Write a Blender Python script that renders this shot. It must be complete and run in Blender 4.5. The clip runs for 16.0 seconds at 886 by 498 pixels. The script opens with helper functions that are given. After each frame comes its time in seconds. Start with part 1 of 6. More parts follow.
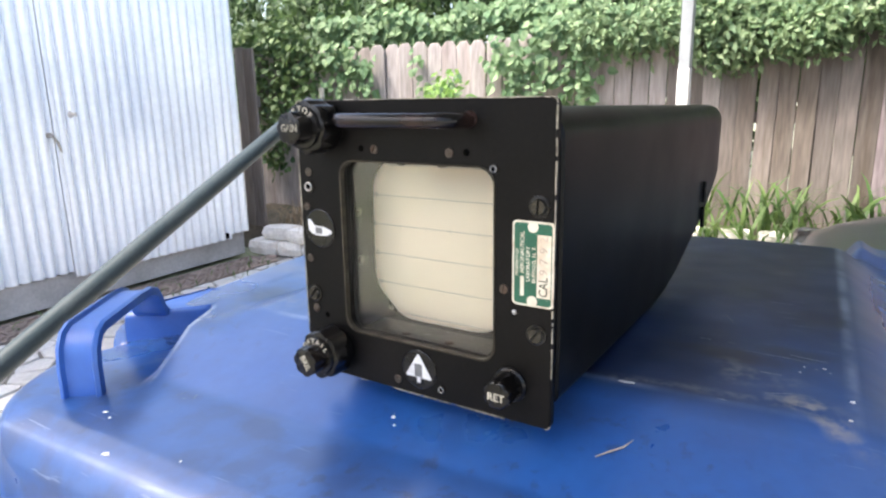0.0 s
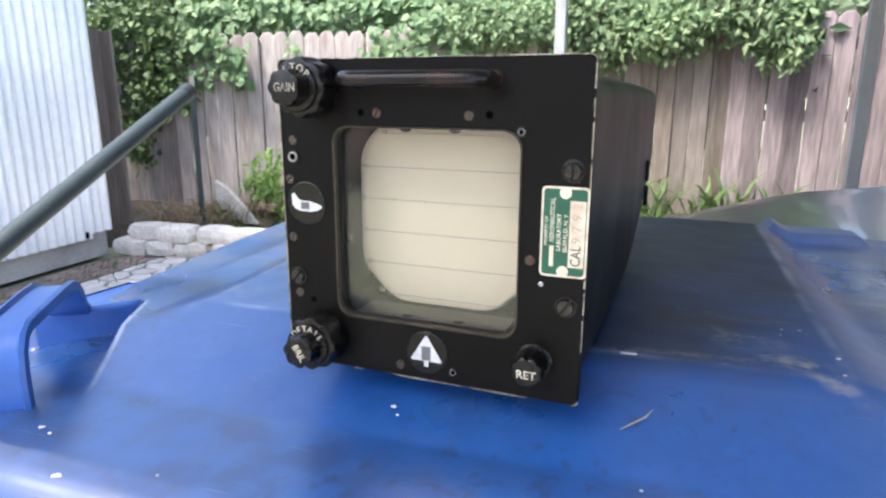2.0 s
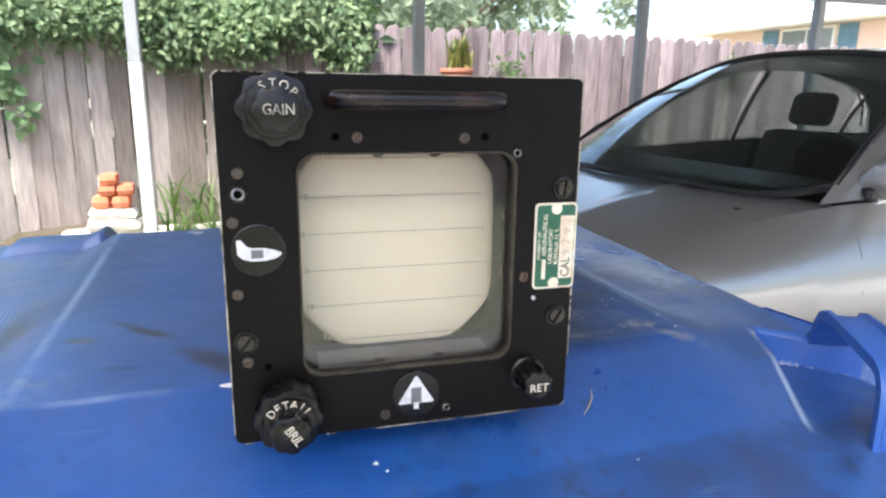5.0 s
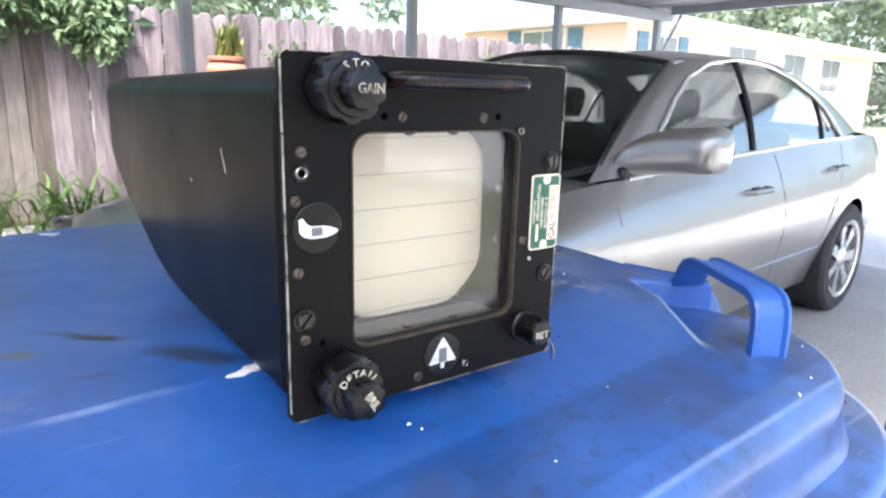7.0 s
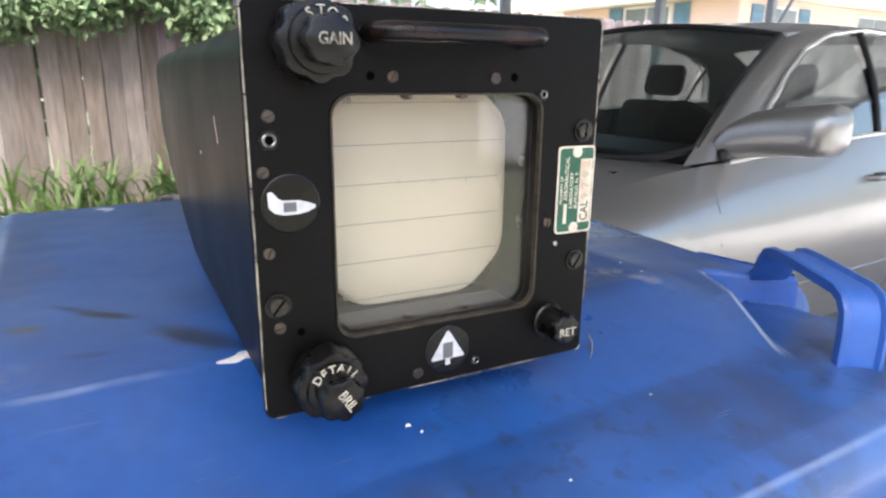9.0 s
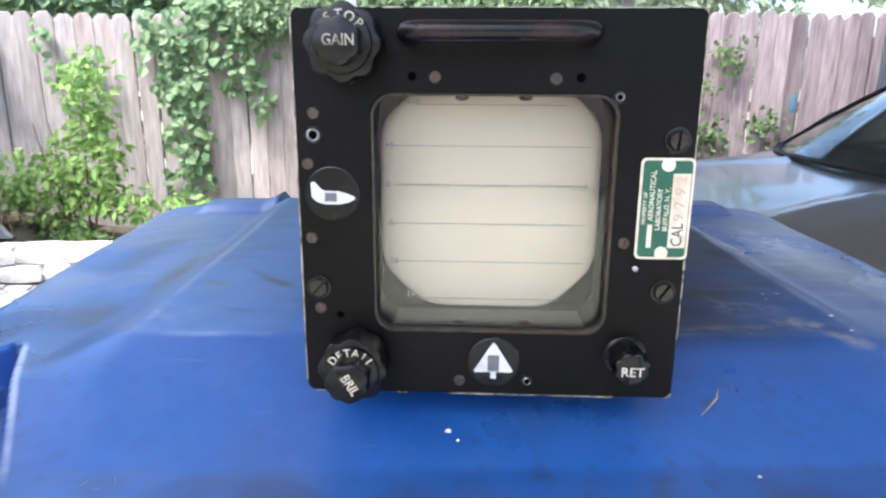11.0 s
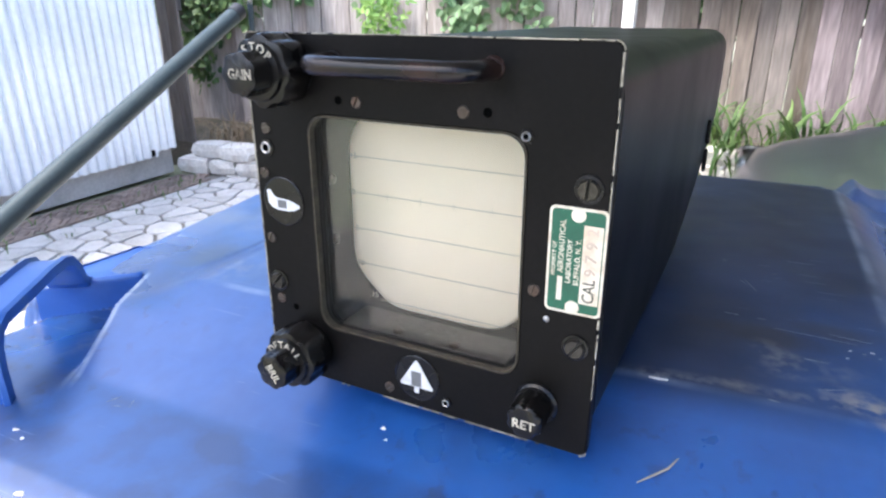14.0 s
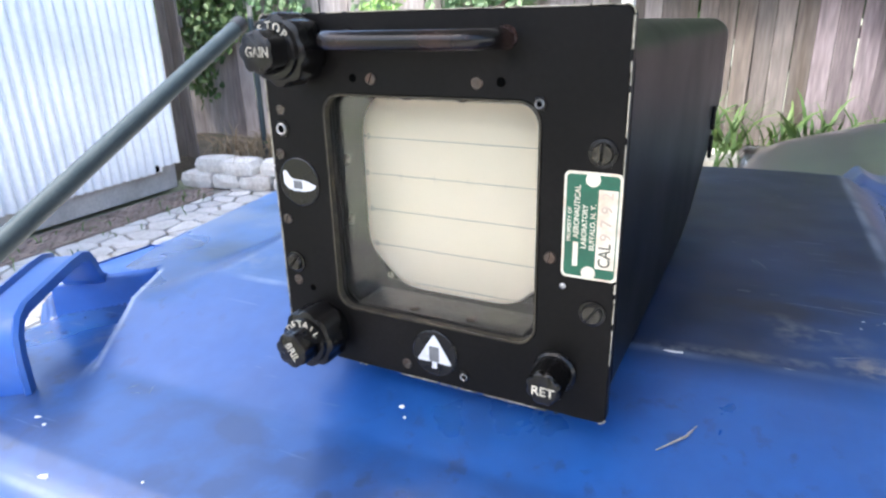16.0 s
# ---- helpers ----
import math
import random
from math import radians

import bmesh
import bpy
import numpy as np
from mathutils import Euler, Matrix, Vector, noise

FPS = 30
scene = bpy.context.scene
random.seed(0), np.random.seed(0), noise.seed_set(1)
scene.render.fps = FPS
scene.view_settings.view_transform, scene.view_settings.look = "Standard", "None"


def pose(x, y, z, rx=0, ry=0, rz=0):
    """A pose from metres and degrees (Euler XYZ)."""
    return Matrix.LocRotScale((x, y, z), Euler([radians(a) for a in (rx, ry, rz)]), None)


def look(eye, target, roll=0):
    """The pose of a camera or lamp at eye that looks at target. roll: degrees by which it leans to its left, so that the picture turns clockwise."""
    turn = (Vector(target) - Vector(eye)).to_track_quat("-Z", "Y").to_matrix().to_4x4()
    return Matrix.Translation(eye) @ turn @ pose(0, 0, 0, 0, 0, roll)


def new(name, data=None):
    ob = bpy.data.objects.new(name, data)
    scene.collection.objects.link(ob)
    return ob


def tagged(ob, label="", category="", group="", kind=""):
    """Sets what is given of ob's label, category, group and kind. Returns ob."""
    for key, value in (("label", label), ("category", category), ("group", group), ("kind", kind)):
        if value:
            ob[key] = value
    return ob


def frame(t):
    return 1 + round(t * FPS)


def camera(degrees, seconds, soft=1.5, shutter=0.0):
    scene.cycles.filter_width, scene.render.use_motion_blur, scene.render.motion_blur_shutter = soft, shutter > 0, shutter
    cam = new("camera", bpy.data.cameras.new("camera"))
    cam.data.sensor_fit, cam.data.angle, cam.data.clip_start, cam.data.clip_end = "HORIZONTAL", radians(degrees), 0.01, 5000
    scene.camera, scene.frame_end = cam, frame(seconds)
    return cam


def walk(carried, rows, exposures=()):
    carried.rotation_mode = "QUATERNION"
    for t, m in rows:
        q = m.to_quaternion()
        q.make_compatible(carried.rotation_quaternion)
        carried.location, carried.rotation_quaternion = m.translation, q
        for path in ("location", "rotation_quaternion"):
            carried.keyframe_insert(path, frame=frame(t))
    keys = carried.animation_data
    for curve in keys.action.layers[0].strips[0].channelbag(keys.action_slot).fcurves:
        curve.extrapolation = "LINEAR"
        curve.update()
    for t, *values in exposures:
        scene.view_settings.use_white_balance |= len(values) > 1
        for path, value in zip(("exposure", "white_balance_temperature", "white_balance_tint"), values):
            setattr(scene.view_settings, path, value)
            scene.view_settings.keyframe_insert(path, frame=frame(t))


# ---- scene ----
cam = camera(69.44, 16.0, soft=2.3, shutter=0.25)
PATH = [
    (0, (0.0069, -0.0039, 1.259), (-1.0167, 1.6506, 0.7953), -1.06),
    (0.5, (0.0026, 0.0037, 1.2521), (-0.9992, 1.6692, 0.7805), -0.96),
    (1, (-0.0102, 0.001, 1.2517), (-0.9374, 1.7106, 0.7855), -0.20),
    (1.5, (-0.0383, -0.0077, 1.2465), (-0.8455, 1.7604, 0.7746), -0.46),
    (2, (-0.0664, -0.0162, 1.2427), (-0.7438, 1.8026, 0.7601), 0.09),
    (2.5, (-0.1022, -0.0289, 1.2428), (-0.5924, 1.8482, 0.7568), 0.80),
    (3, (-0.1408, -0.0414, 1.2403), (-0.3993, 1.8817, 0.7556), 1.35),
    (3.5, (-0.1675, -0.0383, 1.2369), (-0.2231, 1.9015, 0.7531), 1.16),
    (4, (-0.1956, -0.0151, 1.2405), (-0.0868, 1.9244, 0.7648), 0.54),
    (4.5, (-0.2251, -0.0088, 1.2537), (0.0745, 1.9115, 0.7816), 0.42),
    (4.7, (-0.2386, -0.0065, 1.2527), (0.1732, 1.8929, 0.781), 0.58),
    (6.8, (-0.3643, 0.0262, 1.2441), (0.7585, 1.6089, 0.7601), 1.77),
    (7, (-0.3803, 0.0258, 1.244), (0.8007, 1.5663, 0.762), 1.68),
    (7.5, (-0.4054, 0.0391, 1.2429), (0.8815, 1.4888, 0.7508), 1.45),
    (8, (-0.4039, 0.0424, 1.2432), (0.8738, 1.4968, 0.741), 1.54),
    (8.5, (-0.3765, 0.0392, 1.2377), (0.7833, 1.5836, 0.7185), 1.42),
    (9, (-0.3224, 0.035, 1.2339), (0.6073, 1.7223, 0.6965), 0.77),
    (9.5, (-0.2776, 0.0421, 1.2273), (0.3708, 1.852, 0.6761), 0.54),
    (9.7, (-0.2654, 0.0455, 1.2257), (0.2654, 1.8914, 0.6679), 0.18),
    (11.8, (-0.1602, -0.0065, 1.2386), (-0.5022, 1.9044, 0.7573), 0.09),
    (12, (-0.147, 0.0072, 1.2483), (-0.5697, 1.8818, 0.6941), -0.56),
    (12.5, (-0.1075, 0.0276, 1.2464), (-0.6984, 1.8519, 0.6782), -0.67),
    (13, (-0.0698, 0.0463, 1.2405), (-0.8286, 1.8014, 0.6541), -1.50),
    (13.5, (-0.0655, 0.0527, 1.2397), (-0.8635, 1.7859, 0.6405), -1.91),
    (14, (-0.0618, 0.054, 1.2706), (-0.8821, 1.728, 0.5462), -0.15),
    (14.5, (-0.066, 0.0586, 1.2963), (-0.893, 1.6562, 0.4224), -0.63),
    (15, (-0.0685, 0.062, 1.3135), (-0.8801, 1.657, 0.4205), -0.21),
    (15.5, (-0.0671, 0.0531, 1.2899), (-0.8815, 1.6585, 0.4184), -0.64),
    (16, (-0.0627, 0.0431, 1.2568), (-0.8975, 1.7234, 0.5642), -1.54),
]
walk(cam, [(t, look(eye, target, roll)) for t, eye, target, roll in PATH],
     exposures=[(0, 2.14, 6650, 10), (3, 2.08, 6320, 10), (4.5, 2.04, 6400, 10), (7, 2.36, 6160, 10), (8, 2.28, 6120, 10), (9, 2.05, 6500, 11), (9.5, 2.02, 6350, 11), (12, 2.25, 6020, 11), (13.5, 2.25, 6050, 11), (15, 2.3, 5880, 10), (16, 2.33, 6050, 10)])

# ---- light ----
SUN_TURN, SUN_HEIGHT = radians(222), radians(60)
world = bpy.data.worlds.new("sky")
scene.world = world
world.use_nodes = True
wn = world.node_tree.nodes
sky = wn.new("ShaderNodeTexSky")
sky.sky_type = "NISHITA"
sky.sun_disc = False
sky.sun_elevation, sky.sun_rotation = SUN_HEIGHT, SUN_TURN
sky.dust_density, sky.air_density = 4.0, 1.0
wn["Background"].inputs["Strength"].default_value = 0.14
world.node_tree.links.new(sky.outputs["Color"], wn["Background"].inputs["Color"])
sun_data = bpy.data.lights.new("sun", "SUN")
sun_data.energy, sun_data.angle, sun_data.color = 2.4, radians(14), (1.0, 0.96, 0.9)
sun = new("sun", sun_data)
way = Vector((math.sin(SUN_TURN) * math.cos(SUN_HEIGHT), math.cos(SUN_TURN) * math.cos(SUN_HEIGHT), math.sin(SUN_HEIGHT)))
sun.matrix_world = look(way * 40, (0, 0, 0))

# ---- materials ----


def material(name, color, rough=0.5, metal=0.0, spread=0.25, scale=6.0, fine=60.0, bump=0.1, depth=0.002, tint=None, stain=0.35,
             piece=0.0, coat=0.0, spec=0.5, stretch=(1, 1, 1)):
    """Two scales of variation: broad stains of the colour tint, and fine grain in colour, gloss and relief."""
    m = bpy.data.materials.new(name)
    m.use_nodes = True
    n, l = m.node_tree.nodes, m.node_tree.links
    b = n["Principled BSDF"]
    tc = n.new("ShaderNodeTexCoord")
    mp = n.new("ShaderNodeMapping")
    mp.inputs["Scale"].default_value = stretch
    l.new(tc.outputs["Object"], mp.inputs["Vector"])
    big, small = n.new("ShaderNodeTexNoise"), n.new("ShaderNodeTexNoise")
    big.inputs["Scale"].default_value, big.inputs["Detail"].default_value = scale, 6
    small.inputs["Scale"].default_value, small.inputs["Detail"].default_value = fine, 3
    info = n.new("ShaderNodeObjectInfo")
    if piece:
        shift = n.new("ShaderNodeVectorMath")
        shift.operation = "SCALE"
        shift.inputs[0].default_value = (37, 19, 53)
        l.new(info.outputs["Random"], shift.inputs["Scale"])
        add = n.new("ShaderNodeVectorMath")
        l.new(mp.outputs["Vector"], add.inputs[0]), l.new(shift.outputs["Vector"], add.inputs[1])
        place = add.outputs["Vector"]
    else:
        place = mp.outputs["Vector"]
    l.new(place, big.inputs["Vector"]), l.new(place, small.inputs["Vector"])
    ramp = n.new("ShaderNodeMapRange")
    ramp.inputs["From Min"].default_value, ramp.inputs["From Max"].default_value = 0.45, 0.72
    ramp.inputs["To Max"].default_value = stain
    l.new(big.outputs["Fac"], ramp.inputs["Value"])
    mix = n.new("ShaderNodeMix")
    mix.data_type = "RGBA"
    mix.inputs[6].default_value = (*color, 1)
    mix.inputs[7].default_value = (*(tint or [c * 0.5 for c in color]), 1)
    l.new(ramp.outputs["Result"], mix.inputs[0])
    value = n.new("ShaderNodeMapRange")
    value.inputs["From Min"].default_value, value.inputs["From Max"].default_value = 0.25, 0.75
    value.inputs["To Min"].default_value, value.inputs["To Max"].default_value = 1 - spread, 1 + spread
    l.new(small.outputs["Fac"], value.inputs["Value"])
    hsv = n.new("ShaderNodeHueSaturation")
    l.new(mix.outputs[2], hsv.inputs["Color"])
    if piece:
        pv = n.new("ShaderNodeMapRange")
        pv.inputs["To Min"].default_value, pv.inputs["To Max"].default_value = 1 - piece, 1 + piece
        l.new(info.outputs["Random"], pv.inputs["Value"])
        mul = n.new("ShaderNodeMath")
        mul.operation = "MULTIPLY"
        l.new(value.outputs["Result"], mul.inputs[0]), l.new(pv.outputs["Result"], mul.inputs[1])
        l.new(mul.outputs[0], hsv.inputs["Value"])
    else:
        l.new(value.outputs["Result"], hsv.inputs["Value"])
    l.new(hsv.outputs["Color"], b.inputs["Base Color"])
    rg = n.new("ShaderNodeMapRange")
    rg.inputs["To Min"].default_value, rg.inputs["To Max"].default_value = max(rough - 0.12, 0.02), min(rough + 0.12, 1)
    l.new(big.outputs["Fac"], rg.inputs["Value"])
    l.new(rg.outputs["Result"], b.inputs["Roughness"])
    b.inputs["Metallic"].default_value = metal
    b.inputs["Specular IOR Level"].default_value = spec
    b.inputs["Coat Weight"].default_value = coat
    b.inputs["Coat Roughness"].default_value = 0.06
    if bump:
        bp = n.new("ShaderNodeBump")
        bp.inputs["Strength"].default_value, bp.inputs["Distance"].default_value = bump, depth
        l.new(small.outputs["Fac"], bp.inputs["Height"])
        l.new(bp.outputs["Normal"], b.inputs["Normal"])
    return m


def leaf_material(name, color, other, rough=0.6):
    """Leaf green, varied leaf by leaf, with some light let through."""
    m = bpy.data.materials.new(name)
    m.use_nodes = True
    n, l = m.node_tree.nodes, m.node_tree.links
    b = n["Principled BSDF"]
    geo = n.new("ShaderNodeNewGeometry")
    mix = n.new("ShaderNodeMix")
    mix.data_type = "RGBA"
    mix.inputs[6].default_value, mix.inputs[7].default_value = (*color, 1), (*other, 1)
    l.new(geo.outputs["Random Per Island"], mix.inputs[0])
    tc = n.new("ShaderNodeTexCoord")
    noise_tex = n.new("ShaderNodeTexNoise")
    noise_tex.inputs["Scale"].default_value = 2.2
    l.new(tc.outputs["Object"], noise_tex.inputs["Vector"])
    hsv = n.new("ShaderNodeHueSaturation")
    vr = n.new("ShaderNodeMapRange")
    vr.inputs["To Min"].default_value, vr.inputs["To Max"].default_value = 0.55, 1.45
    l.new(noise_tex.outputs["Fac"], vr.inputs["Value"])
    l.new(vr.outputs["Result"], hsv.inputs["Value"])
    l.new(mix.outputs[2], hsv.inputs["Color"])
    l.new(hsv.outputs["Color"], b.inputs["Base Color"])
    b.inputs["Roughness"].default_value = rough
    tr = n.new("ShaderNodeBsdfTranslucent")
    l.new(hsv.outputs["Color"], tr.inputs["Color"])
    ms = n.new("ShaderNodeMixShader")
    ms.inputs[0].default_value = 0.35
    l.new(b.outputs[0], ms.inputs[1]), l.new(tr.outputs[0], ms.inputs[2])
    l.new(ms.outputs[0], n["Material Output"].inputs["Surface"])
    return m


def glass_material(name, color, rough=0.02, ior=1.45, dust=0.0):
    m = bpy.data.materials.new(name)
    m.use_nodes = True
    n, l = m.node_tree.nodes, m.node_tree.links
    b = n["Principled BSDF"]
    b.inputs["Base Color"].default_value = (*color, 1)
    b.inputs["Roughness"].default_value = rough
    b.inputs["IOR"].default_value = ior
    b.inputs["Transmission Weight"].default_value = 1.0
    tc = n.new("ShaderNodeTexCoord")
    smear = n.new("ShaderNodeTexNoise")
    smear.inputs["Scale"].default_value = 9
    l.new(tc.outputs["Object"], smear.inputs["Vector"])
    rg = n.new("ShaderNodeMapRange")
    rg.inputs["To Min"].default_value, rg.inputs["To Max"].default_value = rough, rough + 0.06
    l.new(smear.outputs["Fac"], rg.inputs["Value"])
    l.new(rg.outputs["Result"], b.inputs["Roughness"])
    if dust:
        overlay = n.new("ShaderNodeBsdfDiffuse")
        overlay.inputs["Color"].default_value = (0.5, 0.49, 0.46, 1)
        streak = n.new("ShaderNodeTexNoise")
        streak.inputs["Scale"].default_value, streak.inputs["Detail"].default_value = 30, 8
        l.new(tc.outputs["Object"], streak.inputs["Vector"])
        amount = n.new("ShaderNodeMapRange")
        amount.inputs["From Min"].default_value, amount.inputs["From Max"].default_value = 0.3, 0.75
        amount.inputs["To Min"].default_value, amount.inputs["To Max"].default_value = dust * 0.5, dust * 1.6
        l.new(streak.outputs["Fac"], amount.inputs["Value"])
        both = n.new("ShaderNodeMixShader")
        l.new(amount.outputs["Result"], both.inputs[0])
        l.new(b.outputs[0], both.inputs[1]), l.new(overlay.outputs[0], both.inputs[2])
        l.new(both.outputs[0], n["Material Output"].inputs["Surface"])
    return m


M_BLUE = material("blue_lid_plastic", (0.016, 0.08, 0.285), 0.3, spec=0.95, spread=0.1, scale=5, fine=90, bump=0.08, depth=0.001, tint=(0.1, 0.17, 0.34), stain=0.5)


def lid_wear_and_shade(m):
    """Pale wear on the lid's moulded ridges, dark grime and scratches on its raised middle, a darker front, and painted
    shade beside the case.
    """
    n, l = m.node_tree.nodes, m.node_tree.links
    b = n["Principled BSDF"]
    base = b.inputs["Base Color"].links[0].from_socket
    tc = n.new("ShaderNodeTexCoord")
    sep = n.new("ShaderNodeSeparateXYZ")
    l.new(tc.outputs["Object"], sep.inputs[0])

    def calc(op, a, c=None, clamp=False):
        k = n.new("ShaderNodeMath")
        k.operation, k.use_clamp = op, clamp
        for i, v in enumerate((a, c)):
            if v is None:
                continue
            if isinstance(v, (int, float)):
                k.inputs[i].default_value = v
            else:
                l.new(v, k.inputs[i])
        return k.outputs[0]

    def tex(scale, detail=5, stretch=None):
        t = n.new("ShaderNodeTexNoise")
        t.inputs["Scale"].default_value, t.inputs["Detail"].default_value = scale, detail
        if stretch:
            mp = n.new("ShaderNodeMapping")
            mp.inputs["Scale"].default_value = stretch[:3]
            mp.inputs["Rotation"].default_value = (0, 0, stretch[3])
            l.new(tc.outputs["Object"], mp.inputs["Vector"]), l.new(mp.outputs["Vector"], t.inputs["Vector"])
        else:
            l.new(tc.outputs["Object"], t.inputs["Vector"])
        return t.outputs["Fac"]

    def band(v, lo, hi):
        k = n.new("ShaderNodeMapRange")
        k.inputs["From Min"].default_value, k.inputs["From Max"].default_value = lo, hi
        l.new(v, k.inputs["Value"])
        return k.outputs["Result"]

    def mixin(fac, color):
        k = n.new("ShaderNodeMix")
        k.data_type = "RGBA"
        l.new(fac, k.inputs[0])
        l.new(mixin.last, k.inputs[6])
        k.inputs[7].default_value = (*color, 1)
        mixin.last = k.outputs[2]

    mixin.last = base
    au = calc("ABSOLUTE", sep.outputs["X"])
    w = sep.outputs["Y"]
    middle = calc("MULTIPLY", band(au, 0.235, 0.205), band(w, 0.118, 0.14))
    fuzz = calc("MULTIPLY", calc("SUBTRACT", tex(26, 7), 0.5), 2.2)

    scrub = band(tex(120, 9), 0.42, 0.64)

    def blot(u0, w0, ru, rw, amount, color, turn=0, ragged=1.0, mask=None):
        """A ragged patch about (u0, w0), its long axis turned by that many degrees."""
        c, k = math.cos(radians(turn)), math.sin(radians(turn))
        du, dw = calc("SUBTRACT", sep.outputs["X"], u0), calc("SUBTRACT", w, w0)
        a = calc("DIVIDE", calc("ADD", calc("MULTIPLY", du, c), calc("MULTIPLY", dw, k)), ru)
        d = calc("DIVIDE", calc("SUBTRACT", calc("MULTIPLY", dw, c), calc("MULTIPLY", du, k)), rw)
        d = calc("SQRT", calc("ADD", calc("MULTIPLY", a, a), calc("MULTIPLY", d, d)))
        fac = calc("MULTIPLY", band(calc("ADD", d, calc("MULTIPLY", fuzz, ragged)), 1.15, 0.45), amount)
        mixin(calc("MULTIPLY", fac, mask) if mask else fac, color)

    grime = calc("MULTIPLY", middle, band(tex(7, 7), 0.4, 0.62))
    mixin(calc("MULTIPLY", grime, 0.4), (0.02, 0.045, 0.1))
    spots = calc("MULTIPLY", middle, band(tex(16, 6), 0.62, 0.7))
    mixin(calc("MULTIPLY", calc("MULTIPLY", spots, band(sep.outputs["X"], 0.09, 0.04)), 0.22), (0.05, 0.05, 0.055))
    # Dark grime right of the case, with the case's shade and reflection painted in.
    overlay = calc("MULTIPLY", middle, band(calc("ADD", sep.outputs["X"], calc("MULTIPLY", fuzz, 0.016)), -0.02, 0.04))
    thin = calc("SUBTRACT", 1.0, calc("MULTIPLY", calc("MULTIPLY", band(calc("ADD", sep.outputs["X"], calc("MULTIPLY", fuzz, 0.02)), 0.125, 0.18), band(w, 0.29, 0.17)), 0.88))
    mixin(calc("MULTIPLY", calc("MULTIPLY", overlay, thin), calc("ADD", calc("MULTIPLY", band(tex(9, 6), 0.35, 0.65), 0.26), 0.68)), (0.006, 0.015, 0.04))
    side = calc("MULTIPLY", band(au, 0.2, 0.24), band(w, 0.13, 0.16))
    mixin(calc("MULTIPLY", calc("MULTIPLY", side, band(tex(9, 6), 0.42, 0.68)), 0.6), (0.17, 0.18, 0.19))
    for u0, w0, ru, rw, amount, turn, ragged in ((-0.146, 0.225, 0.021, 0.0062, 0.95, -38, 0.5), (-0.163, 0.244, 0.018, 0.005, 0.55, -42, 0.8), (-0.1547, 0.1714, 0.014, 0.004, 0.45, -10, 0.7),
                                                 (-0.105, 0.168, 0.032, 0.011, 0.75, -48, 0.7), (-0.19, 0.4, 0.03, 0.06, 0.3, 0, 1.0), (0.135, 0.206, 0.04, 0.011, 0.6, -6, 0.8), (0.175, 0.222, 0.02, 0.012, 0.5, 0, 0.9)):
        blot(u0, w0, ru, rw, amount, (0.017, 0.019, 0.025), turn, ragged)
    blot(-0.1866, 0.2215, 0.011, 0.0055, 0.75, (0.075, 0.075, 0.03), -20, 0.5)
    for u0, w0, ru, rw, amount, turn in ((-0.246, 0.3, 0.014, 0.05, 0.8, 3), (-0.266, 0.2, 0.02, 0.028, 0.65, 0), (-0.3, 0.36, 0.02, 0.06, 0.5, 0)):
        blot(u0, w0, ru, rw, amount, (0.045, 0.05, 0.06), turn)
    for u0, w0, ru, rw, amount, turn in ((0.184, 0.1535, 0.022, 0.009, 0.6, -4), (0.193, 0.14, 0.016, 0.008, 0.6, -35), (0.202, 0.13, 0.016, 0.008, 0.4, -40), (0.15, 0.172, 0.01, 0.013, 0.26, 20), (0.143, 0.188, 0.012, 0.008, 0.22, -30), (0.145, 0.146, 0.06, 0.005, 0.4, 3), (0.095, 0.14, 0.02, 0.004, 0.45, 3), (0.14, 0.56, 0.05, 0.008, 0.55, 0),
                                         (-0.26, 0.09, 0.012, 0.03, 0.4, 0), (-0.2, 0.16, 0.03, 0.02, 0.3, 0), (0.29, 0.02, 0.03, 0.03, 0.25, 0), (0.165, 0.175, 0.03, 0.012, 0.22, 20)):
        blot(u0, w0, ru, rw, amount, (0.27, 0.265, 0.26), turn, 1.0, scrub)
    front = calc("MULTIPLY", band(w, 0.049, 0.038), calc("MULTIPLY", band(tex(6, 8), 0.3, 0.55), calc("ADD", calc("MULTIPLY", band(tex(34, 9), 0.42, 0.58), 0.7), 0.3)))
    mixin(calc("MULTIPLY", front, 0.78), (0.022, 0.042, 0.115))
    smudge = calc("MULTIPLY", band(tex(11, 8), 0.52, 0.66), band(tex(3, 3), 0.4, 0.6))
    mixin(calc("MULTIPLY", smudge, 0.55), (0.034, 0.06, 0.15))
    specks = calc("MULTIPLY", band(tex(85, 8), 0.57, 0.66), calc("MULTIPLY", band(w, 0.13, 0.1), band(tex(8, 4), 0.42, 0.6)))
    mixin(calc("MULTIPLY", specks, 0.5), (0.02, 0.028, 0.06))
    rough_edge = band(tex(22, 6), 0.3, 0.56)
    crease = calc("MULTIPLY", band(calc("ABSOLUTE", calc("SUBTRACT", w, 0.1365)), 0.004, 0.001), band(au, 0.225, 0.2))
    ridge = calc("MULTIPLY", band(calc("ABSOLUTE", calc("SUBTRACT", au, 0.207)), 0.005, 0.001), band(w, 0.13, 0.145))
    slope = calc("ABSOLUTE", calc("SUBTRACT", calc("SUBTRACT", au, 0.2005), calc("MULTIPLY", w, 0.5)))
    diag = calc("MULTIPLY", band(slope, 0.0028, 0.0008), calc("MULTIPLY", band(w, 0.033, 0.045), band(w, 0.15, 0.142)))
    lip = calc("MULTIPLY", band(calc("ABSOLUTE", calc("ADD", w, 0.034)), 0.0022, 0.0005), 0.32)
    diag = calc("MAXIMUM", diag, lip)
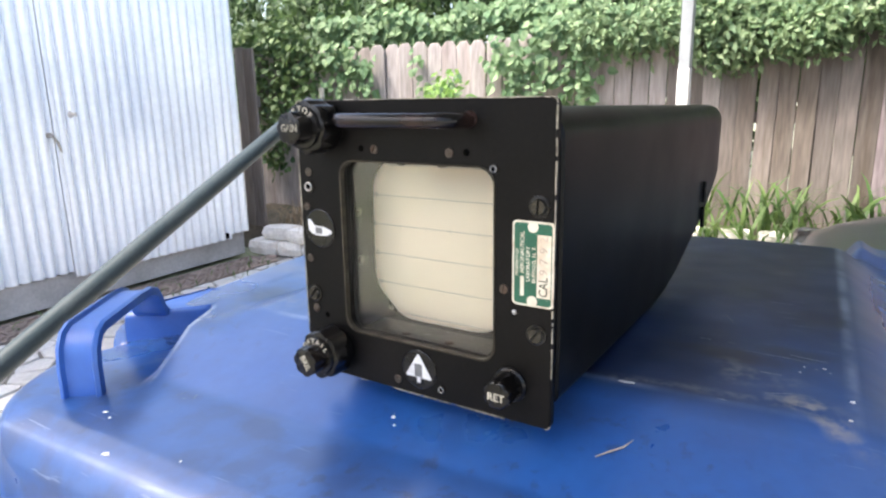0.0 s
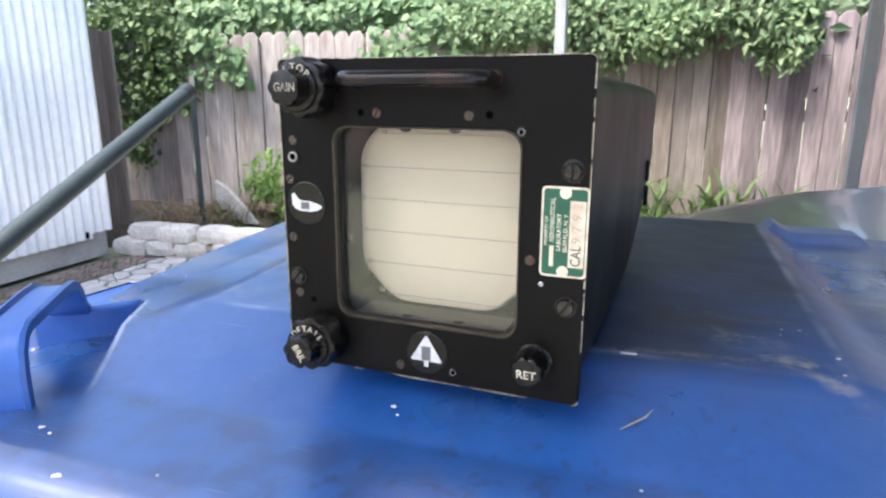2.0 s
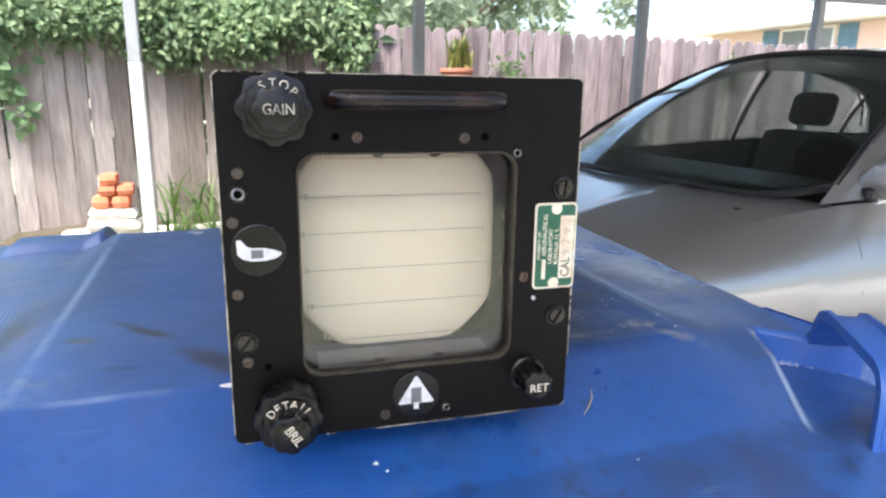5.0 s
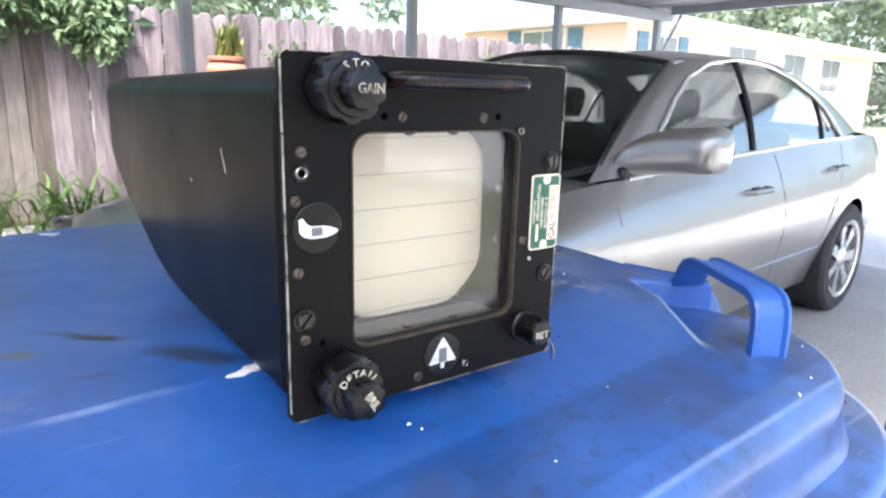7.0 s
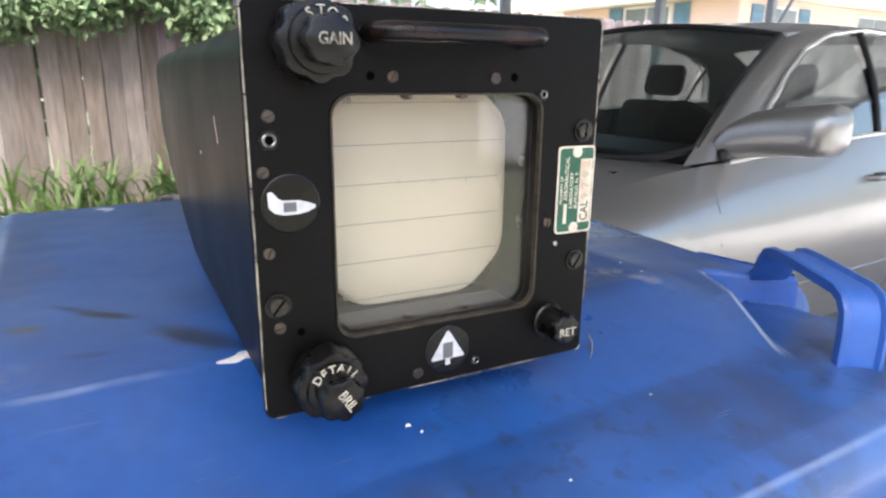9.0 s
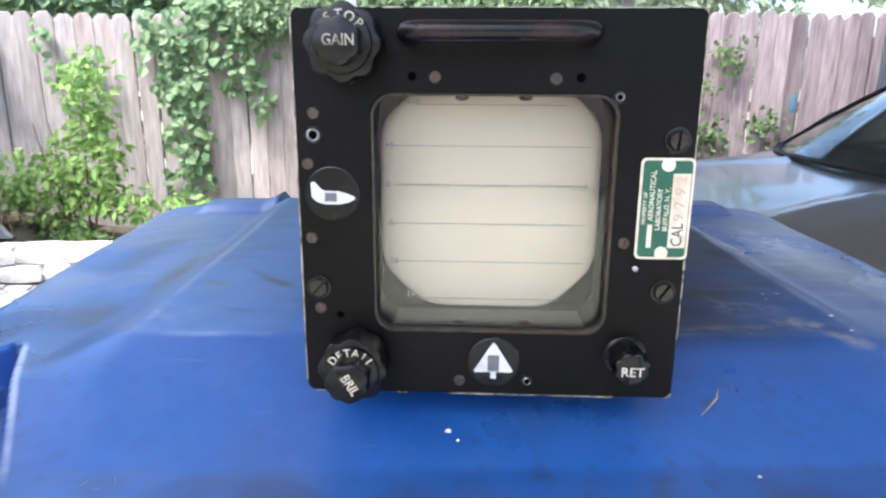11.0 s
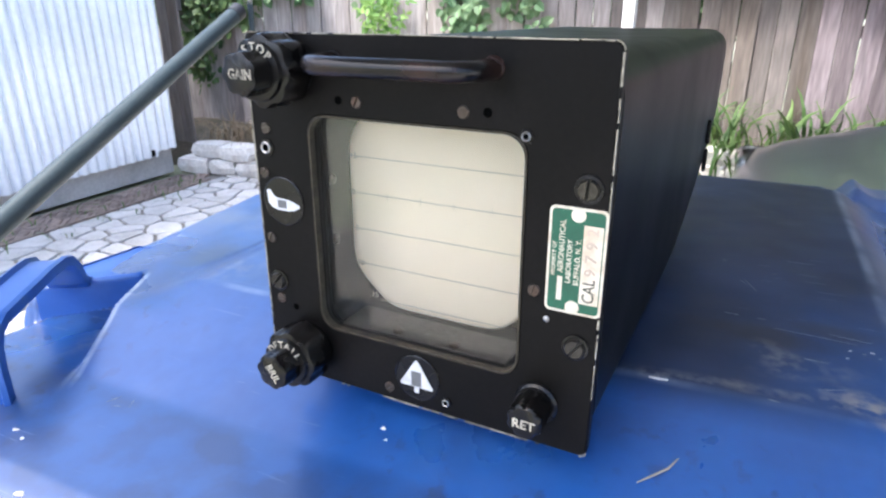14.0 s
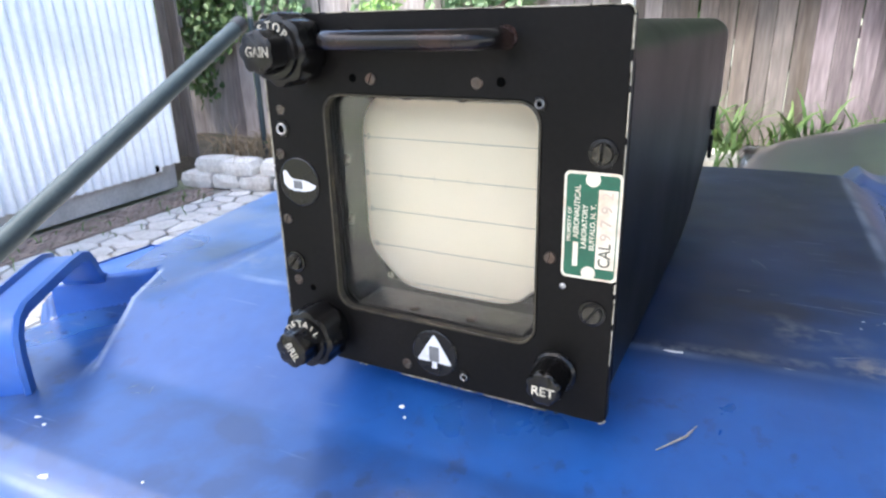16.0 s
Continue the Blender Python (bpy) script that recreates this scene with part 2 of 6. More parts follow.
    worn = calc("MULTIPLY", calc("MAXIMUM", calc("MAXIMUM", calc("MULTIPLY", calc("MULTIPLY", crease, band(tex(13, 8), 0.36, 0.58)), calc("ADD", calc("MULTIPLY", band(sep.outputs["X"], 0.12, 0.02), 0.65), 0.14)), calc("MULTIPLY", ridge, 0.5)), diag), rough_edge)
    mixin(calc("MULTIPLY", worn, 0.75), (0.36, 0.44, 0.58))
    scratch = calc("MULTIPLY", band(tex(30, 2, (1, 14, 1, 0.5)), 0.68, 0.71), band(tex(6, 3), 0.48, 0.6))
    mixin(calc("MULTIPLY", scratch, 0.3), (0.3, 0.36, 0.48))
    ribs = calc("SINE", calc("MULTIPLY", calc("ADD", sep.outputs["X"], calc("MULTIPLY", w, 0.12)), 1750.0))
    brushed = calc("ADD", calc("MULTIPLY", band(ribs, -0.3, 0.6), 0.65), calc("MULTIPLY", band(tex(170, 3, (0.1, 1, 1, 0.3)), 0.4, 0.62), 0.35))
    for u0, w0, ru, rw, amount in ((0.296, 0.36, 0.034, 0.09, 0.9), (0.255, 0.24, 0.022, 0.05, 0.35), (-0.27, 0.33, 0.025, 0.06, 0.3)):
        blot(u0, w0, ru, rw, amount, (0.42, 0.45, 0.5), 0, 0.8, brushed)
    l.new(mixin.last, b.inputs["Base Color"])
    # Gloss drops over that painted patch too, so it stays dark.
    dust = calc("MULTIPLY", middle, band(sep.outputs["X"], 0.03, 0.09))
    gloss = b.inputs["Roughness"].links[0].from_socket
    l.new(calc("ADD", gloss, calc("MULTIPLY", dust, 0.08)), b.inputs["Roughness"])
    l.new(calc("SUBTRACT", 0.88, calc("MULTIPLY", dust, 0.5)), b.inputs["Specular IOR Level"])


lid_wear_and_shade(M_BLUE)
M_BLUE_BODY = material("blue_body_plastic", (0.032, 0.1, 0.34), 0.42, spread=0.1, scale=5, fine=90, bump=0.08, depth=0.001, tint=(0.06, 0.1, 0.22), stain=0.5)
M_BLUE_CLEAN = material("blue_handle_plastic", (0.035, 0.12, 0.42), 0.36, spread=0.08, scale=14, fine=120, bump=0.05, depth=0.001, tint=(0.03, 0.09, 0.35), stain=0.3)
M_FLECK = material("white_scuff", (0.62, 0.62, 0.6), 0.8, spread=0.2, scale=60, fine=300, bump=0.1)
M_SCRATCH = material("pale_scratch", (0.2, 0.22, 0.25), 0.7, spread=0.3, scale=200, fine=600, bump=0, tint=(0.06, 0.08, 0.13), stain=0.9)
M_TWIG = material("dry_straw", (0.36, 0.33, 0.27), 0.8, scale=60, fine=300)
M_PANEL = material("black_panel_paint", (0.0038, 0.0034, 0.0031), 0.44, spec=0.12, spread=0.3, scale=22, fine=420, bump=0.12, depth=0.0004, tint=(0.011, 0.009, 0.008), stain=0.5)
M_CASE = material("black_case_paint", (0.0018, 0.0022, 0.0028), 0.38, spec=0.14, spread=0.25, scale=14, fine=500, bump=0.2, depth=0.0004, tint=(0.005, 0.0052, 0.0056), stain=0.6)
M_WORN = material("worn_bare_edge", (0.42, 0.38, 0.3), 0.5, metal=0.5, spread=0.4, scale=90, fine=300, tint=(0.02, 0.018, 0.015), stain=1.0)
M_BAKELITE = material("black_knob_plastic", (0.0032, 0.0028, 0.0026), 0.27, spec=0.32, spread=0.2, scale=60, fine=400, bump=0.05, depth=0.0003, tint=(0.012, 0.011, 0.01), stain=0.4)
M_LETTER = material("cream_lettering", (0.56, 0.51, 0.4), 0.6, spread=0.25, scale=260, fine=900, bump=0, tint=(0.2, 0.18, 0.14), stain=0.8)
M_LETTER_WORN = material("worn_cream_lettering", (0.33, 0.3, 0.24), 0.6, spread=0.3, scale=320, fine=1100, bump=0, tint=(0.06, 0.055, 0.045), stain=1.0)
M_WHITE = material("white_symbol_paint", (0.6, 0.6, 0.6), 0.6, spread=0.08, scale=120, fine=500, bump=0)
M_GREYSQ = material("grey_symbol_paint", (0.13, 0.13, 0.13), 0.6, spread=0.1, scale=120, fine=500, bump=0)
M_SCREW = material("brown_plated_steel", (0.09, 0.078, 0.066), 0.4, metal=0.8, spread=0.3, scale=150, fine=500, tint=(0.1, 0.05, 0.036), stain=0.6)
M_STEEL = material("bright_steel", (0.4, 0.38, 0.35), 0.3, metal=1.0, spread=0.15, scale=120, fine=400)
M_HOLE = material("dark_hole", (0.002, 0.002, 0.002), 0.9, spread=0.1, bump=0, spec=0.0)
M_HANDLE = material("worn_black_handle", (0.004, 0.0036, 0.0036), 0.24, spec=0.3, spread=0.2, scale=34, fine=300, tint=(0.045, 0.022, 0.016), stain=0.8, bump=0.05, depth=0.0004)
M_PHOS = material("cream_screen_phosphor", (0.93, 0.797, 0.61), 0.5, spread=0.02, scale=14, fine=90, bump=0, tint=(0.84, 0.735, 0.56), stain=0.5)
M_LINE = material("pencil_grey_line", (0.44, 0.4, 0.32), 0.7, spread=0.1, bump=0)
M_TUNNEL = material("grey_bezel_metal", (0.011, 0.0105, 0.0095), 0.5, metal=0.0, spec=0.1, spread=0.3, scale=40, fine=200, tint=(0.028, 0.024, 0.02), stain=0.7)
M_SILL = material("dusty_grey_brown_sill", (0.062, 0.056, 0.046), 0.6, spread=0.3, scale=60, fine=240, tint=(0.07, 0.06, 0.05), stain=0.9)
M_BRASSY = material("tarnished_bezel_lip", (0.05, 0.042, 0.028), 0.5, metal=0.15, spec=0.25, spread=0.3, scale=120, fine=400, tint=(0.02, 0.018, 0.015), stain=1.0)
M_GREEN = material("green_tag_enamel", (0.008, 0.09, 0.048), 0.4, spread=0.12, scale=90, fine=400, bump=0.03, tint=(0.015, 0.06, 0.036), stain=0.5)
M_TAG = material("cream_tag_metal", (0.66, 0.6, 0.47), 0.45, spread=0.1, scale=110, fine=400, bump=0.03, tint=(0.42, 0.22, 0.1), stain=0.5)
M_TAGINK = material("dark_stamp_ink", (0.07, 0.07, 0.05), 0.6, bump=0)
M_TAGFADE = material("faded_stamp", (0.46, 0.37, 0.29), 0.6, bump=0)
M_SCREENGLASS = glass_material("screen_glass", (0.96, 0.97, 0.95), 0.0, 1.45, 0.009)
M_SHED = material("galvanised_corrugated_steel", (0.84, 0.87, 0.91), 0.4, metal=0.35, spread=0.05, scale=1.2, fine=30, bump=0.05, tint=(0.57, 0.62, 0.69), stain=0.5)
M_SHEDBASE = material("grey_painted_board", (0.5, 0.475, 0.455), 0.7, spread=0.12, scale=3, fine=50, tint=(0.2, 0.18, 0.16), stain=0.5)
M_STONE = material("white_flagstone", (0.5, 0.485, 0.46), 0.85, spread=0.14, scale=7, fine=45, bump=0.5, depth=0.006, tint=(0.36, 0.34, 0.3), stain=0.6, piece=0.12)
M_MORTAR = material("grey_earth_joint", (0.2, 0.18, 0.155), 0.95, spread=0.3, scale=3, fine=60, bump=0.5, depth=0.01, tint=(0.11, 0.12, 0.07), stain=0.6)
M_PAVER = material("brown_perforated_brick", (0.25, 0.19, 0.155), 0.9, spread=0.2, scale=12, fine=80, bump=0.4, depth=0.004, tint=(0.15, 0.12, 0.1), stain=0.7, piece=0.2)
M_BLOCK = material("white_wall_stone", (0.62, 0.59, 0.54), 0.9, spread=0.18, scale=9, fine=50, bump=0.6, depth=0.01, tint=(0.45, 0.39, 0.33), stain=0.7, piece=0.14)
M_SOIL = material("garden_soil", (0.1, 0.08, 0.055), 0.95, spread=0.4, scale=6, fine=60, bump=0.8, depth=0.02, tint=(0.05, 0.06, 0.03), stain=0.7)
# One concrete in two tones: sun in the pale, carport shade in the grey.
M_CONCRETE = material("sunlit_pale_concrete", (0.62, 0.61, 0.58), 0.85, spread=0.1, scale=0.9, fine=40, bump=0.25, depth=0.004, tint=(0.36, 0.35, 0.33), stain=0.6)
M_DRIVE = material("shaded_grey_concrete", (0.35, 0.345, 0.336), 0.85, spread=0.12, scale=0.9, fine=40, bump=0.25, depth=0.004, tint=(0.26, 0.256, 0.247), stain=0.6)
M_GROUND = material("dry_ground", (0.3, 0.3, 0.22), 0.95, spread=0.25, scale=0.5, fine=12, bump=0.4, depth=0.02, tint=(0.17, 0.2, 0.09), stain=0.8)
M_FENCE = material("weathered_fence_wood", (0.38, 0.335, 0.315), 0.85, spread=0.28, scale=3.2, fine=42, bump=0.5, depth=0.004, tint=(0.22, 0.17, 0.15), stain=0.7, piece=0.22, stretch=(1, 1, 0.12))
M_FENCE_ROUGH = material("rough_purple_grey_fence_wood", (0.235, 0.193, 0.2), 0.88, spread=0.35, scale=4.5, fine=46, bump=0.7, depth=0.006, tint=(0.1, 0.075, 0.08), stain=0.9, piece=0.36, stretch=(1, 1, 0.1))
# Fence brown darkened: the climber's shade on the boards is put into the colour.
M_FENCE_BROWN = material("shaded_brown_fence_wood", (0.185, 0.158, 0.142), 0.85, spread=0.3, scale=3.6, fine=44, bump=0.6, depth=0.005, tint=(0.1, 0.075, 0.055), stain=0.8, piece=0.34, stretch=(1, 1, 0.11))
M_DARKWOOD = material("dark_weathered_wood", (0.1, 0.085, 0.08), 0.85, spread=0.25, scale=4, fine=40, bump=0.5, depth=0.004, tint=(0.04, 0.035, 0.03), stain=0.7, piece=0.15, stretch=(1, 1, 0.12))
M_POST = material("grey_painted_steel", (0.35, 0.37, 0.385), 0.45, metal=0.2, spread=0.06, scale=5, fine=60, tint=(0.27, 0.285, 0.295), stain=0.5)
M_POSTWHITE = material("white_post_paint", (0.8, 0.8, 0.78), 0.5, spread=0.04, scale=8, fine=60)
M_PIPE = material("grey_green_pipe", (0.032, 0.046, 0.052), 0.5, metal=0.0, spec=0.22, spread=0.12, scale=9, fine=120, tint=(0.06, 0.072, 0.076), stain=0.6)
M_ROOFUNDER = material("carport_sheet", (0.45, 0.46, 0.47), 0.55, metal=0.2, spread=0.08, scale=1.5, fine=20, tint=(0.2, 0.2, 0.2), stain=0.5)
M_TERRA = material("terracotta", (0.5, 0.2, 0.13), 0.8, spread=0.1, scale=9, fine=90, bump=0.15, depth=0.002, tint=(0.42, 0.2, 0.13), stain=0.5)
M_BRICK = material("orange_brick", (0.58, 0.17, 0.085), 0.9, spread=0.18, scale=12, fine=80, bump=0.3, depth=0.004, tint=(0.4, 0.2, 0.14), stain=0.5, piece=0.15)
M_CAR = material("silver_taupe_car_paint", (0.31, 0.304, 0.297), 0.33, metal=0.85, spread=0.03, scale=2, fine=300, bump=0, tint=(0.275, 0.27, 0.263), stain=0.4, coat=0.6)
M_CARGLASS = glass_material("tinted_car_glass", (0.68, 0.76, 0.74), 0.0, 2.1)
M_WINDSCREEN = glass_material("dark_windscreen_glass", (0.6, 0.68, 0.64), 0.0, 1.22)
M_BLACKTRIM = material("black_rubber_trim", (0.014, 0.014, 0.015), 0.5, spread=0.15, scale=10, fine=80)
M_TYRE = material("tyre_rubber", (0.022, 0.022, 0.022), 0.75, spread=0.2, scale=9, fine=80, bump=0.2)
M_RIM = material("alloy_rim", (0.62, 0.62, 0.63), 0.28, metal=0.9, spread=0.04, scale=9, fine=80)
M_CHROME = material("chrome_strip", (0.8, 0.8, 0.8), 0.22, metal=0.7, spread=0.03, bump=0)
M_SEAT = material("grey_seat_cloth", (0.09, 0.085, 0.08), 0.8, spread=0.15, scale=8, fine=150)
M_HOUSE = material("peach_stucco", (0.76, 0.55, 0.46), 0.85, spread=0.06, scale=1.2, fine=40, bump=0.3, depth=0.004, tint=(0.67, 0.5, 0.4), stain=0.5)
# House stucco made paler: the sun on the wing is in its colour.
M_WING = material("sunlit_cream_stucco", (0.8, 0.7, 0.56), 0.85, spread=0.06, scale=1.2, fine=40, bump=0.3, depth=0.004, tint=(0.7, 0.6, 0.48), stain=0.5)
M_ROOF = material("grey_white_roof", (0.55, 0.53, 0.5), 0.8, spread=0.1, scale=1.2, fine=30, tint=(0.42, 0.41, 0.39), stain=0.5)
M_EAVE = material("white_eave_paint", (0.78, 0.77, 0.74), 0.6, spread=0.05, scale=2, fine=30)
M_SHUTTER = material("slate_blue_shutter", (0.12, 0.22, 0.3), 0.6, spread=0.08, scale=5, fine=40)
M_BOTTLE = material("blue_bottle_glass", (0.05, 0.13, 0.2), 0.2, spread=0.1, bump=0)
M_PANE = material("dark_window_glass", (0.2, 0.22, 0.23), 0.08, spread=0.05, bump=0, spec=0.8)
M_BLACKBIN = material("black_bin_plastic", (0.006, 0.006, 0.0065), 0.5, spec=0.25, spread=0.2, scale=5, fine=80, tint=(0.014, 0.013, 0.012), stain=0.5)
M_BARK = material("tree_bark", (0.1, 0.08, 0.06), 0.9, spread=0.3, scale=8, fine=40, bump=0.6, depth=0.02)
M_LEAF_VINE = leaf_material("vine_leaf", (0.1, 0.19, 0.085), (0.22, 0.315, 0.155))
M_LEAF_HEDGE = leaf_material("hedge_leaf", (0.024, 0.058, 0.022), (0.1, 0.165, 0.052))
M_LEAF_CURTAIN = leaf_material("curtain_leaf", (0.115, 0.2, 0.095), (0.255, 0.335, 0.17))
M_LEAF_IVY = leaf_material("ivy_leaf", (0.045, 0.095, 0.035), (0.14, 0.21, 0.07))
# Leaf green lightened so that distant haze is in the colour.
M_LEAF_TREE = leaf_material("hazy_tree_leaf", (0.14, 0.19, 0.12), (0.26, 0.32, 0.21))
M_LEAF_LILY = leaf_material("strap_leaf", (0.05, 0.11, 0.028), (0.14, 0.215, 0.06))
M_LEAF_BUSH = leaf_material("bush_leaf", (0.13, 0.26, 0.055), (0.31, 0.45, 0.13))
M_LEAF_SNAKE = leaf_material("yellow_edged_leaf", (0.1, 0.16, 0.05), (0.42, 0.36, 0.1))
M_DRY = leaf_material("dry_grass", (0.28, 0.2, 0.12), (0.2, 0.16, 0.1))

# ---- mesh helpers ----


def link(name, me, mat, parent=None, label=""):
    me.materials.clear()
    me.materials.append(mat)
    ob = new(name, me)
    ob.parent = parent
    return tagged(ob, label)


def part(name, bm, mat, parent=None, label="", smooth=False):
    """Links a bmesh as one mesh object under a thing or a part."""
    me = bpy.data.meshes.new(name)
    bmesh.ops.recalc_face_normals(bm, faces=bm.faces)
    if smooth:
        for f in bm.faces:
            f.smooth = True
        for e in bm.edges:
            e.smooth = len(e.link_faces) == 2 and e.calc_face_angle(0) < radians(35)
    bm.to_mesh(me)
    bm.free()
    return link(name, me, mat, parent, label)


def thing(name, m, label, category, group="", kind=""):
    ob = new(name)
    ob.empty_display_size = 0.1
    ob.matrix_world = m
    return tagged(ob, label, category, group, kind)


def box(bm, x0, x1, y0, y1, z0, z1, m=None, bevel=0.0, segs=1):
    r = bmesh.ops.create_cube(bm, size=1, matrix=(m or Matrix()) @ Matrix.Translation(((x0 + x1) / 2, (y0 + y1) / 2, (z0 + z1) / 2)) @ Matrix.Diagonal((abs(x1 - x0), abs(y1 - y0), abs(z1 - z0), 1)))
    if bevel:
        es = {e for v in r["verts"] for e in v.link_edges}
        bmesh.ops.bevel(bm, geom=list(es), offset=bevel, segments=segs, affect="EDGES", profile=0.5)
    return bm


def cube(*a, **k):
    return box(bmesh.new(), *a, **k)


def rings(bm, loops, close=True, cap0=True, cap1=True):
    """Skin closed loops of points one after another."""
    rows = [[bm.verts.new(p) for p in loop] for loop in loops]
    n = len(rows[0])
    for a, b in zip(rows, rows[1:]):
        for i in range(n if close else n - 1):
            j = (i + 1) % n
            bm.faces.new((a[i], a[j], b[j], b[i]))
    if cap0:
        bm.faces.new(rows[0][::-1])
    if cap1:
        bm.faces.new(rows[-1])
    return bm


def tube(bm, pts, r, n=12, caps=True):
    """A round bar along points; r is one radius or one for each point."""
    pts = [Vector(p) for p in pts]
    rs = r if isinstance(r, (list, tuple)) else [r] * len(pts)
    d0 = (pts[1] - pts[0]).normalized()
    up = d0.orthogonal().normalized()
    loops = []
    for i, p in enumerate(pts):
        d = (pts[min(i + 1, len(pts) - 1)] - pts[max(i - 1, 0)]).normalized()
        up = (up - d * up.dot(d)).normalized()
        side = d.cross(up)
        loops.append([p + rs[i] * (math.cos(a) * up + math.sin(a) * side) for a in [2 * math.pi * k / n for k in range(n)]])
    return rings(bm, loops, cap0=caps, cap1=caps)


def lathe(bm, prof, n=24, m=None, caps=True):
    """Turns (radius, height) pairs about z."""
    m = m or Matrix()
    return rings(bm, [[m @ Vector((r * math.cos(2 * math.pi * k / n), r * math.sin(2 * math.pi * k / n), z)) for k in range(n)] for r, z in prof], cap0=caps, cap1=caps)


def rounded(w, h, r, n=6):
    """A rounded rectangle about the origin as (a, b) pairs."""
    out = []
    for cx, cy, a0 in ((w / 2 - r, h / 2 - r, 0), (-w / 2 + r, h / 2 - r, 90), (-w / 2 + r, -h / 2 + r, 180), (w / 2 - r, -h / 2 + r, 270)):
        for k in range(n + 1):
            a = radians(a0 + 90 * k / n)
            out.append((cx + r * math.cos(a), cy + r * math.sin(a)))
    return out


def sstep(x):
    x = min(max(x, 0.0), 1.0)
    return x * x * (3 - 2 * x)


def text_bm(bm, s, size, m, depth=0.0002):
    """Adds flat raised letters, centred, in the xy plane of m."""
    cu = bpy.data.curves.new("lettering", "FONT")
    cu.body, cu.size, cu.align_x, cu.align_y, cu.extrude = s, size, "CENTER", "CENTER", depth
    cu.resolution_u, cu.offset = 3, size * 0.01
    ob = bpy.data.objects.new("lettering", cu)
    scene.collection.objects.link(ob)
    me = bpy.data.meshes.new_from_object(ob.evaluated_get(bpy.context.evaluated_depsgraph_get()))
    me.transform(m)
    bm.from_mesh(me)
    bpy.data.objects.remove(ob)
    bpy.data.curves.remove(cu)
    bpy.data.meshes.remove(me)
    return bm


def leaf_cloud(name, pts, size, mat, parent=None, rng=None, face=None, heart=True, spread=0.5):
    """Many small folded leaves at the points, as one mesh."""
    rng = rng or np.random.default_rng(3)
    n = len(pts)
    if heart:
        base = np.array([(0, 0, 0), (0.42, 0.2, 0.1), (0.36, 0.62, 0.08), (0, 1, -0.1), (-0.36, 0.62, 0.08), (-0.42, 0.2, 0.1)])
        faces = np.array([(0, 1, 2, 3), (0, 3, 4, 5)])
    else:
        base = np.array([(0, 0, 0), (0.24, 0.45, 0.05), (0, 1, -0.08), (-0.24, 0.45, 0.05)])
        faces = np.array([(0, 1, 2, 3)])
    k = len(base)
    nrm = rng.normal(size=(n, 3))
    nrm /= np.linalg.norm(nrm, axis=1)[:, None]
    if face is not None:
        nrm = nrm * spread + np.array(face)
        nrm /= np.linalg.norm(nrm, axis=1)[:, None]
    tip = rng.normal(size=(n, 3)) * 0.7 + np.array((0, 0, -0.8))
    tip -= nrm * np.sum(tip * nrm, axis=1)[:, None]
    tip /= np.linalg.norm(tip, axis=1)[:, None] + 1e-9
    side = np.cross(tip, nrm)
    s = size * rng.uniform(0.6, 1.35, n)
    v = (base[None, :, 0, None] * side[:, None] + base[None, :, 1, None] * tip[:, None] + base[None, :, 2, None] * nrm[:, None]) * s[:, None, None] + np.asarray(pts)[:, None]
    f = (np.arange(n)[:, None, None] * k + faces[None]).reshape(-1, 4)
    me = bpy.data.meshes.new(name)
    me.from_pydata(v.reshape(-1, 3).tolist(), [], f.tolist())
    return link(name, me, mat, parent)


def blades(name, roots, mat, parent=None, rng=None, length=0.5, width=0.02, arch=0.5, stiff=False):
    """Strap leaves that rise from the roots and arch over, as one mesh."""
    rng = rng or np.random.default_rng(5)
    vs, fs = [], []
    for p in roots:
        a = rng.uniform(0, 2 * math.pi)
        out = Vector((math.cos(a), math.sin(a), 0))
        side = Vector((-math.sin(a), math.cos(a), 0))
        ln, w = length * rng.uniform(0.6, 1.2), width * rng.uniform(0.7, 1.2)
        bend = arch * rng.uniform(0.4, 1.3)
        i0 = len(vs)
        for k in range(6):
            q = k / 5
            c = Vector(p) + out * (ln * bend * q * q) + Vector((0, 0, ln * (q - (0.1 if stiff else 0.55) * bend * q * q * q)))
            ww = w * (1 - q ** 2.2) * (0.6 + 0.8 * min(q * 3, 1)) * 0.5 + 0.0008
            vs += [tuple(c - side * ww), tuple(c + side * ww)]
            if k:
                j = i0 + 2 * k
                fs.append((j - 2, j - 1, j + 1, j))
    me = bpy.data.meshes.new(name)
    me.from_pydata(vs, [], fs)
    return link(name, me, mat, parent)

# the fence bends towards the yard behind the white-footed post
BEND_X, BEND = -1.0, 0.27
YARD = (-0.12, 0.0, 1.245)


def fence_line(x):
    return 5.866 + BEND * min(x - BEND_X, 0)


def to_bend(pts):
    """Draws plants planned for a straight fence in to its bent part."""
    pts = np.asarray(pts, float)
    k = np.minimum((5.866 + BEND * (YARD[0] - BEND_X)) / (5.866 - BEND * (pts[:, 0] - YARD[0])), 1.0)
    return np.array(YARD) + (pts - np.array(YARD)) * k[:, None]


# ---- ground and large structure ----
bm = bmesh.new()
bmesh.ops.create_grid(bm, x_segments=40, y_segments=40, size=300)
for v in bm.verts:
    v.co.z = -0.03
tagged(part("ground", bm, M_GROUND), "dry patchy ground that reaches the horizon", "ground", kind="structure")
# The slabs meet at the carport's shade edge, which their two colours paint.
tagged(part("driveway", cube(-0.75, 5.25, -2.6, 4.9, -0.2, 0.0, bevel=0.01), M_DRIVE), "pale concrete driveway under the carport, greyed by painted shade", "driveway", kind="structure")
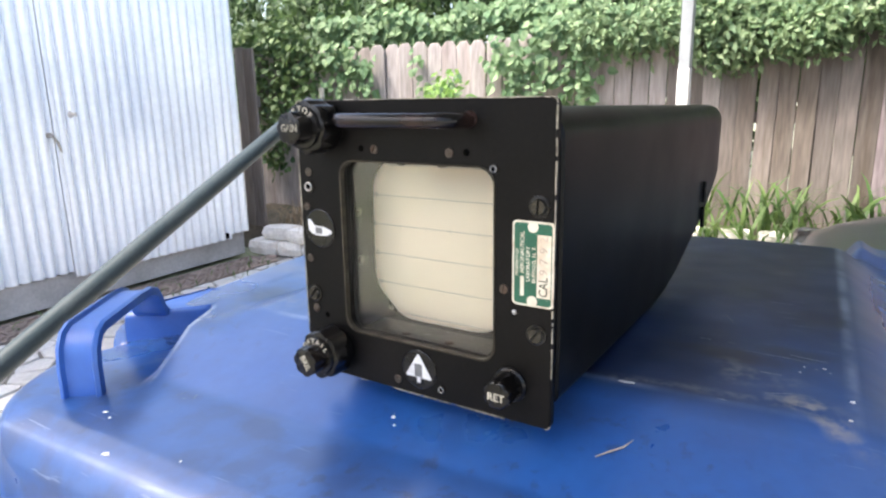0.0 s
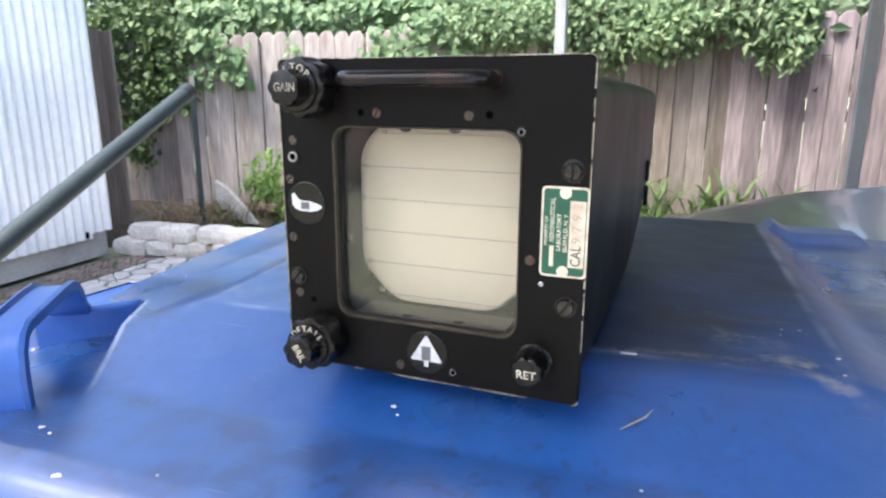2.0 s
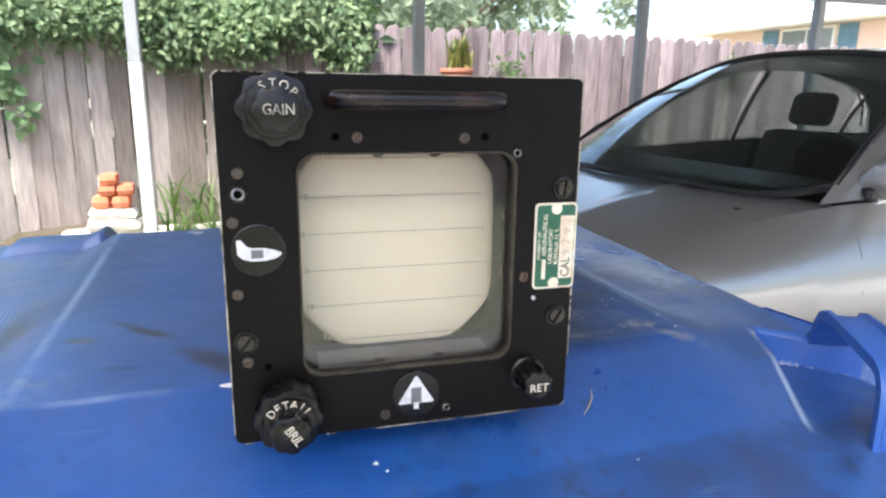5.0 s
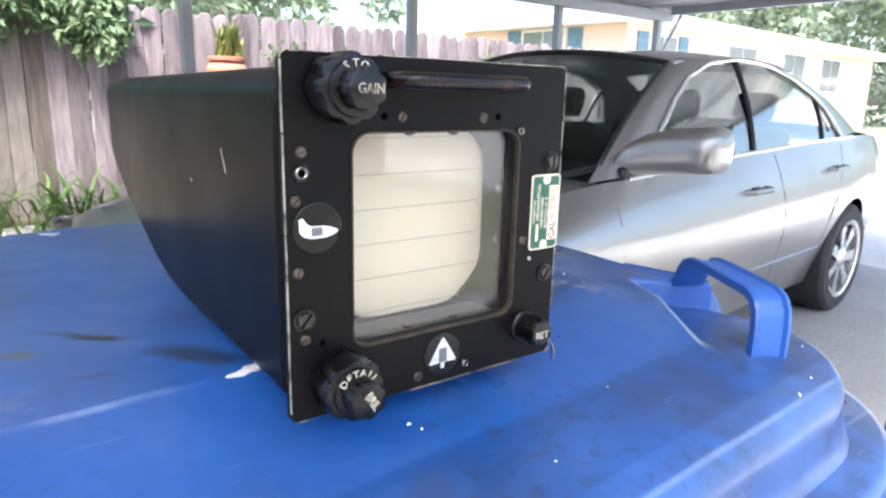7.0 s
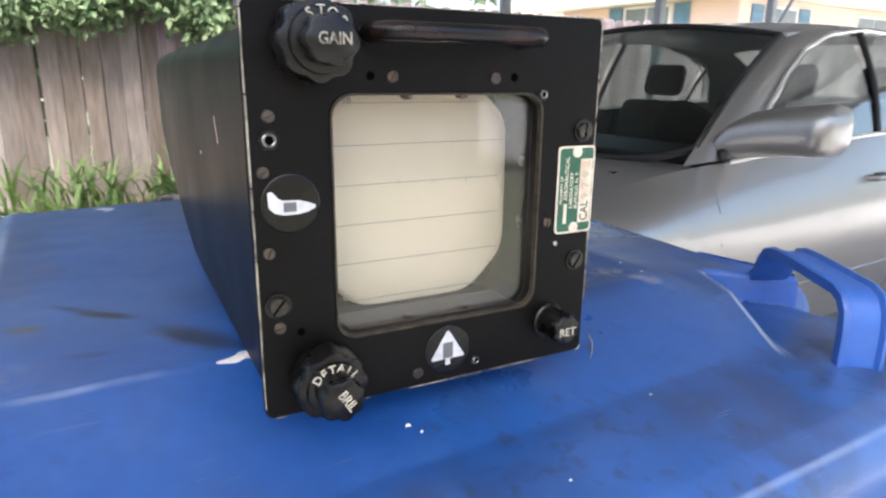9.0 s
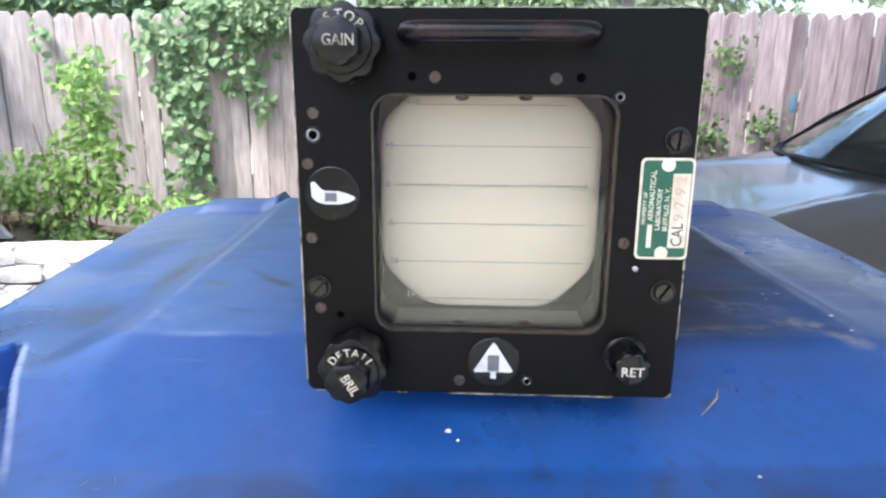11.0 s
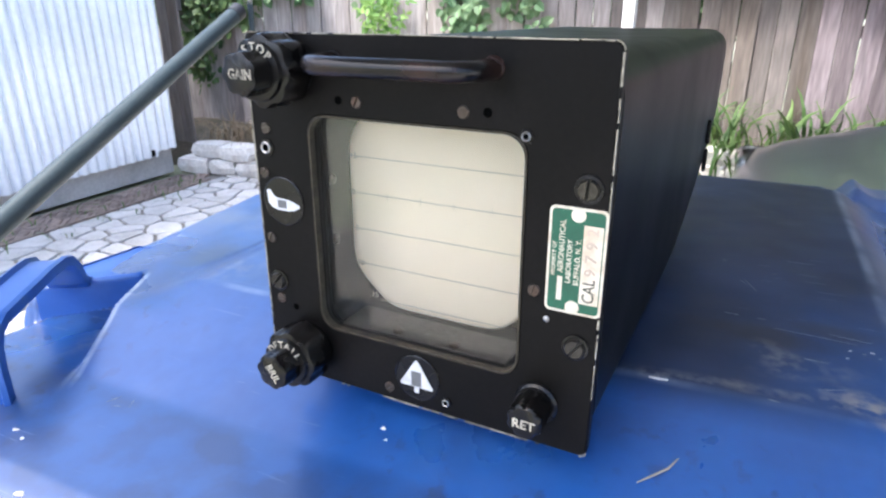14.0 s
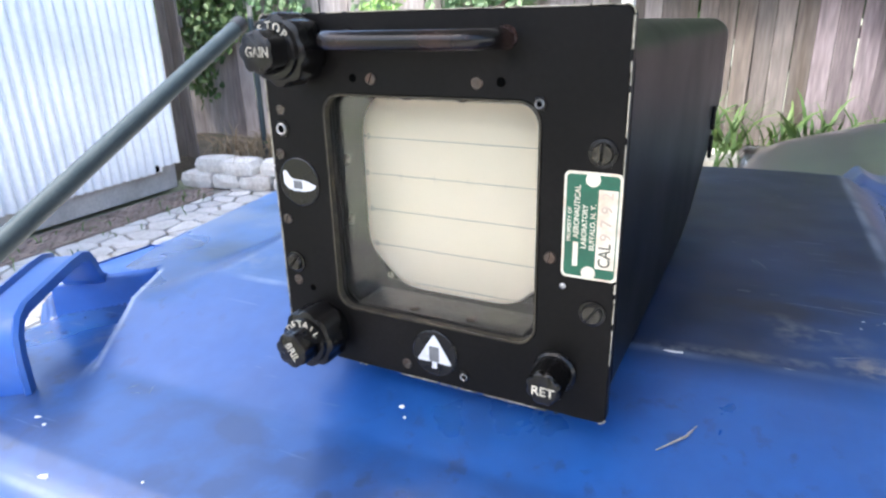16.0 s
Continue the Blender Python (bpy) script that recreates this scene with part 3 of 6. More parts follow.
tagged(part("road", cube(5.262, 60, -30, 7.0, -0.2, -0.012), M_CONCRETE), "pale concrete apron beyond the driveway, brightened as if sunlit", "road", kind="structure")

# garden bed behind the stone edging
bm = bmesh.new()
bmesh.ops.create_grid(bm, x_segments=90, y_segments=14, size=1, matrix=Matrix.Translation((2.2, 5.0, 0)) @ Matrix.Diagonal((7.6, 1.2, 1, 1)))
for v in bm.verts:
    x, y = v.co.x, v.co.y
    inside = y > 3.8 if x < -2.1 else y > 5.25
    rise = 0.17 if x > -2.1 else 0.17 - 0.14 * sstep((x + 3.5) / 0.3)
    v.co.z = (rise + 0.05 * noise.noise((x * 2.3, y * 2.3, 0))) if inside else -0.1
tagged(part("garden_bed", bm, M_SOIL, smooth=True), "dark soil of the garden bed along the fence", "garden bed", kind="structure")


def corrugated(bm, x, y0, y1, z0, z1, pitch=0.0768, amp=0.019, thick=0.001):
    """An upright corrugated sheet in the plane x, which runs along y."""
    n = int((y1 - y0) / pitch * 8)
    for off in (0, thick):
        vs = []
        for i in range(n + 1):
            y = y0 + (y1 - y0) * i / n
            xx = x + off * 6 + amp * (2 * abs(math.sin(math.pi * (y - y0) / pitch)) ** 0.7 - 1)
            vs.append((bm.verts.new((xx, y, z0)), bm.verts.new((xx, y, z1))))
        for a, b in zip(vs, vs[1:]):
            bm.faces.new((a[0], b[0], b[1], a[1]))
    return bm


# shed of corrugated steel, whose long side faces the yard
shed = thing("shed", pose(-4.12, 0, 0, 0, 0, 1.2), "pale galvanised corrugated steel shed with a plain door", "shed")
wall_sheet = part("wall_sheet", corrugated(bmesh.new(), 0.03, 2.165, 3.43, 0.162, 3.1), M_SHED, shed, "corrugated steel sheet, pale blue-grey")
part("rolled_edge", cube(0.028, 0.05, 2.15, 2.178, 0.162, 3.1, bevel=0.008, segs=2), M_SHED, wall_sheet, "flat folded edge of the sheet")
part("end_sheet", corrugated(bmesh.new(), 0.04, 3.4, 3.62, 0.2, 3.1), M_SHED, shed, "overlapping corner sheet")
bm = bmesh.new()
lathe(bm, [(0.03, 0.0), (0.022, 0.004), (0.012, 0.009), (0.004, 0.011)], 14, Matrix.Translation((0.046, 2.276, 1.192)) @ Matrix.Rotation(radians(90), 4, "Y"))
part("dent", bm, M_SHEDBASE, wall_sheet, "small grey dent in the sheet", smooth=True)
part("drain_hole", cube(0.03, 0.056, 3.375, 3.405, 0.17, 0.215, bevel=0.004), M_HOLE, wall_sheet, "dark gap at the foot of the sheet")
door = part("door", corrugated(bmesh.new(), 0.008, 0.9, 2.149, 0.195, 2.3), M_SHED, shed, "corrugated steel door leaf")
bm = cube(0.02, 0.03, 2.105, 2.14, 1.055, 1.085, bevel=0.003)
tube(bm, [(0.026, 2.12, 1.07), (0.06, 2.13, 1.066), (0.066, 2.15, 1.02), (0.062, 2.166, 0.965)], [0.007, 0.009, 0.009, 0.005], 8)
part("latch", bm, M_STEEL, door, "small bright steel latch handle")
part("wall_sheet", corrugated(bmesh.new(), 0, -3.0, 0.9, 0.2, 3.1), M_SHED, shed)
part("lintel_sheet", corrugated(bmesh.new(), 0, 0.9, 2.13, 2.32, 3.1), M_SHED, shed)
part("base_board", cube(-0.05, 0.006, -3.0, 3.6, 0.0, 0.19, bevel=0.004), M_SHEDBASE, shed, "grey painted base board")
part("back_wall", cube(-2.4, -0.06, 3.5, 3.56, 0.0, 3.08), M_SHEDBASE, shed)
part("core", cube(-2.4, -0.06, -3.0, 3.49, 0.0, 3.08), M_SHEDBASE, shed)
part("roof", cube(-2.6, 0.15, -3.1, 3.75, 3.1, 3.16), M_SHED, shed)
part("corner_trim", cube(-0.04, 0.03, 3.6, 3.64, 0.19, 3.1, bevel=0.004), M_SHED, shed)

# two boards between the shed and the fence
gate = thing("board_screen", pose(-4.36, 3.97, 0), "narrow screen of dark weathered boards beside the shed", "fence")
for x, w, h in ((-0.115, 0.1, 1.7), (-0.003, 0.115, 1.685)):
    part("board", cube(x - w / 2, x + w / 2, -0.012, 0.012, 0.0, h, bevel=0.004), M_FENCE_BROWN, gate)
part("rail", cube(-0.165, 0.05, 0.014, 0.05, 1.2, 1.29, bevel=0.004), M_DARKWOOD, gate)

# carport: posts, beam, sheet roof
carport = thing("carport", pose(0, 0, 0), "open carport with grey steel posts and a low sheet roof", "carport", kind="structure")
for i, x in enumerate((-0.9, 0.905, 2.655, 4.325, 5.88)):
    split = 1.41 if i == 0 else 0.0
    p = part("post", cube(x - 0.036, x + 0.036, 4.444, 4.516, split, 2.04, bevel=0.005), M_POST, carport, "square grey steel post")
    part("base_plate", cube(x - 0.08, x + 0.08, 4.4, 4.56, 0.0, 0.008), M_POST, p)
    if split:
        part("painted_foot", cube(x - 0.0375, x + 0.0375, 4.4425, 4.5175, 0.0, split, bevel=0.005), M_POSTWHITE, p, "white painted lower half of the post")
part("beam", cube(-0.98, 6.1, 4.43, 4.53, 2.04, 2.14, bevel=0.006), M_POST, carport)
for x in (6.0,):
    part("post", cube(x - 0.036, x + 0.036, -0.346, -0.274, 0, 2.1, bevel=0.005), M_POST, carport)
part("beam", cube(-0.98, 6.1, -0.35, -0.27, 2.1, 2.19, bevel=0.006), M_POST, carport)
for x in (-0.95, 0.9, 2.7, 4.4, 6.06):
    part("rafter", cube(x - 0.03, x + 0.03, -0.26, 4.429, 2.11, 2.19), M_POST, carport)
bm = bmesh.new()
tube(bm, [(5.94, 4.48, 1.62), (6.35, 4.48, 2.2)], 0.02, 8)
part("brace", bm, M_POST, carport, "slanting steel brace")
bm = bmesh.new()
n = 150
for dz in (2.192, 2.2):
    vs = []
    for i in range(n + 1):
        x = -1.0 + 7.4 * i / n
        z = dz + (0.022 if i % 6 in (0, 1, 2) else 0.0)
        vs.append((bm.verts.new((x, -0.4, z)), bm.verts.new((x, 4.62, z))))
    for a, b in zip(vs, vs[1:]):
        bm.faces.new((a[0], b[0], b[1], a[1]))
part("roof_sheet", bm, M_ROOFUNDER, carport, "ribbed grey roof sheet")
part("fascia", cube(-1.02, 6.42, 4.62, 4.64, 2.12, 2.24), M_POST, carport)

# plain wall added behind the walk, out of view, to dim light and reflections
tagged(part("added_wall_south", cube(-6.0, 4.5, -8.25, -8.0, 0.0, 2.5), M_HOUSE), "plain stucco wall added out of view to dim front light", "wall", kind="structure")

# ---- blue bin ----
bin_top = thing("wheeled_bin", pose(-0.173, 0.2125, 0, 0, 0, 1.8), "blue plastic wheeled bin with scuffed lid and side handles", "bin")
FRONT, BACK = -0.047, 0.635


def lid_half(w):
    half = 0.336 + 0.058 * (w - FRONT) / (BACK - FRONT)
    d, r = (w - FRONT, 0.1) if w < 0.3 else (BACK - w, 0.05)
    return half if d >= r else half - r + math.sqrt(max(r * r - (r - d) ** 2, 0))


def lid_height(u, w):
    au = abs(u)
    plate = 1.0605 + 0.005 * sstep((w + 0.04) / 0.1) + 0.0265 * (0.8 * min(max((w - 0.045) / 0.092, 0), 1) + 0.2 * sstep((w - 0.045) / 0.092)) + 0.008 * max(w - 0.13, 0) / 0.4
    side = 1.0768 - 0.004 * max(au - 0.29, 0) / 0.08 + 0.0045 * (1 - sstep((w - 0.15) / 0.08)) * (1 - sstep((au - 0.28) / 0.07))
    ridge = 0.21 - 0.006 * max(w - 0.14, 0)
    z = plate + (min(plate, side) - plate) * sstep((au - ridge + 0.006) / 0.05)
    diag = 0.203 + 0.5 * w
    back = (au - 0.282) * 0.607 + (w - 0.142) * 0.795
    cut = sstep((au - diag) / 0.005) * (1 - sstep((back + 0.003) / 0.006))
    floor_z = 1.0605 + 0.005 * sstep((w + 0.04) / 0.1) - 0.007 * sstep((w - 0.02) / 0.08) - 0.004 * sstep((au - 0.25) / 0.1)
    z += (min(z, floor_z) - z) * cut
    z -= 0.25 * max(-0.018 - w, 0)
    outer = sstep((au - ridge - 0.004) / 0.02)
    z -= 0.02 * sstep((w - 0.535) / 0.02) * (1 - outer)
    z += outer * (1 - sstep((au - 0.316) / 0.014)) * (0.0095 * sstep((w - 0.555) / 0.016) - 0.02 * sstep((w - 0.605) / 0.02))
    return z + 0.0012 * noise.noise((u * 9, w * 9, 1.7)) + 0.0004 * noise.noise((u * 40, w * 40, 3.1))


bm = bmesh.new()
NU, NW, R = 300, 260, 0.021
grid = []
for j in range(NW + 1):
    q = j / NW
    w = FRONT + (BACK - FRONT) * (q + 0.5 * (0.5 - 0.5 * math.cos(math.pi * q) - q))
    hw = lid_half(w)
    row = []
    for i in range(NU + 1):
        s = -1 + 2 * i / NU
        s = math.sin(s * math.pi / 2) * 0.45 + s * 0.55
        u = s * hw
        d = min(hw - abs(u), w - FRONT, BACK - w)
        z = lid_height(u, w)
        if d < R:
            z -= R - math.sqrt(max(R * R - (R - d) ** 2, 0))
        row.append(bm.verts.new((u, w, z)))
    grid.append(row)
for a, b in zip(grid, grid[1:]):
    for i in range(NU):
        bm.faces.new((a[i], a[i + 1], b[i + 1], b[i]))
edge = grid[0][:-1] + [r[-1] for r in grid[:-1]] + grid[-1][:0:-1] + [r[0] for r in grid[:0:-1]]
rim = edge
for out, z in ((0.002, 1.02), (0.004, 1.009), (0.007, 1.005), (0.026, 1.002), (0.031, 0.999), (0.033, 0.995), (0.036, 0.962), (0.03, 0.96), (0.014, 0.975)):
    ring = []
    for i, v0 in enumerate(rim):
        t = rim[(i + 4) % len(rim)].co - rim[i - 4].co
        n2 = Vector((t.y, -t.x, 0)).normalized()
        ring.append(bm.verts.new((v0.co.x + n2.x * out * 2.2, v0.co.y + n2.y * out * (1.0 if n2.y < 0 else 0.4), z)))
    for i in range(len(ring)):
        j = (i + 1) % len(ring)
        bm.faces.new((edge[i], edge[j], ring[j], ring[i]))
    edge = ring
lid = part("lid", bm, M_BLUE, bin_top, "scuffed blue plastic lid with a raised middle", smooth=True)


def strap(sign):
    """A flat strap that rises from its foot, bends, and runs back into the lid."""
    f, b = Vector((0.248 * sign, 0.007, 0)), Vector((0.3285 * sign, 0.131, 0))
    d = (b - f).normalized()
    wide = Vector((-d.y, d.x, 0)) * 0.0138
    line = [(0.0, 1.048), (0.0005, 1.084), (0.0025, 1.096), (0.008, 1.1035), (0.016, 1.1065), (0.08, 1.107), (0.1, 1.106), (0.111, 1.1025), (0.118, 1.0945), (0.123, 1.084), (0.129, 1.0785), (0.136, 1.076)]
    bm = bmesh.new()
    loops = []
    for k, (s, z) in enumerate(line):
        s0, z0 = line[max(k - 1, 0)]
        s1, z1 = line[min(k + 1, len(line) - 1)]
        t = Vector((s1 - s0, z1 - z0)).normalized()
        nrm = d * (-t.y) + Vector((0, 0, t.x))
        c = f + d * s + Vector((0, 0, z))
        prof = []
        for a, h in ((-1, 0.0035), (-0.8, 0.0045), (-0.66, 0.0015), (0.66, 0.0015), (0.8, 0.0045), (1, 0.0035), (1, -0.003), (0.9, -0.0035), (-0.9, -0.0035), (-1, -0.003)):
            prof.append(c + wide * a + nrm * h)
        loops.append(prof)
    rings(bm, loops)
    return bm


for sign in (-1, 1):
    part("handle", strap(sign), M_BLUE_CLEAN, bin_top, "blue moulded strap handle", smooth=True)
for sign in (-1, 1):
    top = ((0.2805, 0.1435), (0.336, 0.1), (0.343, 0.109), (0.3445, 0.2), (0.2805, 0.2))
    loops = []
    for z, grow, lean in ((1.045, 0.0, 0.004), (1.0802, 0.0, 0.0008), (1.0818, -0.0014, -0.0006)):
        loop = []
        for k, (a, b) in enumerate(top):
            da, db = (0.31 - a), (0.155 - b)
            s = lean if k < 2 else 0
            loop.append((sign * (a - 0.607 * s - da * grow * 12), b - 0.795 * s - db * grow * 12, z - (0, 0.003, 0.003, 0.008, 0.0055)[k]))
        loops.append(loop)
    bm = bmesh.new()
    rings(bm, loops)
    bmesh.ops.bevel(bm, geom=[ed for ed in bm.edges if min(v.co.z for v in ed.verts) > 1.07], offset=0.0026, segments=3, affect="EDGES", profile=0.5)
    part("handle_block", bm, M_BLUE_CLEAN, bin_top, "raised block behind the handle", smooth=True)
bm = bmesh.new()
loops = []
for z, hw, y0, y1, r in ((0.06, 0.27, 0.03, 0.46, 0.06), (0.2, 0.28, 0.02, 0.48, 0.06), (0.9, 0.345, -0.03, 0.545, 0.07), (0.94, 0.35, -0.035, 0.55, 0.07), (0.945, 0.358, -0.06, 0.6, 0.08), (0.983, 0.358, -0.06, 0.6, 0.08), (0.983, 0.34, -0.03, 0.54, 0.07)):
    loops.append([(a, b + (y0 + y1) / 2, z) for a, b in rounded(2 * hw, y1 - y0, r)])
rings(bm, loops)
part("body", bm, M_BLUE_BODY, bin_top, "tapered blue bin body", smooth=True)
for sx in (-1, 1):
    bm = bmesh.new()
    lathe(bm, [(0.05, -0.02), (0.1, -0.022), (0.112, -0.012), (0.112, 0.012), (0.1, 0.022), (0.05, 0.02)], 24, Matrix.Translation((sx * 0.31, 0.47, 0.112)) @ Euler((0, radians(90), 0)).to_matrix().to_4x4())
    part("wheel", bm, M_TYRE, bin_top, "black bin wheel", smooth=True)
part("foot", cube(-0.24, 0.24, 0.04, 0.1, 0.0, 0.07), M_BLUE_BODY, bin_top)


rng = random.Random(11)
for u0, w0, ln, wd, turn in ((-0.0304, 0.0675, 0.0032, 0.0026, 0), (-0.026, 0.062, 0.0018, 0.0014, 0), (-0.2121, -0.0008, 0.005, 0.002, 12), (-0.2022, -0.0041, 0.0026, 0.0018, 0), (-0.17, -0.0285, 0.006, 0.0028, 20),
                             (-0.1196, -0.0158, 0.0016, 0.0013, 0), (0.2962, 0.0012, 0.005, 0.0016, 10), (0.2452, -0.026, 0.0026, 0.0016, 0), (0.215, -0.031, 0.004, 0.002, 30), (0.1033, 0.0393, 0.002, 0.0016, 0),
                             (0.0172, 0.006, 0.0018, 0.0016, 0), (0.272, 0.139, 0.004, 0.002, 60), (0.2046, 0.1431, 0.0025, 0.0018, 20), (0.1825, 0.2039, 0.002, 0.0012, 0), (0.1802, 0.1949, 0.0018, 0.0012, 0), (0.17, 0.159, 0.016, 0.0007, 24), (0.1645, 0.1854, 0.014, 0.0008, -2), (0.2063, 0.1661, 0.0035, 0.002, 20), (0.1434, 0.1381, 0.007, 0.0011, -8),
                             (-0.0925, 0.1356, 0.026, 0.0055, 4), (-0.088, 0.139, 0.014, 0.004, 14), (-0.128, 0.52, 0.02, 0.005, -20), (-0.125, 0.512, 0.012, 0.003, 40), (0.091, 0.1362, 0.01, 0.0013, 3), (0.1231, 0.2247, 0.009, 0.0009, -2), (0.1391, 0.2242, 0.006, 0.001, 0), (0.1484, 0.298, 0.005, 0.0008, 30), (0.1326, 0.272, 0.022, 0.0009, -66), (0.129, 0.274, 0.012, 0.0005, -60),
                             (0.1675, 0.2135, 0.05, 0.0004, -4), (0.183, 0.2185, 0.025, 0.0003, -5), (0.193, 0.206, 0.003, 0.0012, 0), (0.189, 0.2025, 0.002, 0.001, 0),
                             (0.196, 0.201, 0.0025, 0.001, 40), (0.116, 0.31, 0.004, 0.0007, -30), (0.15, 0.44, 0.008, 0.0007, -30), (-0.184, 0.0375, 0.011, 0.0006, 65), (-0.172, 0.038, 0.009, 0.0006, 115), (-0.178, 0.033, 0.007, 0.0005, 20)):
    p = Vector((u0, w0, lid_height(u0, w0)))
    bm = bmesh.new()
    n = 15
    prof = [(ln / 2 * math.cos(2 * math.pi * k / n) * rng.uniform(0.7, 1.1), wd / 2 * math.sin(2 * math.pi * k / n) * rng.uniform(0.35, 1.3)) for k in range(n)]
    m = Matrix.Rotation(radians(turn), 3, "Z")
    low, high = [], []
    for a, b in prof:
        q = m @ Vector((a, b, 0))
        zz = lid_height(p.x + q.x, p.y + q.y)
        low.append((p.x + q.x, p.y + q.y, zz - 0.001))
        high.append((p.x + q.x * 0.9, p.y + q.y * 0.9, zz + (0.0005 if wd > 0.0012 else 0.00015)))
    rings(bm, [low, high])
    part("scuff_mark", bm, M_FLECK if wd > 0.0011 else M_SCRATCH, lid, "white scuff" if wd > 0.0011 else "fine pale scratch")
straw = thing("straw_stalk", bin_top.matrix_world @ Matrix.Translation((0.0997, 0.083, lid_height(0.0997, 0.083) + 0.0008)), "short dry stalk lying on the lid", "stalk")
bm = bmesh.new()
tube(bm, [(-0.0085, -0.0085, -0.002), (-0.003, -0.004, 0.0), (0.003, 0.0025, 0.001), (0.0065, 0.0095, 0.0025)], [0.0003, 0.0005, 0.0006, 0.0003], 6)
part("stem", bm, M_TWIG, straw)

# ---- radar indicator ----
U3 = Vector((math.cos(radians(-1.2)), math.sin(radians(-1.2)), 0))
TIP = radians(0.3)
N3 = Vector((math.sin(radians(-1.2)), -math.cos(radians(-1.2)), 0))
V3 = Vector((0, 0, 1)) * math.cos(TIP) - N3 * math.sin(TIP)
N3 = U3.cross(V3)
DEV = Matrix(((U3.x, -N3.x, V3.x, -0.1876), (U3.y, -N3.y, V3.y, 0.279), (U3.z, -N3.z, V3.z, 1.1751), (0, 0, 0, 1)))
dev = thing("radar_indicator", DEV, "old black metal radar display unit lying on the lid", "instrument")


def fwd(x, z, y=0.0, spin=0.0):
    """A pose on the panel: its z points out of the panel, its y up."""
    return Matrix.Translation((x, y, z)) @ Euler((radians(90), 0, 0)).to_matrix().to_4x4() @ Matrix.Rotation(radians(spin), 4, "Z")


# front panel with the screen opening
OUT, HOLE_W, HOLE_H, HZ = 0.1665, 0.102, 0.1035, -0.0022
bm = bmesh.new()
o = [(a, b - (0.0012 if b < 0 else 0)) for a, b in rounded(OUT, OUT, 0.004, 6)]
h = [(a, b + HZ) for a, b in rounded(HOLE_W, HOLE_H, 0.009, 6)]
T = 0.0045


o_in = [(a, b - (0.0012 if b < 0 else 0)) for a, b in rounded(OUT - 0.0016, OUT - 0.0016, 0.0035, 6)]
rows = [[(a, y, b) for a, b in lp] for lp, y in ((h, T), (h, 0.0006), ([(a * 1.012, (b - HZ) * 1.012 + HZ) for a, b in h], 0.0), (o_in, 0.0), (o, 0.0009), (o, T), (h, T))]
rings(bm, rows, cap0=False, cap1=False)
bmesh.ops.remove_doubles(bm, verts=bm.verts, dist=1e-6)
panel = part("front_panel", bm, M_PANEL, dev, "black painted panel with worn edges")

# worn bare metal along the panel's edges
rng = random.Random(4)
bm = bmesh.new()
for side in range(4):
    pos = -0.079
    while pos < 0.079:
        ln = rng.choice((0.0015, 0.004, 0.008, 0.016, 0.03))
        if rng.random() < (0.92, 0.8, 0.6, 0.98)[side]:
            a, b = pos, min(pos + ln, 0.0795)
            e, w = OUT / 2, rng.uniform(0.0002, 0.00055)
            if side == 0:
                box(bm, a, b, -0.0001, 0.0012, e - w, e + 0.00012)
            elif side == 1:
                box(bm, e - w, e + 0.00012, -0.0001, 0.0012, a, b)
            elif side == 2:
                box(bm, a, b, -0.0001, 0.0012, -e - 0.00132, -e - 0.0012 + w)
            else:
                box(bm, -e - 0.00012, -e + w, -0.0001, 0.0012, a, b)
        pos += ln + rng.uniform(0, 0.004 if side < 3 else 0.001)
for qx, qz, a0, a1 in ((1, 1, 5, 85), (-1, 1, 100, 175), (1, -1, 280, 340)):
    c = Vector((qx * (OUT / 2 - 0.0035), 0, qz * (OUT / 2 - 0.0035) - (0.0012 if qz < 0 else 0)))
    tube(bm, [c + Vector((0.0035 * math.cos(radians(a0 + (a1 - a0) * k / 6)), 0.0004, 0.0035 * math.sin(radians(a0 + (a1 - a0) * k / 6)))) for k in range(7)], 0.00035, 6)
tagged(part("worn_edge", bm, M_WORN, panel, "bare worn metal along the panel edge"), kind="stuff")

# case behind it, with rounded upper edges and a sloping lower back
HW, ZT, ZB = 0.0818, 0.0785, -0.077


def case_loop(y, zb, k=1.0):
    r, rb = 0.016, 0.007
    w = HW * k
    top = ZT * k - 0.005 * y / 0.43
    pts = []
    for cx, cz, a0, rr in ((w - r, top - r, 0, r), (-w + r, top - r, 90, r), (-w + rb, zb + rb, 180, rb), (w - rb, zb + rb, 270, rb)):
        for q in range(6):
            a = radians(a0 + 18 * q)
            pts.append((cx + rr * math.cos(a), y, cz + rr * math.sin(a)))
    return pts


bm = bmesh.new()
rings(bm, [case_loop(0.013, ZB + 0.002, 0.98), case_loop(0.0142, ZB), case_loop(0.2, ZB), case_loop(0.235, ZB + 0.003), case_loop(0.27, ZB + 0.011), case_loop(0.36, ZB + 0.042), case_loop(0.41, ZB + 0.068), case_loop(0.424, ZB + 0.079), case_loop(0.431, ZB + 0.09, 0.985), case_loop(0.434, ZB + 0.097, 0.95)], cap0=False)
part("case", bm, M_CASE, dev, "long black case with rounded edges", smooth=True)
bm = bmesh.new()
g0, g1 = rounded(0.148, 0.146, 0.009, 6), [(a * 1.03, (b - HZ) * 1.03 + HZ) for a, b in h]
rings(bm, [[(a, y, b) for a, b in lp] for lp, y in ((g1, 0.0046), (g0, 0.0046), (g0, 0.0155), (g1, 0.0155))], cap0=False, cap1=False)
part("gasket", bm, M_HOLE, dev, "dark gap behind the panel")
for z0 in (-0.02, 0.004):
    part("side_clip", cube(HW - 0.0005, HW + 0.003, 0.355, 0.358, z0 - 0.02, z0, bevel=0.001), M_CASE, dev)
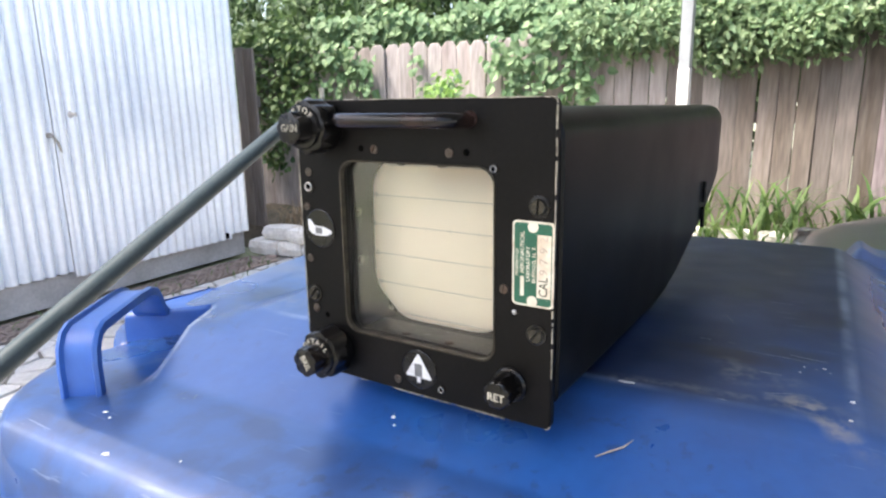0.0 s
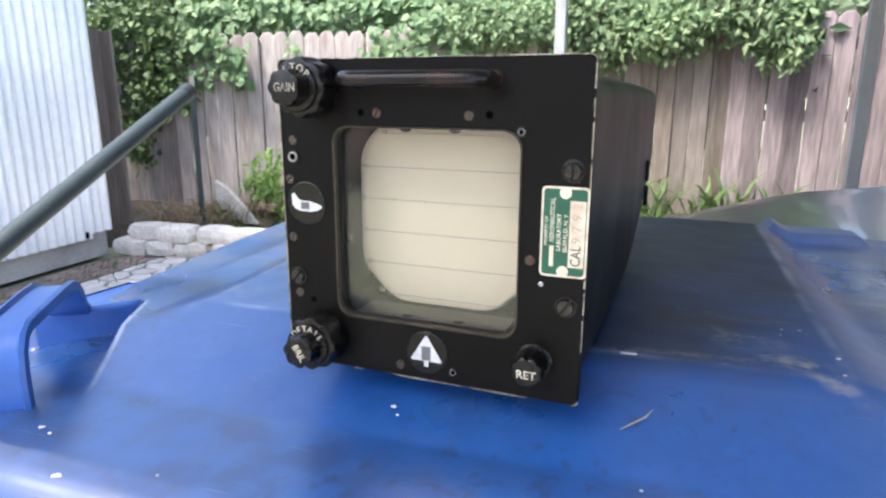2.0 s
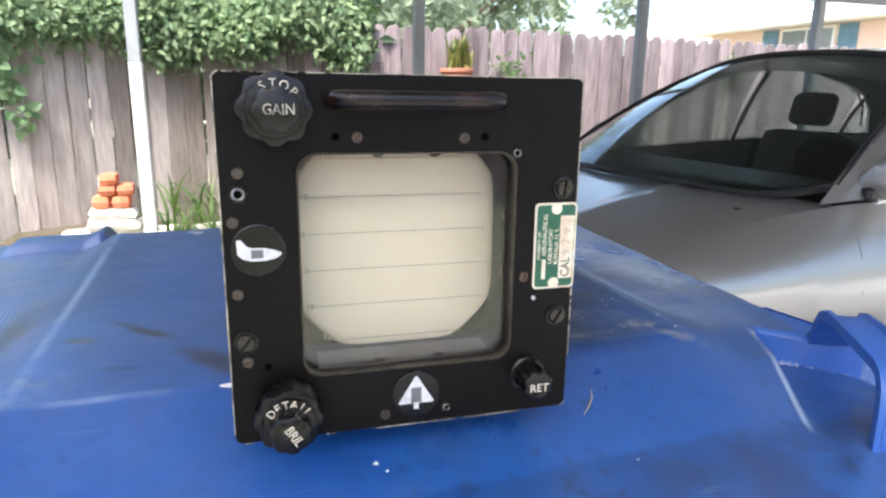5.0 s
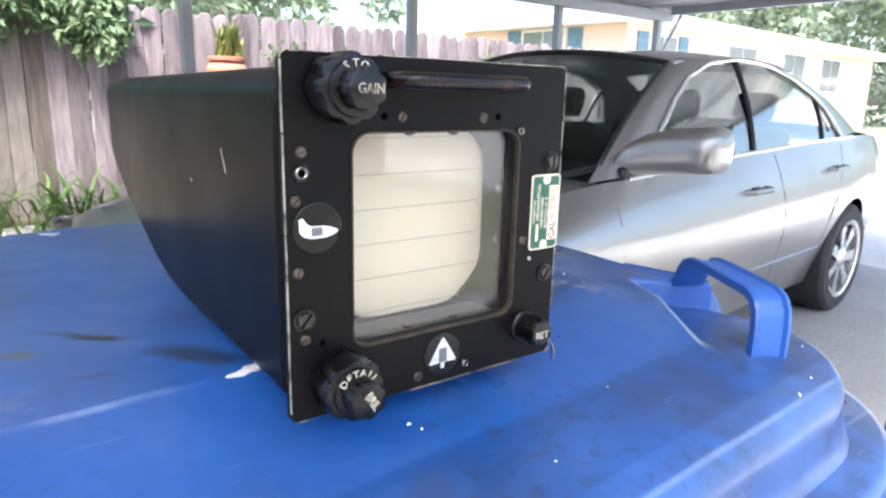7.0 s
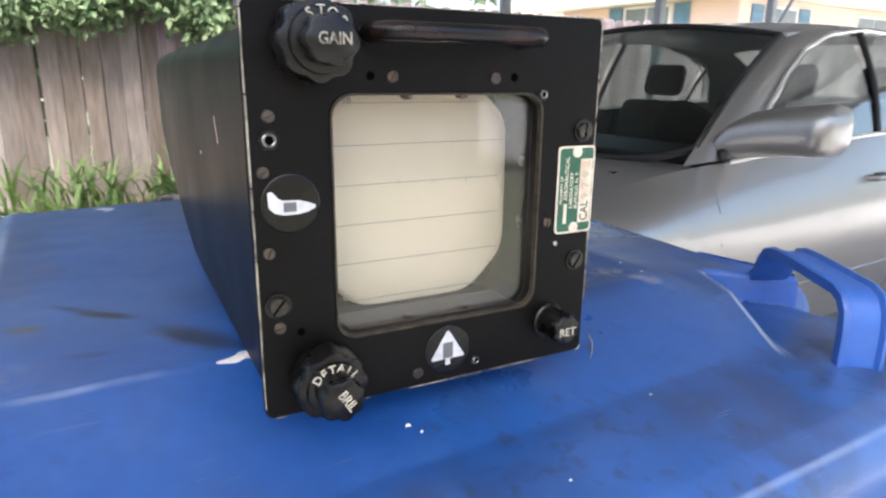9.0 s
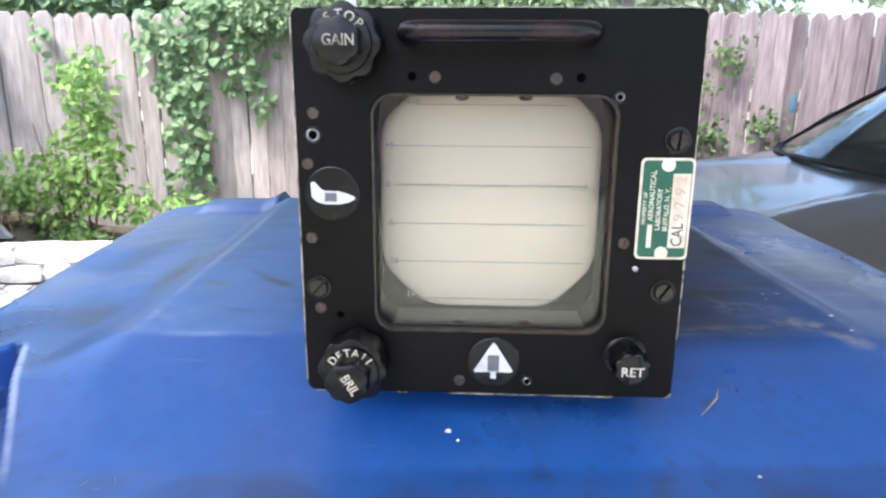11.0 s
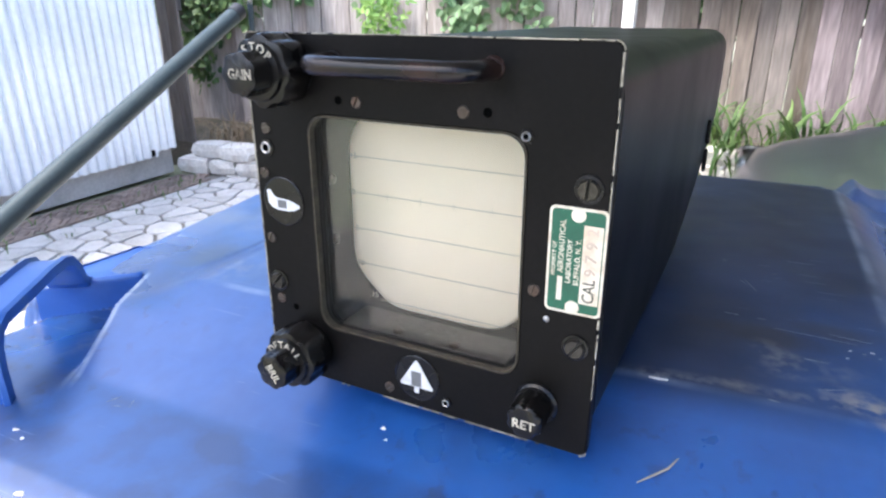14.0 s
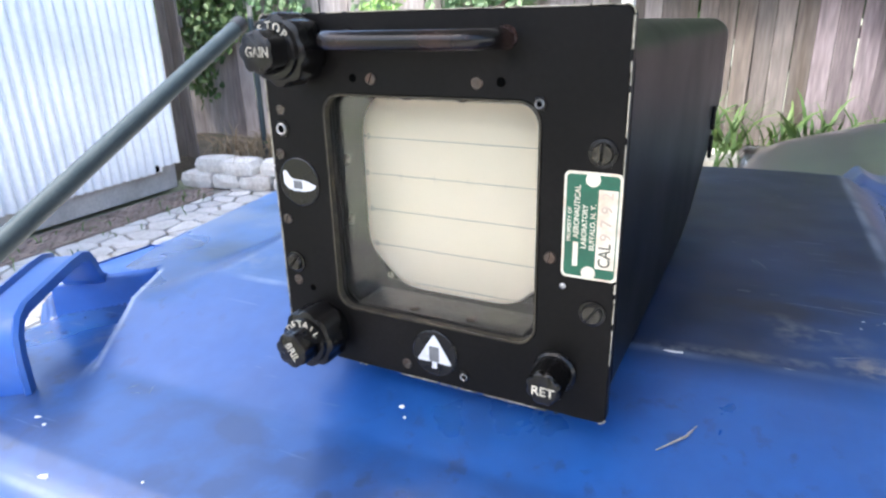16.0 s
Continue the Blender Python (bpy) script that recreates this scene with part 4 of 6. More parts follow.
for y, z, ln, t in ((0.085, 0.03, 0.014, 62), (0.15, 0.012, 0.003, 30)):
    m = Matrix.Translation((-HW - 0.0001, y, z)) @ Matrix.Rotation(radians(t), 4, "X")
    part("scratch", box(bmesh.new(), -0.0003, 0.0002, -ln / 2, ln / 2, -0.0004, 0.0004, m), M_TAGFADE, dev, "pale scratch")

# screen: bezel tunnel, cream face with ruled lines, glass
bm = bmesh.new()
rings(bm, [[(a * k, y, (b - HZ) * k + HZ) for a, b in h] for k, y in ((1.0, 0.0046), (1.0, 0.0085), (1.03, 0.012), (1.05, 0.046))], cap0=False)
tunnel = part("bezel", bm, M_TUNNEL, dev, "grey metal tunnel round the screen")
bm = bmesh.new()
rings(bm, [[(a * 1.004, -0.0004, (b - HZ) * 1.004 + HZ) for a, b in h], [(a * 0.986, -0.0004, (b - HZ) * 0.986 + HZ) for a, b in h], [(a * 0.984, 0.003, (b - HZ) * 0.984 + HZ) for a, b in h], [(a, 0.003, b) for a, b in h]], cap0=False, cap1=False)
part("bezel_lip", bm, M_BRASSY, tunnel, "tarnished lip of the screen opening")
for x, z in ((-0.0135, -0.0537), (0.0165, -0.0537), (-0.0135, 0.049), (0.0135, 0.049)):
    bm = bmesh.new()
    lathe(bm, [(0.0028, 0), (0.0028, 0.0015), (0.0015, 0.0022)], 12, Matrix.Translation((x, 0.011, z)) @ (Euler((math.pi, 0, 0)).to_matrix().to_4x4() if z > 0 else Matrix()))
    part("rivet", bm, M_SCREW, tunnel)


for sx in (-1, 1):
    for z in (0.016, -0.014):
        bm = bmesh.new()
        lathe(bm, [(0.0026, 0), (0.0026, 0.0012), (0.0014, 0.002)], 12, Matrix.Translation((sx * 0.0533, 0.018, z)) @ Matrix.Rotation(radians(-90 * sx), 4, "Y"))
        part("bolt", bm, M_SCREW, tunnel)
part("bezel_sill", cube(-0.0435, 0.0435, 0.006, 0.028, HZ - HOLE_H / 2 + 0.0003, HZ - HOLE_H / 2 + 0.0012, bevel=0.0003), M_SILL, tunnel, "dusty grey-brown sill of the screen tunnel")


def face_loop(k, y):
    pts = []
    for i in range(144):
        a = 2 * math.pi * i / 144
        c, s = math.cos(a), math.sin(a)
        r = min(0.0516 / max(abs(c), 1e-6), 0.0522 / max(abs(s), 1e-6))
        r = (r ** -22 + ((0.0885 if s > 0 else 0.083) / (abs(c) + abs(s))) ** -22) ** (-1 / 22)
        pts.append((r * k * c - 0.0003, y, r * k * s + HZ + 0.0018))
    return pts


FY = 0.0285
bm = bmesh.new()
rings(bm, [face_loop(1.0, 0.0455), face_loop(1.0, FY + 0.0045), face_loop(0.985, FY + 0.0022), face_loop(0.96, FY + 0.0012), face_loop(0.9, FY + 0.0006), face_loop(0.5, FY + 0.0001), face_loop(0.05, FY)], cap0=False)
crt = part("screen_face", bm, M_PHOS, dev, "cream phosphor face of the display tube", smooth=True)
for z in (0.0447, 0.0261, 0.008, -0.0104, -0.029, -0.0475):
    ln = 0.0455 if abs(z) < 0.04 else 0.034
    part("ruled_line", cube(-ln, ln, FY - 0.0005, FY - 0.0003, z - 0.00016, z + 0.00016), M_LINE, crt)
for x in (-0.0283, -0.01, 0.0074, 0.0262, 0.044):
    part("tick_mark", cube(x - 0.00013, x + 0.00013, FY - 0.0006, FY - 0.0004, 0.0058, 0.0102), M_LINE, crt)
bm = bmesh.new()
for s, x, z in (("+10", -0.036, 0.0455), ("+5", -0.047, 0.0261), ("0", -0.0478, 0.008), ("-5", -0.047, -0.0104), ("10", -0.0455, -0.029), ("15", -0.0375, -0.0455)):
    text_bm(bm, s, 0.0042, fwd(x, z, FY - 0.0005))
part("scale_figure", bm, M_LINE, crt, "faint scale figures")
bm = bmesh.new()
rings(bm, [[(a * 1.012, 0.0055, (b - HZ) * 1.012 + HZ) for a, b in h], [(a * 1.012, 0.0075, (b - HZ) * 1.012 + HZ) for a, b in h]])
pane = part("cover_glass", bm, M_SCREENGLASS, dev, "clear cover glass")
pane.visible_shadow = False


def fluted(bm, m, r, h0, h1, lobes, cut, round_to=0.85, turn=0.0):
    """A scalloped knob body."""
    n = lobes * 8
    loops = []
    for k, z in ((1.0, h0), (1.0, h1 - 0.0018), (0.97, h1 - 0.0006), (round_to, h1)):
        loop = []
        for i in range(n):
            a = 2 * math.pi * i / n + turn
            q = 0.5 + 0.5 * math.cos(lobes * 2 * math.pi * i / n)
            rr = (r - cut * q ** 1.6 * (1 if k > 0.9 else 0.6)) * k
            loop.append(m @ Vector((rr * math.cos(a), rr * math.sin(a), z)))
        loops.append(loop)
    return rings(bm, loops)


def dual_knob(name, x, z, outer_text, inner_text, inner_spin, arc_mid, label):
    m = fwd(x, z)
    bm = bmesh.new()
    lathe(bm, [(0.0125, 0.0), (0.0125, 0.003), (0.012, 0.004)], 48, m)
    fluted(bm, m, 0.0151, 0.0035, 0.018, 8, 0.0015, 0.82, radians(20))
    lathe(bm, [(0.0118, 0.018), (0.0113, 0.0198), (0.0085, 0.0204)], 48, m)
    knob = part(name, bm, M_BAKELITE, dev, label, smooth=True)
    bm = bmesh.new()
    lathe(bm, [(0.0066, 0.02), (0.0066, 0.0225)], 32, m)
    fluted(bm, m, 0.009, 0.0208, 0.0305, 7, 0.0009, 0.82, radians(inner_spin))
    inner = part("inner_knob", bm, M_BAKELITE, knob, "smaller front knob", smooth=True)
    bm = bmesh.new()
    text_bm(bm, inner_text, 0.0058, fwd(x + 0.0012, z, -0.0306, inner_spin) @ Matrix.Scale(0.86, 4, (1, 0, 0)))
    part("lettering", bm, M_LETTER_WORN if inner_text == "GAIN" else M_LETTER, inner)
    bm = bmesh.new()
    step = 25 if len(outer_text) == 4 else 21
    for i, c in enumerate(outer_text):
        a = arc_mid + step * ((len(outer_text) - 1) / 2 - i)
        rr = 0.0097
        text_bm(bm, c, 0.005, fwd(x + rr * math.cos(radians(a)), z + rr * math.sin(radians(a)), -0.0206, a - 90))
    part("lettering", bm, M_LETTER, knob)


dual_knob("gain_knob", -0.059, 0.0685, "STOP", "GAIN", 0, 80, "black fluted double knob marked in cream")
dual_knob("detail_knob", -0.0588, -0.0665, "DETAIL", "BRIL", -58, 88, "black fluted double knob marked in cream")
m = fwd(0.0605, -0.0635)
bm = bmesh.new()
lathe(bm, [(0.0095, 0), (0.0095, 0.0015), (0.0085, 0.0025)], 40, m)
fluted(bm, m, 0.0078, 0.002, 0.0165, 8, 0.0009, 0.85)
ret = part("ret_knob", bm, M_BAKELITE, dev, "small black knob marked in cream", smooth=True)
bm = bmesh.new()
text_bm(bm, "RET", 0.0058, fwd(0.0605, -0.0645, -0.0166))
part("lettering", bm, M_LETTER, ret)

# bar handle above the screen
bm = bmesh.new()
pts = [(-0.035, 0.0, 0.0725)]
for k in range(6):
    a = radians(90 * k / 5)
    pts.append((-0.035 + 0.009 * (1 - math.cos(a)), -0.0125 - 0.009 * math.sin(a), 0.0725))
for k in range(6):
    a = radians(90 - 90 * k / 5)
    pts.append((0.0365 - 0.009 * (1 - math.cos(a)), -0.0125 - 0.009 * math.sin(a), 0.0725))
pts.append((0.0365, 0.0, 0.0725))
tube(bm, pts, 0.0038, 14)
grip = part("bar_handle", bm, M_HANDLE, dev, "black bar handle with brown wear", smooth=True)
for x in (-0.035, 0.0365):
    bm = bmesh.new()
    lathe(bm, [(0.0046, 0), (0.0044, 0.001), (0.004, 0.0014)], 20, fwd(x, 0.0725))
    part("ferrule", bm, M_HANDLE, grip, smooth=True)


def screw(x, z, r, spin, mat, tall=0.0012, label=""):
    """A slotted screw head."""
    bm = bmesh.new()
    m = fwd(x, z, 0, spin)
    n = 20
    g = r * 0.16
    for s in (-1, 1):
        prof = [(-math.sqrt(r * r - g * g), g * s)] + [(r * math.cos(a), r * math.sin(a) * s) for a in [math.pi - math.asin(g / r) - (math.pi - 2 * math.asin(g / r)) * k / n for k in range(1, n)]] + [(math.sqrt(r * r - g * g), g * s)]
        rings(bm, [[m @ Vector((a, b, 0)) for a, b in prof], [m @ Vector((a, b, tall * 0.6)) for a, b in prof], [m @ Vector((a * 0.86, g * s + (b - g * s) * 0.86, tall)) for a, b in prof]])
    lathe(bm, [(r * 0.98, 0), (r * 0.98, tall * 0.25)], n, m)
    return part("screw", bm, mat, dev, label)


M_DARKSCREW = material("dark_steel_screw", (0.06, 0.056, 0.05), 0.3, metal=0.85, spread=0.3, scale=150, fine=500, tint=(0.03, 0.028, 0.025), stain=0.8)
for x, z, spin in ((0.0753, 0.0317, 85), (0.0749, -0.0333, 55), (-0.0757, -0.0341, 50)):
    bm = bmesh.new()
    lathe(bm, [(0.0056, 0.0), (0.0055, 0.0008), (0.0044, 0.001)], 24, fwd(x, z))
    part("washer", bm, M_BAKELITE, dev, "black cup washer")
    screw(x, z, 0.0041, spin, M_DARKSCREW, 0.0026, "large slotted screw")
for x, z, spin in ((-0.0752, 0.0415, 20), (-0.0784, 0.0204, 40), (-0.078, -0.0118, 70), (-0.0754, -0.0438, 10), (-0.0245, 0.0563, 65), (0.0246, 0.0558, 15), (0.0565, -0.012, 80), (-0.013, -0.0775, 30)):
    screw(x, z, 0.0025, spin, M_SCREW, 0.0009, "brown slotted screw")
for x, z, r in ((-0.0339, 0.0565, 0.0018), (0.0346, 0.0563, 0.0019), (-0.0667, -0.047, 0.0017)):
    bm = bmesh.new()
    lathe(bm, [(r, 0.0), (r, 0.0002)], 16, fwd(x, z, 0.0001))
    part("hole", bm, M_HOLE, dev, "small dark hole")
for x, z, r0, r1 in ((-0.0755, 0.0326, 0.0028, 0.0018), (0.0505, 0.0488, 0.0019, 0.0011), (0.0176, -0.0769, 0.0018, 0.0012)):
    bm = bmesh.new()
    lathe(bm, [(r0 * 1.6, 0.0), (r0 * 1.55, 0.0007), (r0, 0.0008)], 6, fwd(x, z))
    jack = part("jack", bm, M_BAKELITE, dev, "small socket with a dark nut")
    bm = bmesh.new()
    lathe(bm, [(r0, 0.0), (r0, 0.0014), ((r0 + r1) / 2, 0.0018), (r1, 0.0014), (r1, 0.0008)], 24, fwd(x, z))
    part("sleeve", bm, M_STEEL, jack, "bright metal sleeve", smooth=True)
    bm = bmesh.new()
    lathe(bm, [(r1 * 1.02, 0.0), (r1 * 1.02, 0.001)], 16, fwd(x, z))
    part("bore", bm, M_HOLE, jack)
bm = bmesh.new()
lathe(bm, [(0.0013, 0), (0.0013, 0.0006), (0.0006, 0.001)], 12, fwd(0.0623, -0.0234))
part("pin", bm, M_STEEL, dev, "bright pin end", smooth=True)


def symbol_disc(x, z, outline, square, label):
    bm = bmesh.new()
    lathe(bm, [(0.0118, 0.0), (0.0118, 0.0005), (0.0112, 0.0008)], 48, fwd(x, z))
    disc = part("symbol_disc", bm, M_BAKELITE, dev, label)
    m = fwd(x, z)
    bm = bmesh.new()
    rings(bm, [[m @ Vector((a, b, 0.0006)) for a, b in outline], [m @ Vector((a, b, 0.001)) for a, b in outline]])
    bm.normal_update()
    bmesh.ops.triangulate(bm, faces=[f for f in bm.faces if len(f.verts) > 4])
    part("symbol", bm, M_WHITE, disc, "white painted aircraft shape")
    a0, a1, b0, b1 = square
    bm = bmesh.new()
    box(bm, a0, a1, b0, b1, 0.0009, 0.0012, m)
    part("symbol_square", bm, M_GREYSQ, disc, "grey square")


side_view = [(-0.009, 0.0048), (-0.0072, 0.0052), (-0.0048, 0.0022), (-0.003, 0.0014), (0.003, 0.0012), (0.0062, 0.0004), (0.0098, -0.001), (0.0096, -0.0022), (0.007, -0.0036), (0.003, -0.0044), (-0.003, -0.0044), (-0.0066, -0.0034), (-0.0088, -0.0012)]
symbol_disc(-0.0684, 0.0077, side_view, (-0.003, 0.0021, -0.0032, 0.0006), "black disc with a white side-on aircraft")
top_view = [(0.0, 0.0096), (0.0009, 0.0088), (0.0088, -0.004), (0.0082, -0.0048), (0.0012, -0.0046), (0.0012, -0.0078), (-0.0012, -0.0078), (-0.0012, -0.0046), (-0.0082, -0.0048), (-0.0088, -0.004), (-0.0009, 0.0088)]
symbol_disc(0.0023, -0.0682, top_view, (-0.0026, 0.0026, -0.0042, 0.0036), "black disc with a white top-view aircraft")

# property tag
TX, TZ, TW, TH = 0.0724, 0.0029, 0.0222, 0.0432
bm = bmesh.new()
m = fwd(TX, TZ)
rr = rounded(TW, TH, 0.0022, 4)
rings(bm, [[m @ Vector((a, b, 0.0)) for a, b in rr], [m @ Vector((a, b, 0.0006)) for a, b in rr]])
tag = part("property_tag", bm, M_TAG, dev, "green and cream metal property tag")
bm = bmesh.new()
rr = rounded(TW - 0.002, TH - 0.002, 0.0016, 4)
rings(bm, [[m @ Vector((a, b, 0.0005)) for a, b in rr], [m @ Vector((a, b, 0.0007)) for a, b in rr]])
part("tag_field", bm, M_GREEN, tag, "green enamel field")
bm = bmesh.new()
box(bm, 0.0024, 0.0097, -0.0165, 0.0152, 0.0006, 0.0009, m)
part("tag_window", bm, M_TAG, tag, "cream strip for the number")
for b in (-0.0188, 0.0188):
    bm = bmesh.new()
    lathe(bm, [(0.0028, 0.0006), (0.0028, 0.001), (0.002, 0.0012)], 20, m @ Matrix.Translation((0.0, b, 0)))
    part("tag_rivet", bm, M_TAG, tag)


def up_text(bm, s, size, a, b, y, squash=1.0):
    return text_bm(bm, s, size, fwd(TX + a, TZ + b, -y, 90) @ Matrix.Scale(squash, 4, (1, 0, 0)), 0.00008)


bm = bmesh.new()
up_text(bm, "PROPERTY OF", 0.0022, -0.0084, 0.0005, 0.0008, 1.0)
up_text(bm, "AERONAUTICAL", 0.0031, -0.0056, 0.0058, 0.0008, 0.92)
box(bm, -0.0066, -0.0046, -0.0165, -0.0065, 0.0007, 0.00085, m)
up_text(bm, "LABORATORY", 0.0029, -0.0024, 0.0, 0.0008, 0.95)
up_text(bm, "BUFFALO, N. Y.", 0.0029, 0.0008, 0.0, 0.0008, 0.95)
part("lettering", bm, M_TAG, tag, "cream capital letters")
bm = bmesh.new()
up_text(bm, "CAL", 0.0066, 0.0061, -0.0108, 0.001, 0.82)
part("lettering", bm, M_TAGINK, tag, "dark stamped letters")
bm = bmesh.new()
for k, c in enumerate("9792"):
    up_text(bm, c, 0.0062, 0.0061, -0.0032 + 0.0054 * k, 0.001)
part("lettering", bm, M_TAGFADE, tag, "faded stamped figures")

# ---- car ----
CAR = pose(-0.1, 2.19, 0, 0, 0, 3.5)
car = thing("parked_car", CAR, "silver-taupe four-door saloon parked under the carport", "car")


def lerp_table(t, u):
    for (a, x), (b, y) in zip(t, t[1:]):
        if u <= b:
            q = sstep((u - a) / (b - a)) if b > a else 0
            return x + (y - x) * ((u - a) / (b - a) * 0.6 + 0.4 * q)
    return t[-1][1]


BELT = ((0, 0.6), (0.1, 0.7), (0.5, 0.8), (1.0, 0.872), (1.5, 0.94), (2.5, 1.0), (3.4, 1.035), (4.2, 1.05), (4.8, 1.02), (5.0, 0.9))
CROWN = ((0, 0.66), (0.1, 0.76), (0.5, 0.86), (1.0, 0.922), (1.35, 0.952), (1.6, 0.965), (3.6, 1.07), (4.2, 1.1), (4.8, 1.08), (5.0, 0.95))
WIDE = ((0, 0.5), (0.06, 0.66), (0.2, 0.79), (0.5, 0.875), (1.0, 0.915), (2.5, 0.925), (3.8, 0.915), (4.4, 0.87), (4.8, 0.78), (4.95, 0.66), (5.01, 0.5))
WHEELS = (0.98, 3.85)


def low_edge(u):
    z = 0.24
    for c in WHEELS:
        if abs(u - c) < 0.37:
            z = max(z, 0.33 + math.sqrt(0.37 ** 2 - (u - c) ** 2))
    return min(z, 0.72)


def half_width(u, z):
    w = lerp_table(WIDE, u)
    belt = lerp_table(BELT, u)
    if z < 0.66:
        return w - 0.085 * ((0.66 - z) / 0.42) ** 1.4
    if z < 0.68:
        return w
    soft = 1 - sstep((u - 1.1) / 0.6)
    return w - (0.1 + 0.05 * soft) * ((z - 0.68) / max(belt - 0.68, 0.1)) ** (1.6 + 1.4 * soft) if belt > 0.68 else w - 0.02


us = sorted(set([0, 0.03, 0.06, 0.12, 0.2, 0.3, 0.42] + [0.5 + 0.045 * i for i in range(20)] + [1.4 + 0.1 * i for i in range(20)] + [3.42 + 0.045 * i for i in range(20)] + [4.35, 4.45, 4.55, 4.7, 4.8, 4.88, 4.95, 5.01]))
for sy in (-1, 1):
    bm = bmesh.new()
    cols = []
    for u in us:
        z0, z1 = low_edge(u), lerp_table(BELT, u)
        cols.append([bm.verts.new((u, sy * half_width(u, z0 + (z1 - z0) * q / 9), z0 + (z1 - z0) * q / 9)) for q in range(10)])
    for a, b in zip(cols, cols[1:]):
        for q in range(9):
            bm.faces.new((a[q], b[q], b[q + 1], a[q + 1]))
    part("side_panel", bm, M_CAR, car, "silver-taupe painted flank", smooth=True)


def deck(u0, u1, name, label, bow=0.0):
    bm = bmesh.new()
    cols = []
    for k in range(17):
        row = []
        for i in range(49):
            s = -1 + 2 * i / 48
            e0, e1 = u0 - (bow if u0 > 1 else 0) * (1 - s * s), u1 - bow * (1 - s * s)
            u = e0 + (e1 - e0) * k / 16
            zb, zc = lerp_table(BELT, u), lerp_table(CROWN, u)
            w = half_width(u, zb)
            crease = 0.011 * math.exp(-((abs(s) - 0.82 + 0.49 * (u - 0.5)) / 0.05) ** 2) * sstep((u - 0.25) / 0.3) if u < 2 else 0.0
            row.append(bm.verts.new((u, s * w, zb + (zc - zb) * (1 - abs(s) ** (7.0 if u < 2 else 3.0)) + crease)))
        cols.append(row)
    for a, b in zip(cols, cols[1:]):
        for i in range(48):
            bm.faces.new((a[i], b[i], b[i + 1], a[i + 1]))
    return part(name, bm, M_CAR, car, label, smooth=True)


deck(0.0, 1.47, "bonnet", "silver-taupe bonnet with two sharp creases", 0.19)
deck(4.3, 5.01, "boot_lid", "", 0.0)
bm = bmesh.new()
loop0 = [(0.0, -half_width(0, 0.24 + 0.36 * q / 9), 0.24 + 0.36 * q / 9) for q in range(10)] + [(0.0, s * half_width(0, 0.6), 0.6 + 0.06 * (1 - abs(s) ** 2.6)) for s in (-0.7, -0.4, 0, 0.4, 0.7)] + [(0.0, half_width(0, 0.24 + 0.36 * q / 9), 0.24 + 0.36 * q / 9) for q in range(9, -1, -1)]
bm.faces.new([bm.verts.new(p) for p in loop0])
part("front_bumper", bm, M_CAR, car)
part("grille", cube(-0.03, 0.02, -0.4, 0.4, 0.45, 0.6, bevel=0.02, segs=2), M_BLACKTRIM, car, "dark grille")
for sy in (-1, 1):
    part("headlight", cube(0.02, 0.3, sy * 0.5, sy * 0.76, 0.6, 0.72, bevel=0.04, segs=3), M_CARGLASS, car, "clear headlight")
bm = bmesh.new()
loop0 = [(5.01, -half_width(5.01, 0.3 + 0.58 * q / 9), 0.3 + 0.58 * q / 9) for q in range(10)] + [(5.01, half_width(5.01, 0.3 + 0.58 * q / 9), 0.3 + 0.58 * q / 9) for q in range(9, -1, -1)]
bm.faces.new([bm.verts.new(p) for p in loop0])
part("rear_bumper", bm, M_CAR, car)
part("floor_pan", cube(0.3, 4.6, -0.76, 0.76, 0.2, 0.26), M_BLACKTRIM, car)
part("inner_body", cube(1.5, 4.2, -0.78, 0.78, 0.27, 0.62), M_SEAT, car, "dark interior")
part("engine_bay", cube(0.15, 1.3, -0.62, 0.62, 0.27, 0.62), M_BLACKTRIM, car)
part("boot_floor", cube(4.2, 4.85, -0.6, 0.6, 0.27, 0.7), M_BLACKTRIM, car)
bm = cube(1.35, 1.85, -0.7, 0.7, 0.63, 0.97, bevel=0.06, segs=3)
part("dashboard", bm, M_BLACKTRIM, car, "dark dashboard")
bm = bmesh.new()
lathe(bm, [(0.18, -0.012), (0.195, 0), (0.18, 0.012)], 24, Matrix.Translation((2.02, -0.36, 0.95)) @ Matrix.Rotation(radians(65), 4, "Y"))
part("steering_wheel", bm, M_BLACKTRIM, car, smooth=True)
for u, sy in ((2.55, -0.36), (2.55, 0.36), (3.45, -0.36), (3.45, 0.36)):
    m = Matrix.Translation((u, sy, 0)) @ Matrix.Rotation(radians(14), 4, "Y")
    bm = box(bmesh.new(), -0.06, 0.06, -0.24, 0.24, 0.55, 1.12, Matrix.Translation((-0.15, 0, 0)) @ m, bevel=0.05, segs=3)
    seat = part("seat_back", bm, M_SEAT, car, "grey cloth seat back", smooth=True)
    bm = box(bmesh.new(), -0.045, 0.045, -0.12, 0.12, 1.15, 1.32, Matrix.Translation((-0.15, 0, 0)) @ m, bevel=0.04, segs=3)
    part("head_rest", bm, M_SEAT, seat, "grey head rest", smooth=True)


# greenhouse
ARCH = ((1.74, 0.0), (1.83, 0.22), (1.93, 0.42), (2.1, 0.68), (2.25, 0.86), (2.45, 0.97), (2.7, 1.0), (3.0, 0.97), (3.3, 0.87), (3.5, 0.72), (3.62, 0.5), (3.75, 0.0))  # top of the side glass


def rail(u):
    """Roof rail: half width and height along the car."""
    q = (u - 2.2) / 1.35
    return 0.615 + 0.02 * math.sin(math.pi * q), 1.395 + 0.035 * math.sin(math.pi * min(max(q, 0), 1)) - 0.03 * max(q - 0.5, 0)


